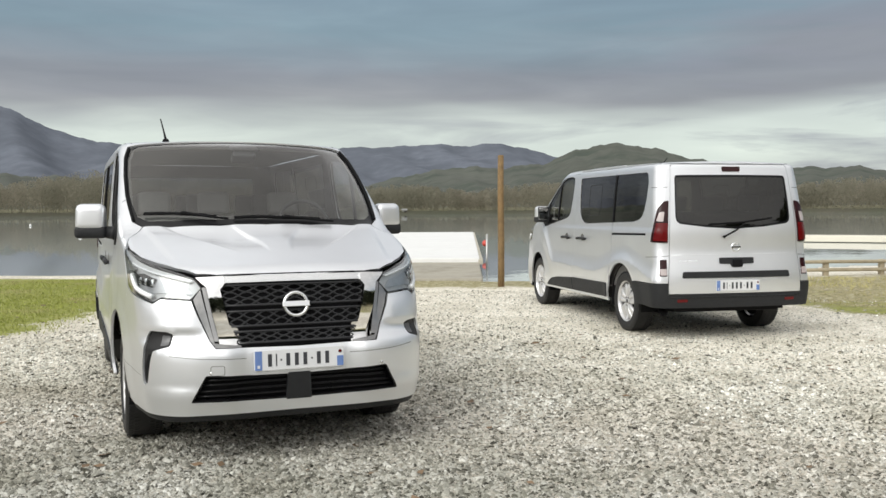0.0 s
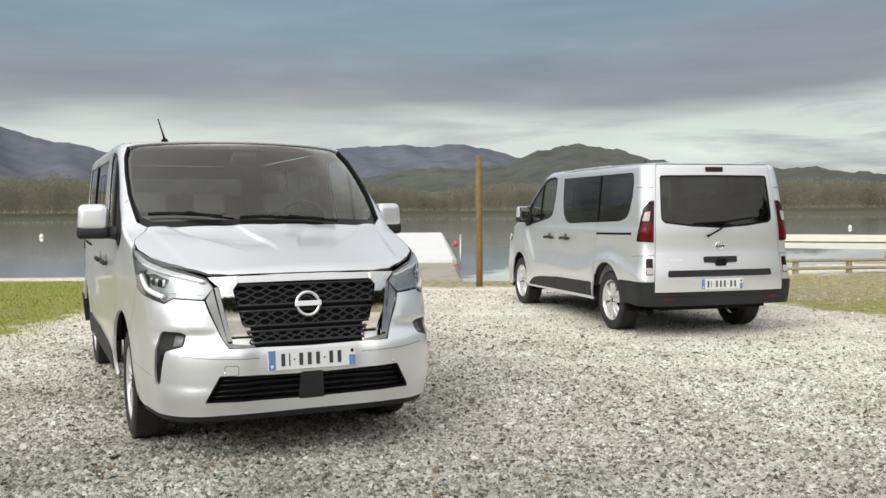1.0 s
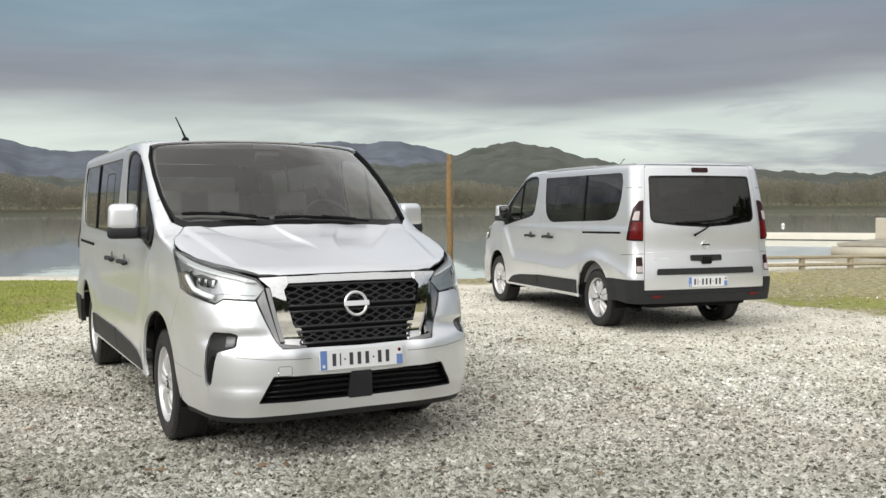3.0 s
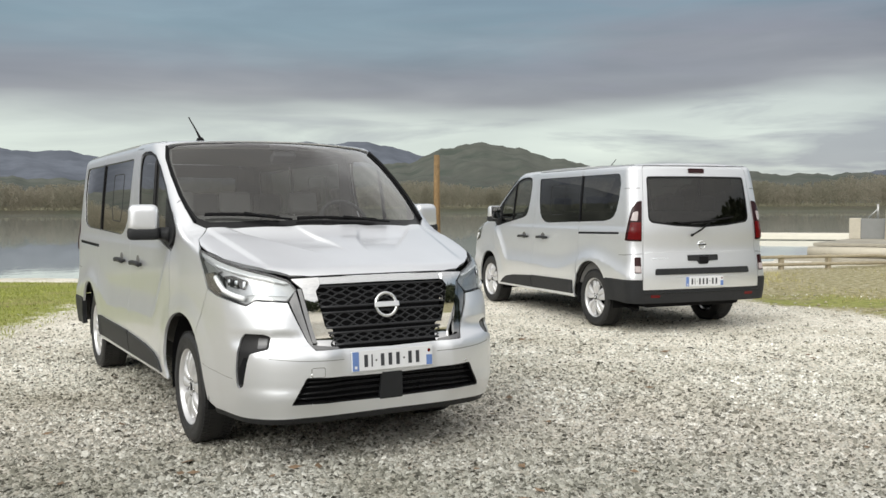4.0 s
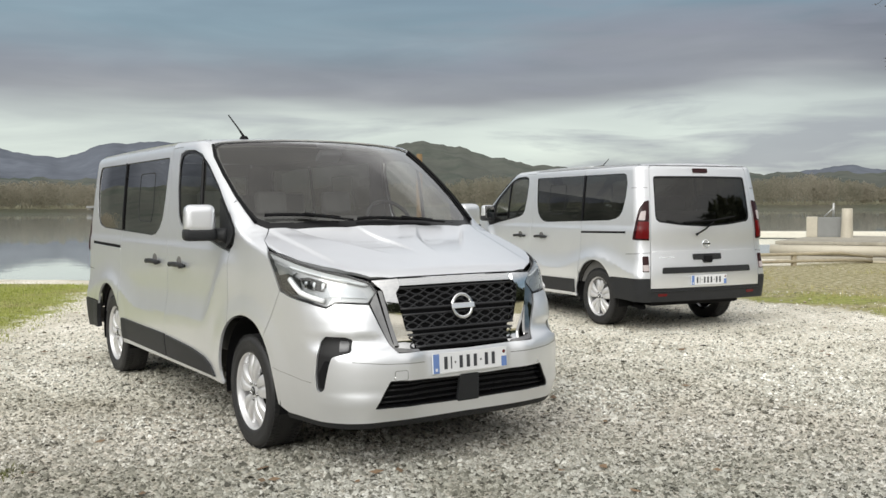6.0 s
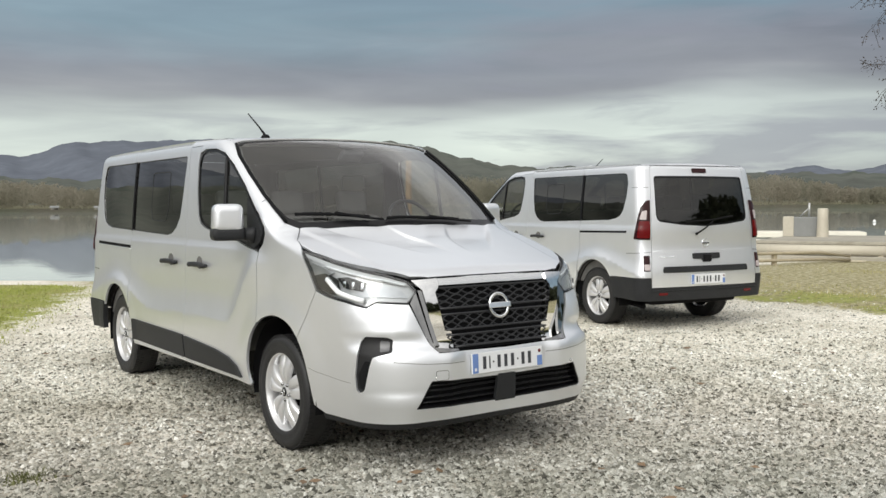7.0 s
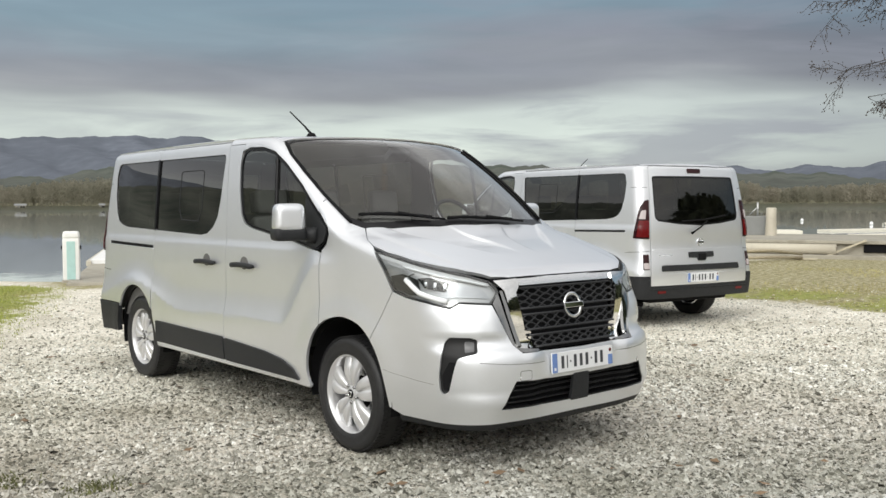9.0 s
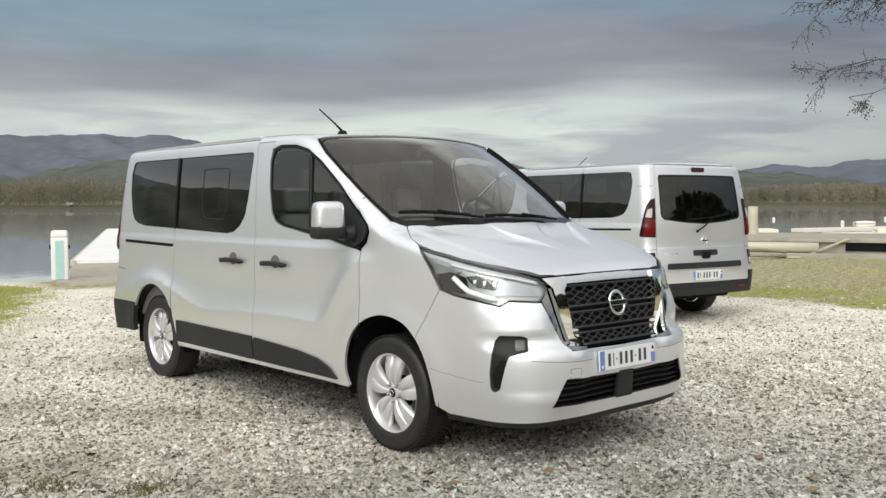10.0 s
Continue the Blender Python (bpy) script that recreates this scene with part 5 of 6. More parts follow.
        faces = [(i, i + 1, i + 23, i + 22) for i in range(21)] + [(22 + i, 22 + i + 1, 44) for i in range(21)]
        part("arch_liner", mesh_of(verts, faces), MATTBLACK, van)
        wheel(van, side * 0.795, cy, side)
    part("roof_ditch", tube(skin_line([(side * 0.765, y) for y in (0.98, 1.6, 2.4, 3.75)], 0.001, above, 0.1), 0.004, 6), MATTBLACK, van)
    part("rail_cover", tube(skin_line([(side * 0.735, y) for y in (1.66, 2.2, 2.75)], 0.004, above, 0.1), 0.012, 8, 0.6), PAINT, van)


def build_van():
    van = new("van")
    # bumper with its holes
    half = [(0.0, 0.262)] + spots(1, (0.58, -0.96, 0.258), (0.80, -0.80, 0.258), (0.90, -0.50, 0.265)) + flank(1, *ROUND_F[:41:-1], (-0.2584, 0.668)) \
        + spots(1, (0.91, -0.4364, 0.956), (0.90, -0.54, 0.929), (0.85, -0.68, 0.907), (0.78, -0.80, 0.879), (0.74, -0.83, 0.907), (0.582, -0.92, 0.897), (0.498, -1.0, 0.68), (0.465, -1.02, 0.637)) + [(0.0, 0.628)]
    low_half = [(0.0, 0.330)] + spots(1, (0.30, -1.0, 0.333), (0.592, -0.985, 0.338), (0.52, -1.03, 0.492)) + [(0.25, 0.478), (0.0, 0.474)]
    low = across(low_half)
    bumper = panel("front_bumper", across(half), PAINT, van, [rounded(low, 0.01), rounded(spots(1, *FOG), 0.012), rounded(spots(-1, *FOG), 0.012)], grid=0.035, gap=0.025)
    back = panel("lower_grille", rounded(low, 0.01), MATTBLACK, van, lift=-0.06, thick=0.01, label="black slatted lower air intake")
    panel("intake_rim", rounded(low, 0.01), GLOSSBLACK, back, [offset(dense(rounded(low, 0.01), 0.02), 0.008)], lift=-0.004, thick=0.055, grid=0.02, gap=0.02)
    for z, w_ in ((0.365, 0.56), (0.400, 0.55), (0.435, 0.535), (0.462, 0.52)):
        part("slat", tube(skin_line([(x, z) for x in np.linspace(-w_, w_, 15)], -0.022, gap=0.1), 0.007, 8, 0.8), GLOSSBLACK, back)
    panel("radar_cover", rounded([(-0.075, 0.325), (0.075, 0.325), (0.065, 0.482), (-0.065, 0.482)], 0.008), TRIM, back, lift=0.002, thick=0.02, grid=0.03)
    lip = [(0.0, 0.215)] + spots(1, (0.55, -0.95, 0.215), (0.80, -0.75, 0.22), (0.89, -0.47, 0.225), (0.90, -0.47, 0.262), (0.80, -0.80, 0.255), (0.58, -0.96, 0.255)) + [(0.0, 0.259)]
    panel("front_lip", across(lip), TRIM, van, lift=-0.006, thick=0.03, label="black lower lip")
    part("bumper_joint", tube(skin_line(spots(1, (0.69, -0.93, 0.600), (0.55, -1.02, 0.585)) + [(0.30, 0.575)], -0.001), 0.002, 5), INNER, bumper)
    part("bumper_joint", tube(skin_line(spots(-1, (0.69, -0.93, 0.600), (0.55, -1.02, 0.585)) + [(-0.30, 0.575)], -0.001), 0.002, 5), INNER, bumper)
    for s in (1, -1):
        part("bumper_joint", tube(skin_line(spots(s, (0.918, -0.37, 0.512), (0.915, -0.45, 0.498), (0.88, -0.66, 0.475), (0.86, -0.75, 0.470)), -0.001), 0.0015, 5), INNER, bumper)
        for q in ((0.49, -1.03, 0.505),):
            at_, n_ = spot(s * q[0], q[1], q[2], 0.0)
            k = part("parking_sensor", lathe([(0.0, 0.0015), (0.008, 0.0015), (0.0085, 0.0005), (0.0105, 0.0005)], 16, "z"), SATIN, bumper)
            k.matrix_basis = set_on(at_, n_)
    tow = [(-0.455 + 0.045 * math.cos(t), 0.517 + 0.035 * math.sin(t)) for t in np.linspace(0, 2 * math.pi, 5)[:-1] + math.pi / 4]
    seam = offset(dense(rounded(tow, 0.01), 0.01), -0.003)
    panel("tow_seam", seam, INNER, bumper, lift=0.0004, thick=0.002, grid=0.03, gap=0.01)
    panel("tow_cover", rounded(tow, 0.01), PAINT, bumper, lift=0.0018, thick=0.003, grid=0.03)
    # grille
    mouth = across([(0.0, 0.648), (0.33, 0.650)] + spots(1, (0.375, -0.99, 0.757), (0.42, -0.94, 0.955), (0.395, -0.93, 0.988)) + [(0.0, 0.992)])
    grille = panel("grille", mouth, MATTBLACK, van, lift=-0.05, thick=0.01, label="black radiator grille of bars and lozenge mesh")
    edge = lambda z: 0.325 + 0.05 * (z - 0.65) / 0.11 if z < 0.76 else 0.375 + 0.05 * (z - 0.76) / 0.2
    for z in (0.662, 0.722, 0.752, 0.835, 0.868, 0.982):
        part("bar", tube(skin_line([(x, z) for x in np.linspace(-edge(z), edge(z), 11)], -0.012, gap=0.1), 0.0085, 8, 0.75), GRILLEBAR, grille)
    for z0, z1, n in ((0.868, 0.982, 3), (0.752, 0.835, 2), (0.662, 0.722, 2)):
        for row in range(n):
            lo, hi = z0 + (z1 - z0) * row / n, z0 + (z1 - z0) * (row + 1) / n
            for flip in (1, -1):
                w_ = edge((lo + hi) / 2)
                pts, cells = [], 9
                for i in range(cells * 4 + 1):
                    x = -w_ + 2 * w_ * i / (cells * 4)
                    k = math.sin(i / 4 * math.pi) * flip
                    pts.append((x, (lo + hi) / 2 + k * (hi - lo) * 0.48))
                part("mesh_strand", tube(skin_line(pts, -0.012, gap=0.2), 0.0040, 6), GRILLEBAR, grille)
    panel("grille_header", across([(0.0, 0.996), (0.39, 0.994)] + [(0.402, 0.988), (0.402, 1.030)] + [(0.0, 1.034)]), SATIN, van, lift=0.003, thick=0.025, grid=0.03, label="bright silver bar over the grille")
    at_, n_ = spot(0, -1, 0.862, 0.012)
    emblem(van, at_, n_, 0.155)
    at_, n_ = spot(0, -1.04, 0.557, 0.012)
    number_plate(van, at_, n_)
    # bonnet
    hood = [(0.0, -0.925), (0.40, -0.908), (0.545, -0.872), (0.65, -0.795), (0.74, -0.685), (0.82, -0.545), (0.868, -0.36), (0.875, -0.24), (0.858, -0.155), (0.765, -0.010), (0.60, -0.07), (0.30, -0.14), (0.0, -0.163)]
    hood_loop = hood + [(-x, y) for x, y in hood[::-1] if x > 0]
    panel("bonnet", hood_loop, PAINT, van, on=above, thick=0.02, grid=0.013, gap=0.015)
    part("bonnet_gap", tube(skin_line(spots(-1, (0.56, -0.88, 1.033), (0.45, -0.905, 1.037)) + [(-0.3, 1.040), (0.3, 1.040)] + spots(1, (0.45, -0.905, 1.037), (0.56, -0.88, 1.033)), -0.006), 0.008, 6), MATTBLACK, van)
    # windscreen
    ws = [(0.0, -0.158), (0.30, -0.135), (0.60, -0.065), (0.765, -0.005), (0.818, 0.075), (0.833, 0.21), (0.842, 0.34), (0.838, 0.55), (0.822, 0.75), (0.79, 0.872), (0.73, 0.89), (0.40, 0.80), (0.0, 0.765)]
    ws_loop = ws + [(-x, y) for x, y in ws[::-1] if x > 0]
    inner = [(0.0, -0.105), (0.30, -0.082), (0.585, -0.014), (0.735, 0.040), (0.793, 0.110), (0.814, 0.22), (0.825, 0.34), (0.821, 0.55), (0.806, 0.745), (0.776, 0.853), (0.72, 0.870), (0.40, 0.783), (0.0, 0.748)]
    inner_loop = inner + [(-x, y) for x, y in inner[::-1] if x > 0]
    shield = panel("windscreen", inner_loop, SCREEN, van, on=above, lift=-0.008, thick=0, grid=0.05, label="raked windscreen reflecting the sky")
    panel("windscreen_border", ws_loop, GLOSSBLACK, shield, [inner_loop], on=above, lift=-0.006, thick=0.012, grid=0.03)
    for s in (1, -1):
        edge = [(s * x, y) for x, y in ws[4:10]]
        part("screen_seal", tube(skin_line(edge, 0.004, above, 0.06), 0.011, 6), MATTBLACK, shield, "black rubber strip along the pillar")
    panel("sensor_patch", rounded([(-0.085, 0.735), (0.085, 0.735), (0.115, 0.62), (-0.115, 0.62)], 0.015), GLOSSBLACK, shield, on=above, lift=-0.010, thick=0.004, grid=0.03)
    bulged("camera_pod", (0.17, 0.10, 0.05), (0.0, 0.68, 1.800), 0.015, DASH, shield, (-34, 0, 0))
    # wipers
    for tip, joint, foot in (((-0.75, 0.095), (-0.52, 0.005), (-0.24, -0.115)), ((-0.20, -0.098), (0.12, -0.110), (0.46, -0.098))):
        path = skin_line([tip, joint, (joint[0] * 0.25 + foot[0] * 0.75, joint[1] * 0.25 + foot[1] * 0.75 + 0.012)], 0.014, above, 0.08)
        w_ = part("wiper", tube(path, 0.0075, 6, 1.4), MATTBLACK, van, "black windscreen wiper at rest")
        path = skin_line([joint, (joint[0] * 0.4 + foot[0] * 0.6, joint[1] * 0.4 + foot[1] * 0.6 - 0.012), foot], 0.026, above, 0.08)
        part("wiper_arm", tube(path, [0.016] + [0.010] * (len(path) - 1), 6, 0.7), MATTBLACK, w_)
    # roof and its beads
    rf = [(0.0, 0.772), (0.40, 0.807), (0.735, 0.897), (0.795, 0.895), (0.805, 1.1), (0.812, 1.6), (0.812, 3.6), (0.805, 3.74), (0.76, 3.80), (0.40, 3.838), (0.0, 3.848)]
    panel("roof", rf + [(-x, y) for x, y in rf[::-1] if x > 0], PAINT, van, on=above, lift=0.003, thick=0.02, grid=0.06)
    for y in (1.45, 1.95, 2.5, 3.05):
        part("roof_bead", tube(skin_line([(x, y) for x in np.linspace(-0.55, 0.55, 9)], -0.004, above, 0.2), 0.011, 6, 0.8), PAINT, van)
    at_, n_ = spot(-0.52, 0.985, 0, 0.0, above)
    aerial = part("aerial", block((0.055, 0.085, 0.035), bevel=0.014, seg=3, taper=0.6), MATTBLACK, van, "short black roof aerial")
    aerial.matrix_basis = Matrix.Translation(at_ + Vector((0, 0, 0.012)))
    part("rod", tube([(0, 0.0, 0.01), (-0.004, 0.09, 0.075), (-0.01, 0.265, 0.185)], [0.010, 0.006, 0.0045], 8), MATTBLACK, aerial)
    # tailgate
    g = [(0.768, 1.79), (0.772, 1.5), (0.778, 1.0), (0.785, 0.485)]
    gate_loop = behind([(-0.73, 1.893), (-0.766, 1.862)] + [(-x, z) for x, z in g] + [(x, z) for x, z in g[::-1]] + [(0.766, 1.862), (0.73, 1.893)])
    rw = [(0.0, 1.780), (0.60, 1.776), (0.66, 1.772), (0.688, 1.745), (0.70, 1.5), (0.702, 1.32), (0.690, 1.275), (0.645, 1.242), (0.35, 1.205), (0.0, 1.185)]
    rear_glass = behind(rw + [(-x, z) for x, z in rw[::-1] if x > 0])
    gate = panel("tailgate", gate_loop, PAINT, van, [rear_glass])
    panel("window_seal", rear_glass, GLOSSBLACK, gate, [offset(dense(rear_glass, 0.02), 0.022)], lift=-0.002, thick=0.012, grid=0.02, gap=0.02)
    panel("rear_window", offset(dense(rear_glass, 0.02), 0.016), REARGLASS, gate, lift=-0.007, thick=0, label="dark tinted rear window")
    part("gate_fold", tube(skin_line(behind([(x, 0.905) for x in np.linspace(0.76, -0.76, 13)]), -0.002, gap=0.2), 0.004, 6), PAINT, gate)
    panel("brake_lamp", rounded(behind([(0.11, 1.868), (-0.11, 1.868), (-0.105, 1.815), (0.105, 1.815)]), 0.012), DARKRED, gate, lift=0.010, thick=0.02, grid=0.03, label="dark red high brake lamp")
    panel("trim_bar", rounded(behind([(0.635, 0.722), (-0.635, 0.722), (-0.645, 0.652), (0.645, 0.652)]), 0.02), TRIM, gate, lift=0.010, thick=0.015, grid=0.04)
    panel("gate_handle", rounded(behind([(0.205, 0.87), (-0.205, 0.87), (-0.205, 0.805), (-0.075, 0.80), (-0.06, 0.765), (0.06, 0.765), (0.075, 0.80), (0.205, 0.805)]), 0.012), TRIM, gate, lift=0.012, thick=0.015, grid=0.03)
    bulged("latch", (0.11, 0.03, 0.075), (0, 4.035, 0.815), 0.012, MATTBLACK, gate)
    at_, n_ = spot(0, 4.0, 0.985, 0.006)
    emblem(gate, at_, n_, 0.105)
    at_, n_ = spot(0, 4.0, 0.568, 0.010)
    number_plate(gate, at_, n_)
    for i, w_ in enumerate((0.022, 0.018, 0.008, 0.026, 0.020, 0.016, 0.016, 0.020, 0.016)):
        at_, n_ = spot(0.655 - i * 0.023, 4.0, 0.838, 0.001)
        part("name_bar", block((w_, 0.016, 0.004), bevel=0.001), CHROME, gate).matrix_basis = set_on(at_, n_)
    path = skin_line(behind([(-0.10, 1.235), (0.02, 1.16), (0.16, 1.095)]), 0.035)
    rear_wiper = part("rear_wiper", tube(path, [0.010] * (len(path) - 1) + [0.018], 6), MATTBLACK, gate, "black rear wiper")
    part("wiper_blade", tube(skin_line(behind([(0.30, 1.235), (-0.1, 1.255), (-0.45, 1.30)]), 0.014), 0.008, 6, 1.3), MATTBLACK, rear_wiper)
    # rear bumper
    rb = [(0.0, 0.325)] + [(x, z) for x, z in ((0.60, 0.325),)]
    ends = lambda s: spots(s, (0.80, 3.97, 0.33), (0.93, 3.86, 0.335), (0.945, 3.70, 0.345)) + flank(s, (3.478, 0.35), (3.475, 0.44), (3.445, 0.56), (3.435, 0.592)) + spots(s, (0.945, 3.74, 0.592), (0.93, 3.85, 0.592), (0.80, 3.985, 0.592), (0.792, 3.985, 0.478))
    left, right = ends(1), ends(-1)
    right = [(u + 2 * HALF, z) for u, z in right]
    rear = panel("rear_bumper", left + right[::-1], TRIM, van, lift=0.009, thick=0.04, grid=0.04, label="dark grey plastic rear bumper")
    for s in (1, -1):
        panel("reflector", rounded(behind([(s * 0.70, 0.425), (s * 0.585, 0.425), (s * 0.585, 0.395), (s * 0.70, 0.395)]), 0.008), REDLENS, rear, lift=0.013, thick=0.008, grid=0.03)
    part("bumper_step", tube(skin_line([(HALF - x, 0.45) for x in np.linspace(0.78, -0.78, 12)], 0.007, gap=0.3), 0.012, 6, 0.6), TRIM, rear)
    # underbody
    under = bmesh.new()
    block((1.30, 4.55, 0.20), (0, 1.55, 0.36), 0.04, bm=under)
    block((1.1, 0.8, 0.14), (0, 3.3, 0.33), 0.03, bm=under)
    block((1.5, 0.28, 0.16), (0, 3.80, 0.42), 0.04, bm=under)
    part("underbody", under, MATTBLACK, van)
    for y in (0.0, 3.098):
        part("axle", tube([(-0.75, y, 0.30), (0.75, y, 0.30)], 0.05, 8), MATTBLACK, van)
    part("exhaust", tube([(0.45, 2.6, 0.27), (0.60, 3.3, 0.26), (0.72, 3.75, 0.25)], 0.035, 10), MATTBLACK, van)
    for s in (1, -1):
        van_side(van, s)
    # cabin
    part("cabin_floor", block((1.02, 3.9, 0.05), (0, 2.0, 0.49), 0.01), INNER, van)
    part("bulkhead", block((1.62, 0.05, 0.38), (0, 0.0, 1.0), 0.02), INNER, van)
    dash = block((1.62, 0.62, 0.22), (0, 0.24, 1.175), 0.06, seg=3)
    block((1.5, 0.30, 0.30), (0, 0.44, 1.02), 0.06, bm=dash, seg=3)
    block((0.44, 0.20, 0.10), (0.42, 0.42, 1.285), 0.04, bm=dash, seg=3)
    part("dashboard", dash, DASH, van)
    ring = [Vector((0.42 + 0.185 * math.cos(t), 0.53 + 0.185 * math.sin(t) * 0.50, 1.315 + 0.185 * math.sin(t) * 0.87)) for t in np.linspace(0, 2 * math.pi, 33)]
    swheel = part("steering_wheel", tube(ring, 0.015, 8, cap=False), TRIM, van)
    part("column", tube([(0.42, 0.36, 1.20), (0.42, 0.53, 1.315)], [0.04, 0.05], 10), TRIM, swheel)
    for a_ in (0, math.pi, -math.pi / 2):
        part("spoke", tube([(0.42, 0.53, 1.315), (0.42 + 0.18 * math.cos(a_), 0.53 + 0.09 * math.sin(a_), 1.315 + 0.156 * math.sin(a_))], 0.014, 6), TRIM, swheel)
    seat(van, 0.46, 1.10, 0.50)
    seat(van, -0.34, 1.10, 0.92)
    for y in (2.05, 2.95):
        seat(van, -0.32, y, 0.92)
        seat(van, 0.50, y, 0.48)
    hd = [(0.0, 0.90), (0.40, 0.93), (0.70, 1.0), (0.74, 1.3), (0.74, 3.55), (0.0, 3.65)]
    panel("headlining", hd + [(-x, y) for x, y in hd[::-1] if x > 0], PALE, van, on=above, lift=-0.045, thick=0.01, grid=0.15, gap=0.1)
    for s in (1, -1):
        part("inner_trim", block((0.03, 2.5, 0.75), (s * 0.86, 2.3, 0.86), 0.01), INNER, van)
    return van


van_a = tagged(build_van(), "silver nine-seat passenger van with chrome-winged black grille, on gravel", "van", "parked vans")
van_b = tagged(copy_thing(van_a, pose(*VAN_B)), "silver passenger van parked on gravel with its tailgate in view", "van", "parked vans")
for ob in van_b.children:
    if ob.name.startswith("wheel") and "backing" not in ob.name and abs(ob.location.y) < 1:
        ob.location.z = 0.345

# ---- shore things ----
CONCRETE = surface("concrete", (0.35, 0.325, 0.27), 0.85, tint=(0.75, 1.15), grain=4.0, bump=0.3, bump_scale=40, stain=((0.27, 0.25, 0.20), 0.9, 0.55))
WHITEDECK = surface("white_deck", (0.78, 0.78, 0.77), 0.6, tint=(0.92, 1.03), grain=3.0, stain=((0.62, 0.61, 0.58), 1.2, 0.6))
WHITEPAINT = surface("white_paint", (0.50, 0.46, 0.375), 0.5, tint=(0.85, 1.04), grain=9.0, stain=((0.5, 0.46, 0.38), 4.0, 0.6))
TEAL = surface("teal_paint", (0.42, 0.62, 0.60), 0.45, tint=(0.88, 1.08), grain=8.0)
WOOD = surface("weathered_wood", (0.21, 0.135, 0.062), 0.85, tint=(0.6, 1.3), grain=14.0, bump=0.4, bump_scale=60, stain=((0.12, 0.085, 0.05), 5.0, 0.58))
WOODPALE = surface("bleached_wood", (0.50, 0.45, 0.34), 0.8, tint=(0.75, 1.15), grain=10.0, bump=0.3, bump_scale=60)
RAILWOOD = surface("rail_wood", (0.36, 0.31, 0.22), 0.8, tint=(0.75, 1.2), grain=10.0, bump=0.3, bump_scale=60)
CREAMDECK = surface("cream_deck", (0.72, 0.68, 0.58), 0.6, tint=(0.92, 1.03), grain=3.0)
GREYBOX = surface("grey_enamel", (0.22, 0.225, 0.22), 0.5, tint=(0.9, 1.1), grain=5.0)
STEEL = surface("galvanised_steel", (0.50, 0.50, 0.49), 0.4, 0.7, tint=(0.85, 1.1))
BUOYRED = surface("buoy_red", (0.55, 0.07, 0.05), 0.45)


def thing(name, data, material, label, category, group="", kind=""):
    return tagged(part(name, data, material, None), label, category, group, kind)


# tall timber post
post = new("mooring_post")
tagged(post, "tall weathered timber post standing at the shore", "post")
post.location = (6.15, 9.1, 0)
part("pole", tube([(0, 0, -0.3), (0.004, 0, 0.8), (-0.004, 0.004, 1.7), (0, 0, 2.40)], [0.062, 0.060, 0.057, 0.054], 14), WOOD, post)
part("pole_cap", lathe([(0.0, 2.41), (0.045, 2.408), (0.054, 2.398)], 14, "z"), WOOD, post)

# jetty with its concrete approach
jb = math.radians(23.6)
jd, jn = Vector((math.sin(jb), math.cos(jb), 0)), Vector((math.cos(jb), -math.sin(jb), 0))
JETTY = Vector((6.2, 16.6, 0))


def slab(length, width, thick, at, turn_z, bevel=0.02):
    return block((width, length, thick), at, bevel, (0, 0, turn_z))


approach = thing("jetty_approach", slab(6.5, 5.3, 0.9, (0, 0, 0), 0, 0.05), CONCRETE, "stained concrete ramp leading to the jetty", "ramp", kind="structure")
approach.matrix_basis = Matrix.Translation(JETTY - jd * 2.2 + Vector((0, 0, -0.40))) @ Matrix.Rotation(-jb, 4, "Z")
jetty = new("jetty")
tagged(jetty, "long white floating jetty reaching out over the lake", "jetty")
jetty.matrix_basis = Matrix.Translation(JETTY) @ Matrix.Rotation(-jb, 4, "Z")
for i in range(5):
    part("deck_panel", block((5.3, 5.9, 0.22), (0, 3.3 + i * 6.0, 0.05), 0.02), WHITEDECK, jetty)
    part("float", block((4.5, 4.6, 0.40), (0, 3.3 + i * 6.0, -0.22), 0.06), GREYBOX, jetty)
part("edge_beam", block((0.12, 30, 0.14), (2.68, 15.3, 0.06), 0.015), WHITEPAINT, jetty)
part("edge_beam", block((0.12, 30, 0.14), (-2.68, 15.3, 0.06), 0.015), WHITEPAINT, jetty)
part("guide_pole", tube([(2.85, 0.6, -0.6), (2.85, 0.6, 0.78)], 0.03, 8), STEEL, jetty)
buoy = thing("buoy", lathe([(0.0, 0.13), (0.05, 0.12), (0.09, 0.07), (0.10, 0.0), (0.08, -0.06), (0.0, -0.09)], 20, "z"), BUOYRED, "small red mooring buoy by the jetty", "buoy")
buoy.location = JETTY + jd * 9 + jn * 2.95 + Vector((0, 0, 0.22))
# white buoys on the lake
first = thing("float_buoy", lathe([(0.0, 0.20), (0.07, 0.18), (0.12, 0.10), (0.14, 0.0), (0.11, -0.07), (0.0, -0.1)], 20, "z"), WHITEDECK, "white float buoy lying on the lake", "buoy", "buoys on the lake")
first.location = (*polar(55.6, 62), -0.10)
for b, r in ((49.0, 80), (2.0, 66), (64.0, 75), (66.5, 95), (-1.2, 120), (60.5, 90)):
    copy_thing(first, pose(*polar(b, r), -0.10))

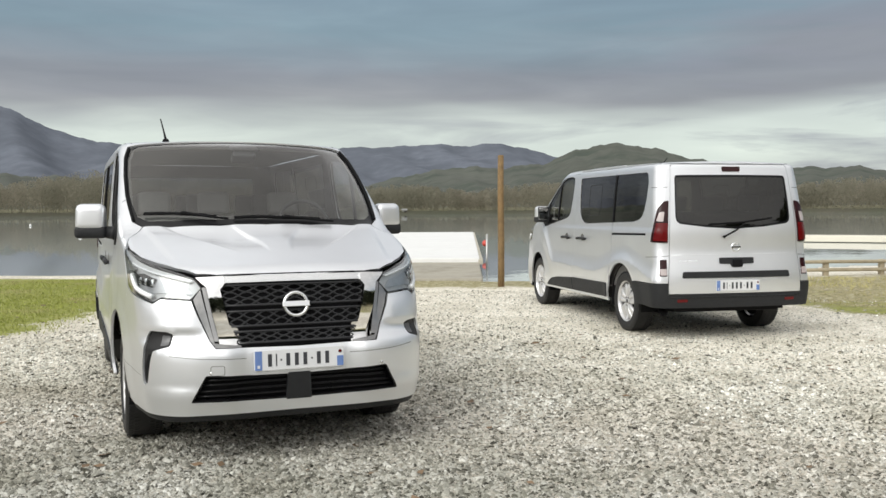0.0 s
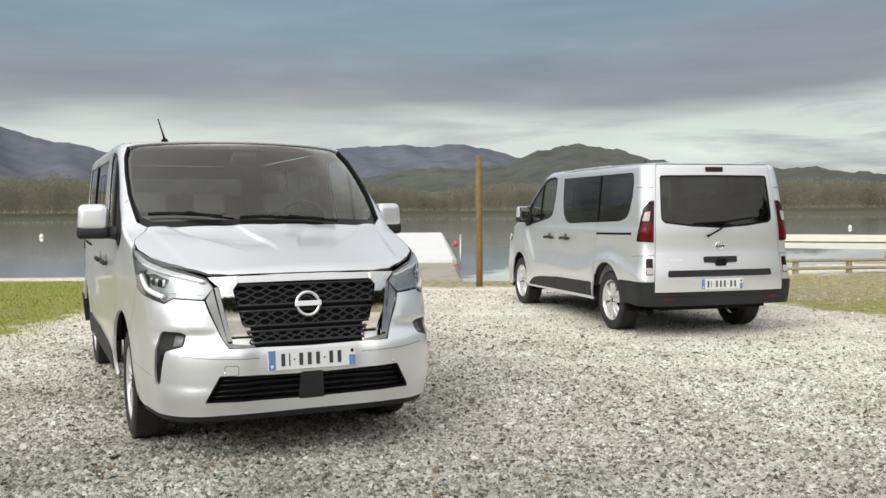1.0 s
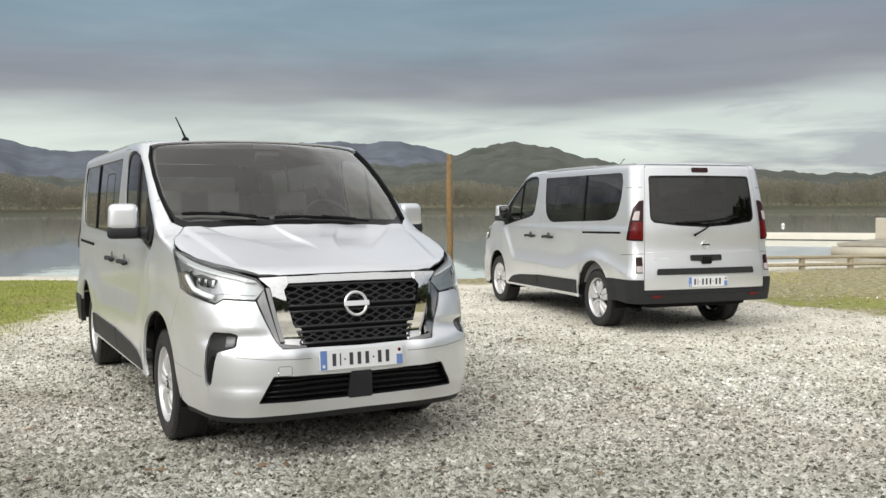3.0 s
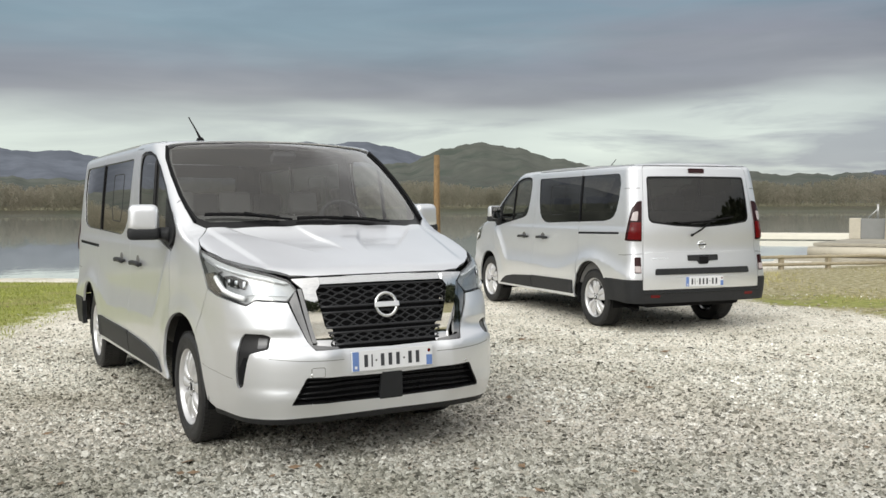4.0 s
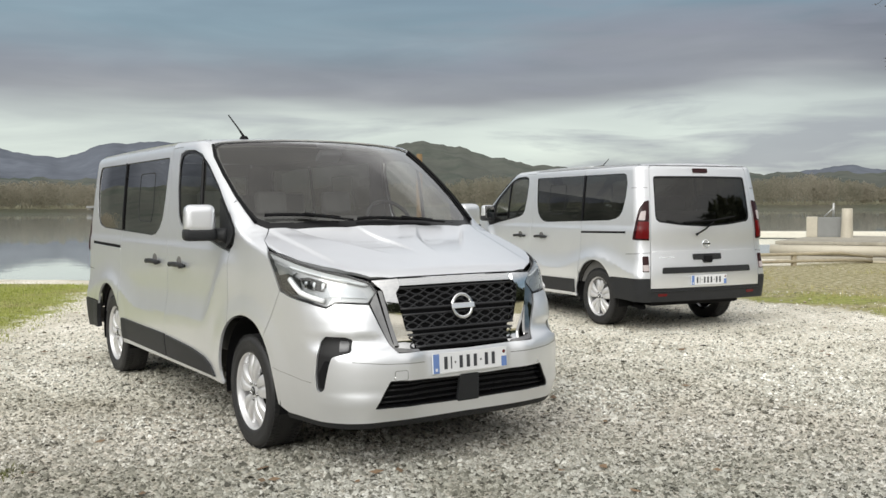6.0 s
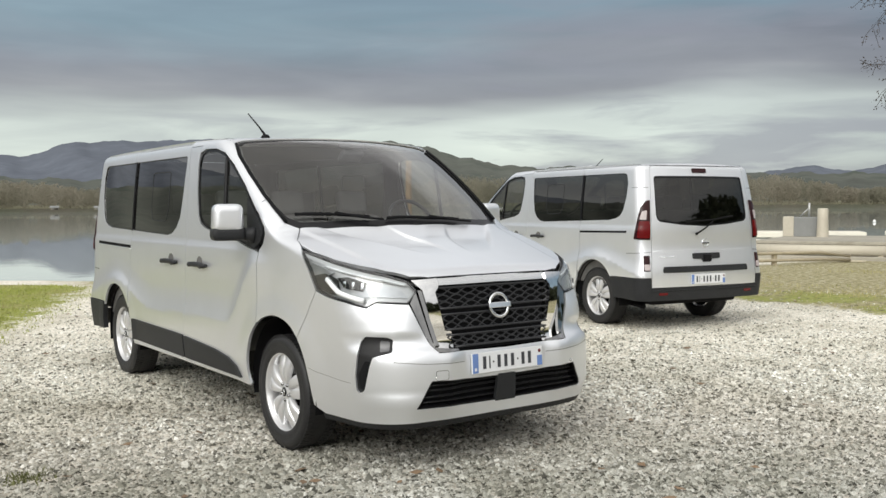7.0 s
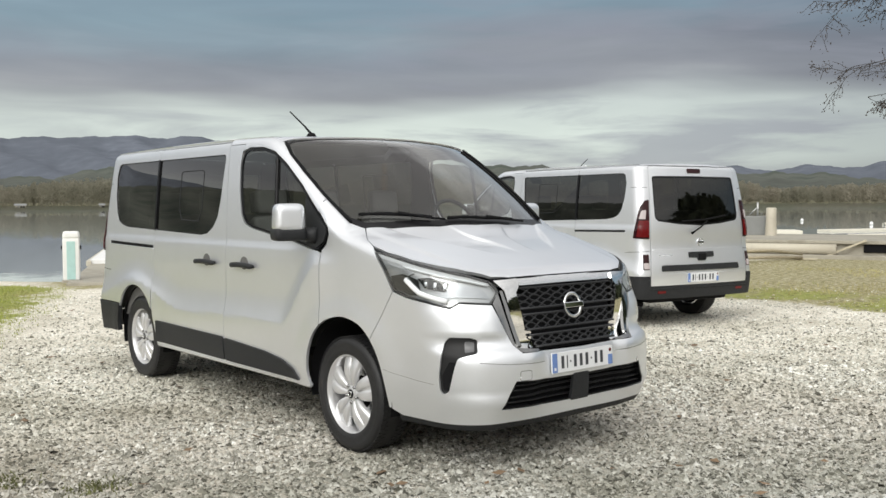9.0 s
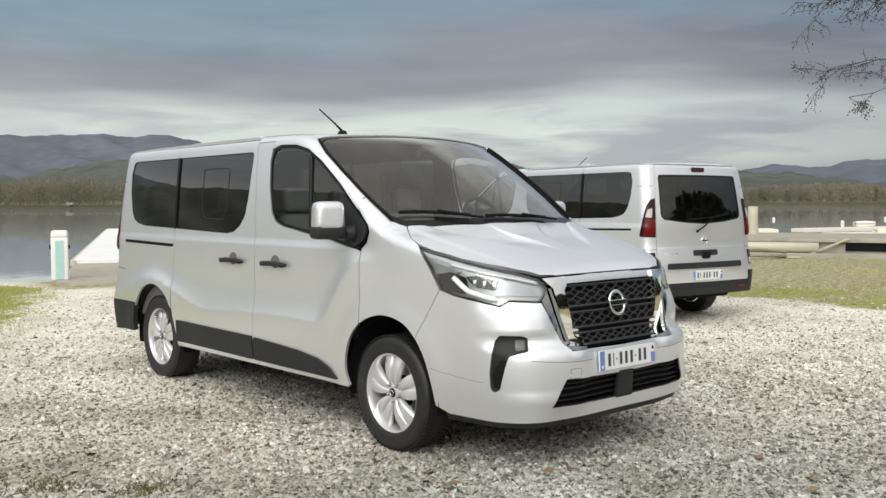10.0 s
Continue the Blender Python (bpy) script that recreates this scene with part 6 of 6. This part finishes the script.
# service pedestal
ped = new("service_pedestal")
tagged(ped, "white and teal dockside service pedestal", "pedestal")
ped.location = (1.95, 13.4, 0)
part("plinth", block((0.34, 0.34, 0.05), (0, 0, 0.02), 0.01), CONCRETE, ped)
part("column", block((0.30, 0.26, 0.80), (0, 0, 0.44), 0.03, seg=3), WHITEDECK, ped)
part("front_panel", block((0.15, 0.02, 0.72), (0, -0.128, 0.42), 0.006), TEAL, ped, "teal front panel")
part("head", block((0.31, 0.27, 0.14), (0, 0, 0.90), 0.05, seg=4, taper=0.9), WHITEDECK, ped)
part("socket", block((0.03, 0.08, 0.07), (-0.165, -0.02, 0.66), 0.008), MATTBLACK, ped)
part("socket", block((0.03, 0.08, 0.07), (0.165, -0.02, 0.66), 0.008), MATTBLACK, ped)
ped.rotation_euler = (0, 0, -math.radians(22))

# low double rail
rail = new("low_fence")
tagged(rail, "low weathered two-rail timber fence on short posts", "fence")
rail.matrix_basis = Matrix.Translation((14.75, 8.41, 0)) @ Matrix.Rotation(math.radians(-13.6), 4, "Z")
for z in (0.285, 0.115):
    part("rail", tube([(-3.4, 0, z), (-1.2, 0, z + 0.008), (1.0, 0, z - 0.006), (2.6, 0, z - 0.01), (3.6, 0, z * 0.55)], 0.036, 8, 1.1), RAILWOOD, rail)
for i in range(4):
    part("post", block((0.10, 0.10, 0.36), (-2.54 + i * 1.27, 0.05, 0.15), 0.012), RAILWOOD, rail)

# quay with what stands on it
quay = new("quay")
tagged(quay, "low concrete quay with a smooth pale face", "quay")
quay.matrix_basis = Matrix.Translation((18.6, 9.9, 0)) @ Matrix.Rotation(math.radians(-68), 4, "Z")
part("quay_wall", block((21.2, 5.0, 0.75), (10.1, 2.5, 0.02), 0.04), CONCRETE, quay)
part("coping", block((21.3, 5.2, 0.09), (10.1, 2.48, 0.43), 0.02), CONCRETE, quay)
part("fender_pipe", tube([(-0.65, -0.14, 0.24), (1, -0.14, 0.24), (2.75, -0.14, 0.24)], 0.14, 14), WHITEPAINT, quay, "pale pipe along the quay face")
part("plank", block((1.15, 0.06, 0.05), (2.95, -0.20, 0.26), 0.006, (0, -24, 0)), WOODPALE, quay, "bleached plank leaning on the quay")
part("plank", block((2.6, 0.18, 0.04), (1.1, -1.25, 0.03), 0.006, (0, 0, 9)), WOODPALE, quay, "bleached plank lying on the ground")
part("ledge", block((22, 0.5, 0.14), (9.7, -0.24, 0.03), 0.02), CONCRETE, quay)
# no hole is cut: a black panel stands for the shade in the slot
part("opening", block((3.4, 0.06, 0.21), (5.1, -0.02, 0.27), 0.01), MATTBLACK, quay, "black panel for the shaded slot in the quay face")
cab = new("control_cabinet")
tagged(cab, "grey metal control cabinet on the quay", "cabinet")
cab.matrix_basis = pose(22.07, 11.33, 0.475, 0, 0, -58) @ Matrix.Scale(0.86, 4)
part("body", block((0.86, 0.6, 0.68), (0.12, 0, 0.34), 0.015), GREYBOX, cab)
part("side_box", block((0.36, 0.62, 0.70), (-0.48, -0.02, 0.35), 0.02), WHITEPAINT, cab)
part("mast", tube([(0.2, 0.2, 0.68), (0.2, 0.2, 1.18)], 0.04, 8), STEEL, cab)
part("brace", tube([(-0.1, 0.2, 0.70), (0.19, 0.2, 1.0)], 0.022, 6), STEEL, cab)
bol = thing("bollard", lathe([(0.0, 0.85), (0.13, 0.85), (0.15, 0.83), (0.155, 0.5), (0.17, 0.06), (0.18, 0.0)], 24, "z"), WHITEPAINT, "stout white mooring bollard on the quay", "bollard")
bol.location = (21.95, 10.6, 0.475)
# pontoons and laid-up boats
pon = thing("pontoon", block((2.2, 17, 0.28), bevel=0.04), CREAMDECK, "white floating pontoon moored off the quay", "pontoon")
pon.matrix_basis = pose(*polar(49.5, 48), 0.0, 0, 0, 218)


def hull(length, width, tall):
    verts, faces, n = [], [], 9
    for i in range(13):
        q = i / 12
        w_ = width / 2 * math.sin(math.pi * (0.10 + 0.82 * q)) ** 0.6
        for j in range(n):
            a = math.pi * j / (n - 1)
            verts.append(((q - 0.5) * length, w_ * math.cos(a), tall * math.sin(a) ** 0.7 * (0.75 + 0.25 * math.sin(math.pi * q))))
    for i in range(12):
        for j in range(n - 1):
            faces.append((i * n + j, i * n + j + 1, (i + 1) * n + j + 1, (i + 1) * n + j))
    faces += [tuple(range(n)), tuple(range(12 * n, 13 * n))[::-1]]
    return mesh_of(verts, faces)


fingers = thing("finger_pontoon", block((13, 1.0, 0.12), bevel=0.02), CREAMDECK, "narrow cream finger pontoon on the lake", "pontoon", "finger pontoons")
fingers.matrix_basis = pose(53.2, 20.3, -0.11, 0, 0, -14)
copy_thing(fingers, pose(46.6, 15.0, -0.11, 0, 0, -17))
boat = thing("rowing_boat", hull(2.0, 0.6, 0.20), CREAMDECK, "small cream rowing boat upturned on a pontoon", "boat", "laid-up boats")
boat.matrix_basis = pose(44.2, 15.7, -0.05, 0, 0, -14)
copy_thing(boat, pose(66.0, 26.4, -0.14, 0, 0, -20))


def lake_cabin(b, r, wide, label):
    """A small pale cabin far across the lake."""
    cabin = new("lake_cabin")
    tagged(cabin, label, "cabin", "cabins on the far bank")
    x, y = polar(b, r)
    z = float(land_height(np.array([x]), np.array([y]))[0])
    cabin.matrix_basis = pose(x, y, z - 0.1, 0, 0, -b) @ Matrix.Scale(0.72, 4)
    part("wall", block((wide, 4.5, 2.5), (0, 0, 1.25), 0.02), CONCRETE, cabin)
    w = wide / 2 + 0.4
    roof = mesh_of([(-w, -2.7, 2.4), (w, -2.7, 2.4), (w, 2.7, 2.4), (-w, 2.7, 2.4), (-w, 0, 3.6), (w, 0, 3.6)], [(0, 1, 5, 4), (2, 3, 4, 5), (0, 4, 3), (1, 2, 5), (3, 2, 1, 0)], False)
    part("roof", roof, GREYBOX, cabin)
    part("door", block((0.95, 0.06, 2.0), (-wide * 0.2, -2.27, 1.05), 0.01), GREYBOX, cabin)
    for k in (0.08, 0.32):
        part("window", block((1.1, 0.06, 1.0), (wide * k, -2.27, 1.45), 0.01), GLOSSBLACK, cabin)
    return cabin


lake_cabin(15.6, 439, 6.0, "small cream cabin among bare trees across the lake")
lake_cabin(13.2, 440, 4.5, "small cream cabin among bare trees across the lake")
lake_cabin(19.9, 439, 3.0, "tiny cream hut by the far lake bank")

# ---- tree at the edge of the lot ----
BARK = surface("grey_bark", (0.045, 0.04, 0.038), 0.9, tint=(0.6, 1.4), grain=12.0, bump=0.5, bump_scale=40)
LEAF = surface("withered_leaf", (0.06, 0.048, 0.042), 0.85, tint=(0.7, 1.5), grain=30.0)


def build_tree():
    rng = random.Random(11)
    tree = new("plane_tree")
    x0, y0 = 21.3, 0.3
    tree.location = (x0, y0, 0)
    tagged(tree, "bare tree with drooping twigs and last leaves", "tree")
    part("trunk", tube([(0, 0, -0.2), (0.05, 0, 0.3), (0.05, 0, 1.6), (-0.05, 0.1, 3.4), (0, 0.15, 5.6)], [0.42, 0.32, 0.28, 0.24, 0.15], 14), BARK, tree)
    leaves_v, leaves_f = [], []

    def leaf(p):
        s = rng.uniform(0.02, 0.048)
        a = Vector((rng.gauss(0, 1), rng.gauss(0, 1), rng.gauss(0, 1))).normalized()
        b = a.cross(Vector((rng.gauss(0, 1), rng.gauss(0, 1), rng.gauss(0, 1)))).normalized()
        k = len(leaves_v)
        leaves_v.extend([p, p + a * s + b * s * 0.5, p + a * 2 * s, p + a * s - b * s * 0.5])
        leaves_f.append((k, k + 1, k + 2, k + 3))

    def branch(p, d, length, r, depth, out):
        n = 5
        path, rad = [p.copy()], [r]
        for i in range(n):
            d = (d + Vector((rng.gauss(0, 0.16), rng.gauss(0, 0.16), rng.gauss(0, 0.13) - 0.05 * (3 - depth) * 0.4))).normalized()
            p = p + d * (length / n)
            path.append(p.copy())
            rad.append(max(0.0065, r * (1 - 0.75 * (i + 1) / n)))
            if depth > 0 and i > 0:
                for _ in range(2):
                    side = Vector((rng.gauss(0, 1), rng.gauss(0, 1), rng.gauss(-0.15, 0.7)))
                    branch(p, (d * 0.7 + side * 0.55).normalized(), length * rng.uniform(0.35, 0.55), rad[-1] * 0.6, depth - 1, out)
            if depth <= 1:
                for _ in range(2):
                    if rng.random() < 0.75:
                        leaf(p + Vector((rng.gauss(0, 0.06), rng.gauss(0, 0.06), rng.gauss(-0.03, 0.06))))
        out.append(tube(path, rad, 5 if depth < 2 else 7, cap=False))

    def limb(start, tip, r, lift, twigs, depth):
        """A long arching limb out to its tip, with twigs over its outer half."""
        out, path, rad, n = [], [], [], 12
        start, tip = Vector(start), Vector(tip)
        for i in range(n + 1):
            q = i / n
            wob = Vector((rng.gauss(0, 0.06), rng.gauss(0, 0.06), rng.gauss(0, 0.05))) * min(1.0, 3 * q)
            path.append(start.lerp(tip, q) + Vector((0, 0, lift * math.sin(math.pi * q ** 0.8))) + wob)
            rad.append(max(0.009, r * (1 - q) ** 1.2))
        for i in range(5, n + 1):
            d = (path[i] - path[i - 1]).normalized()
            for _ in range(twigs):
                side = Vector((rng.gauss(0, 0.8), rng.gauss(0, 0.8), rng.gauss(-0.05, 0.55)))
                branch(path[i], (d * 0.8 + side * 0.6).normalized(), rng.uniform(0.5, 1.35), max(0.010, rad[i] * 0.5), depth, out)
        out.append(tube(path, rad, 7, cap=False))
        part("limb", joined(out), BARK, tree)

    limb((0, 0.1, 4.6), (-0.5, 7.3, 6.9), 0.13, 0.9, 2, 1)
    limb((0, 0.1, 5.0), (-0.9, 6.3, 8.2), 0.12, 0.7, 3, 1)
    limb((0.05, 0.1, 4.9), (0.5, 6.6, 7.4), 0.12, 0.8, 3, 1)
    limb((0, 0.1, 3.7), (-0.45, 7.6, 5.1), 0.09, 0.7, 1, 1)
    limb((0, 0.1, 3.4), (-0.2, 6.9, 4.3), 0.08, 0.9, 1, 1)
    for k in (1.3, 2.6, 3.8, 5.0):
        limb((0, 0.1, 4.9 + 0.1 * k), (4.5 * math.sin(k + 0.4), 4.5 * math.cos(k + 0.4), 7.4), 0.12, 0.5, 2, 1)
    part("leaves", mesh_of(leaves_v, leaves_f, False), LEAF, tree, "few withered brown leaves")


build_tree()

# ---- gravel, grass and litter ----
def scatter_material():
    m = bpy.data.materials.new("loose_stone")
    t = tree_of(m)
    b = node(t, "ShaderNodeBsdfPrincipled", Roughness=0.85)
    b.inputs["Specular IOR Level"].default_value = 0.25
    o = node(t, "ShaderNodeOutputMaterial")
    link(t, b.outputs[0], o.inputs[0])
    g = node(t, "ShaderNodeNewGeometry")
    c = node(t, "ShaderNodeTexCoord")
    n = node(t, "ShaderNodeTexNoise", Scale=80.0, Detail=4.0)
    n2 = node(t, "ShaderNodeTexNoise", Scale=0.8, Detail=4.0, Roughness=0.6)
    link(t, c.outputs["Object"], n.inputs["Vector"])
    link(t, c.outputs["Object"], n2.inputs["Vector"])
    col = ramp(t, g.outputs["Random Per Island"], [(0.0, (0.08, 0.078, 0.066)), (0.14, (0.235, 0.232, 0.20)), (0.45, (0.43, 0.428, 0.385)), (0.8, (0.605, 0.60, 0.555)), (1.0, (0.80, 0.80, 0.76))])
    sp = ramp(t, n.outputs["Fac"], [(0.35, (0.78, 0.78, 0.77)), (0.6, (1.06, 1.05, 1.04))])
    col = mix(t, 1.0, col, sp, "MULTIPLY")
    patch = ramp(t, n2.outputs["Fac"], [(0.36, (0.78, 0.765, 0.71)), (0.60, (1.12, 1.12, 1.12))])
    col = mix(t, 1.0, col, patch, "MULTIPLY")
    # the same painted falloff on the loose stones
    col = mix(t, 1.0, col, falloff_earth_share(t, c.outputs["Object"], n2.outputs["Fac"]), "MULTIPLY")
    link(t, col, b.inputs["Base Color"])
    return m


def build_gravel():
    rng = np.random.default_rng(3)
    n = 270000
    b = np.radians(rng.uniform(-14, 78, n))
    r = 2.7 + 13.5 * rng.uniform(0, 1, n) ** 1.3
    keep = rng.uniform(0, 1, n) < np.interp(r, [7.5, 12], [1.0, 0.3])
    b, r = b[keep], r[keep]
    x, y = CX + r * np.sin(b), CY + r * np.cos(b)
    keep = lawn_share(x, y) < rng.uniform(0.1, 0.6, len(x))
    x, y = x[keep], y[keep]
    n = len(x)
    size = rng.gamma(4.0, 0.0021, n) + 0.0042
    ico = np.array([(0, 0, 1), (0.95, 0, -0.2), (0.25, 0.9, -0.2), (-0.85, 0.55, -0.2), (-0.75, -0.6, -0.2), (0.35, -0.9, -0.2)])
    tri = np.array([(0, 1, 2), (0, 2, 3), (0, 3, 4), (0, 4, 5), (0, 5, 1)])
    jig = rng.uniform(0.7, 1.25, (n, 6, 3))
    v = ico[None] * jig * size[:, None, None] * np.stack([rng.uniform(0.8, 1.4, n), rng.uniform(0.7, 1.1, n), rng.uniform(0.45, 0.85, n)], 1)[:, None]
    a = rng.uniform(0, 2 * np.pi, n)
    ca, sa = np.cos(a)[:, None], np.sin(a)[:, None]
    vx, vy, vz = v[..., 0] * ca - v[..., 1] * sa, v[..., 0] * sa + v[..., 1] * ca, v[..., 2]
    lean = rng.normal(0, 0.35, (n, 2))
    vx[:, 0] += rng.normal(0, 0.4, n) * size
    vy[:, 0] += rng.normal(0, 0.4, n) * size
    vz = vz + vx * lean[:, :1] + vy * lean[:, 1:]
    z = land_height(x, y) + size * 0.12
    pts = np.stack([vx + x[:, None], vy + y[:, None], vz + z[:, None]], 2).reshape(-1, 3)
    faces = (tri[None] + 6 * np.arange(n)[:, None, None]).reshape(-1, 3)
    me = bpy.data.meshes.new("gravel")
    me.vertices.add(len(pts))
    me.vertices.foreach_set("co", pts.astype(np.float32).ravel())
    me.loops.add(faces.size)
    me.loops.foreach_set("vertex_index", faces.astype(np.int32).ravel())
    me.polygons.add(len(faces))
    me.polygons.foreach_set("loop_start", np.arange(0, faces.size, 3, dtype=np.int32))
    me.update(calc_edges=True)
    tagged(part("gravel", me, scatter_material(), None), "loose pale grey and tan gravel stones", "gravel", kind="stuff")


def build_stones():
    """Larger stones and clods on the trodden earth by the shore."""
    rng = np.random.default_rng(17)
    n = 5000
    x, y = rng.uniform(7.6, 17, n), rng.uniform(-2, 11, n)
    keep = rng.uniform(0.1, 1.0, n) < worn_share(x, y) * (0.35 + 0.65 * (wave(x, y, 1.1, 7.0) > 0.1))
    x, y = x[keep], y[keep]
    n = len(x)
    s = rng.gamma(2.0, 0.0038, n) + 0.004
    ico = np.array([(0, 0, 0.8), (0.95, 0, 0.15), (0.25, 0.9, 0.1), (-0.85, 0.55, 0.2), (-0.75, -0.6, 0.1), (0.35, -0.9, 0.2), (0, 0, -0.5)])
    tri = np.array([(0, 1, 2), (0, 2, 3), (0, 3, 4), (0, 4, 5), (0, 5, 1), (6, 2, 1), (6, 3, 2), (6, 4, 3), (6, 5, 4), (6, 1, 5)])
    v = ico[None] * rng.uniform(0.65, 1.3, (n, 7, 3)) * s[:, None, None]
    pts = v + np.stack([x, y, land_height(x, y) + s * 0.1], 1)[:, None]
    faces = (tri[None] + 7 * np.arange(n)[:, None, None]).reshape(-1, 3)
    tagged(part("shore_stones", mesh_of(pts.reshape(-1, 3), faces, False), surface("shore_stone", (0.42, 0.38, 0.28), 0.85, tint=(0.6, 1.35), grain=1.5), None), "pale stones strewn on trodden yellow earth", "stones", kind="stuff")


def blades(name, n, region, tall, material, label, seed):
    rng = np.random.default_rng(seed)
    x, y, share = region(rng, n)
    keep = share > rng.uniform(0.25, 0.9, len(x))
    x, y = x[keep], y[keep]
    n = len(x)
    h, w_, a = rng.uniform(*tall, n), rng.uniform(0.004, 0.010, n), rng.uniform(0, 2 * np.pi, n)
    z = land_height(x, y)
    lx, ly = rng.normal(0, 0.5, n) * h, rng.normal(0, 0.5, n) * h
    tri = np.stack([np.column_stack([x - w_ * np.cos(a), y - w_ * np.sin(a), z - 0.004]), np.column_stack([x + w_ * np.cos(a), y + w_ * np.sin(a), z - 0.004]),
                    np.column_stack([x + lx, y + ly, z + h])], 1).reshape(-1, 3)
    me = mesh_of(tri, np.arange(n * 3).reshape(-1, 3), False)
    return tagged(part(name, me, material, None), label, "grass", kind="stuff")


def region_left(rng, n):
    b, r = np.radians(rng.uniform(-16, 24, n)), rng.uniform(8.5, 20, n)
    x, y = CX + r * np.sin(b), CY + r * np.cos(b)
    return x, y, lawn_share(x, y)


def region_right(rng, n):
    x, y = rng.uniform(8, 16, n), rng.uniform(-1, 10, n)
    return x, y, np.maximum(lawn_share(x, y), 0.55 * worn_share(x, y)) * (0.55 + 0.6 * wave(x, y, 0.9, 4.0))


def region_tufts(rng, n):
    k = rng.integers(0, 3, n)
    c = np.array([(-2.69, 0.66), (-2.33, 0.26), (-3.1, 1.1)])[k]
    x, y = c[:, 0] + rng.normal(0, 0.10, n), c[:, 1] + rng.normal(0, 0.08, n)
    return x, y, np.full(n, 0.8)


GRASS = surface("grass_blade", (0.30, 0.33, 0.080), 0.8, tint=(0.75, 1.3), grain=1.2, spec=0.2, stain=((0.36, 0.33, 0.16), 0.7, 0.50))
STRAW = surface("straw_blade", (0.42, 0.38, 0.17), 0.85, tint=(0.6, 1.4), grain=1.0, spec=0.2, stain=((0.22, 0.26, 0.055), 0.6, 0.54))
MOSS = surface("moss", (0.10, 0.105, 0.04), 0.9, tint=(0.6, 1.4), grain=6.0)
blades("lawn_grass", 90000, region_left, (0.012, 0.045), GRASS, "short green lawn beside the gravel", 21)
blades("rough_grass", 40000, region_right, (0.02, 0.08), STRAW, "sparse yellowed grass on trodden earth", 22)
blades("grass_tuft", 900, region_tufts, (0.010, 0.030), MOSS, "small weeds growing through the gravel", 23)


def build_litter():
    rng = np.random.default_rng(8)
    n = 180
    b, r = np.radians(rng.uniform(-12, 70, n)), rng.uniform(4.2, 16, n)
    x, y = CX + r * np.sin(b), CY + r * np.cos(b)
    s, a = rng.uniform(0.018, 0.045, n), rng.uniform(0, 2 * np.pi, n)
    z = land_height(x, y) + rng.uniform(0.012, 0.026, n)
    quad = []
    for k, (fx, fy, fz) in enumerate(((-1.2, 0, 0.1), (0, -0.7, 0.0), (1.3, 0, 0.25), (0, 0.7, 0.3))):
        quad.append(np.column_stack([x + s * (fx * np.cos(a) - fy * np.sin(a)), y + s * (fx * np.sin(a) + fy * np.cos(a)), z + s * fz * rng.uniform(0, 1.5, n)]))
    me = mesh_of(np.stack(quad, 1).reshape(-1, 3), np.arange(n * 4).reshape(-1, 4), False)
    m = surface("dry_leaf", (0.17, 0.115, 0.07), 0.85, tint=(0.5, 1.5), grain=2.0)
    tagged(part("fallen_leaves", me, m, None), "scattered dry brown leaves on the gravel", "leaves", kind="stuff")


build_gravel()
build_stones()
build_litter()
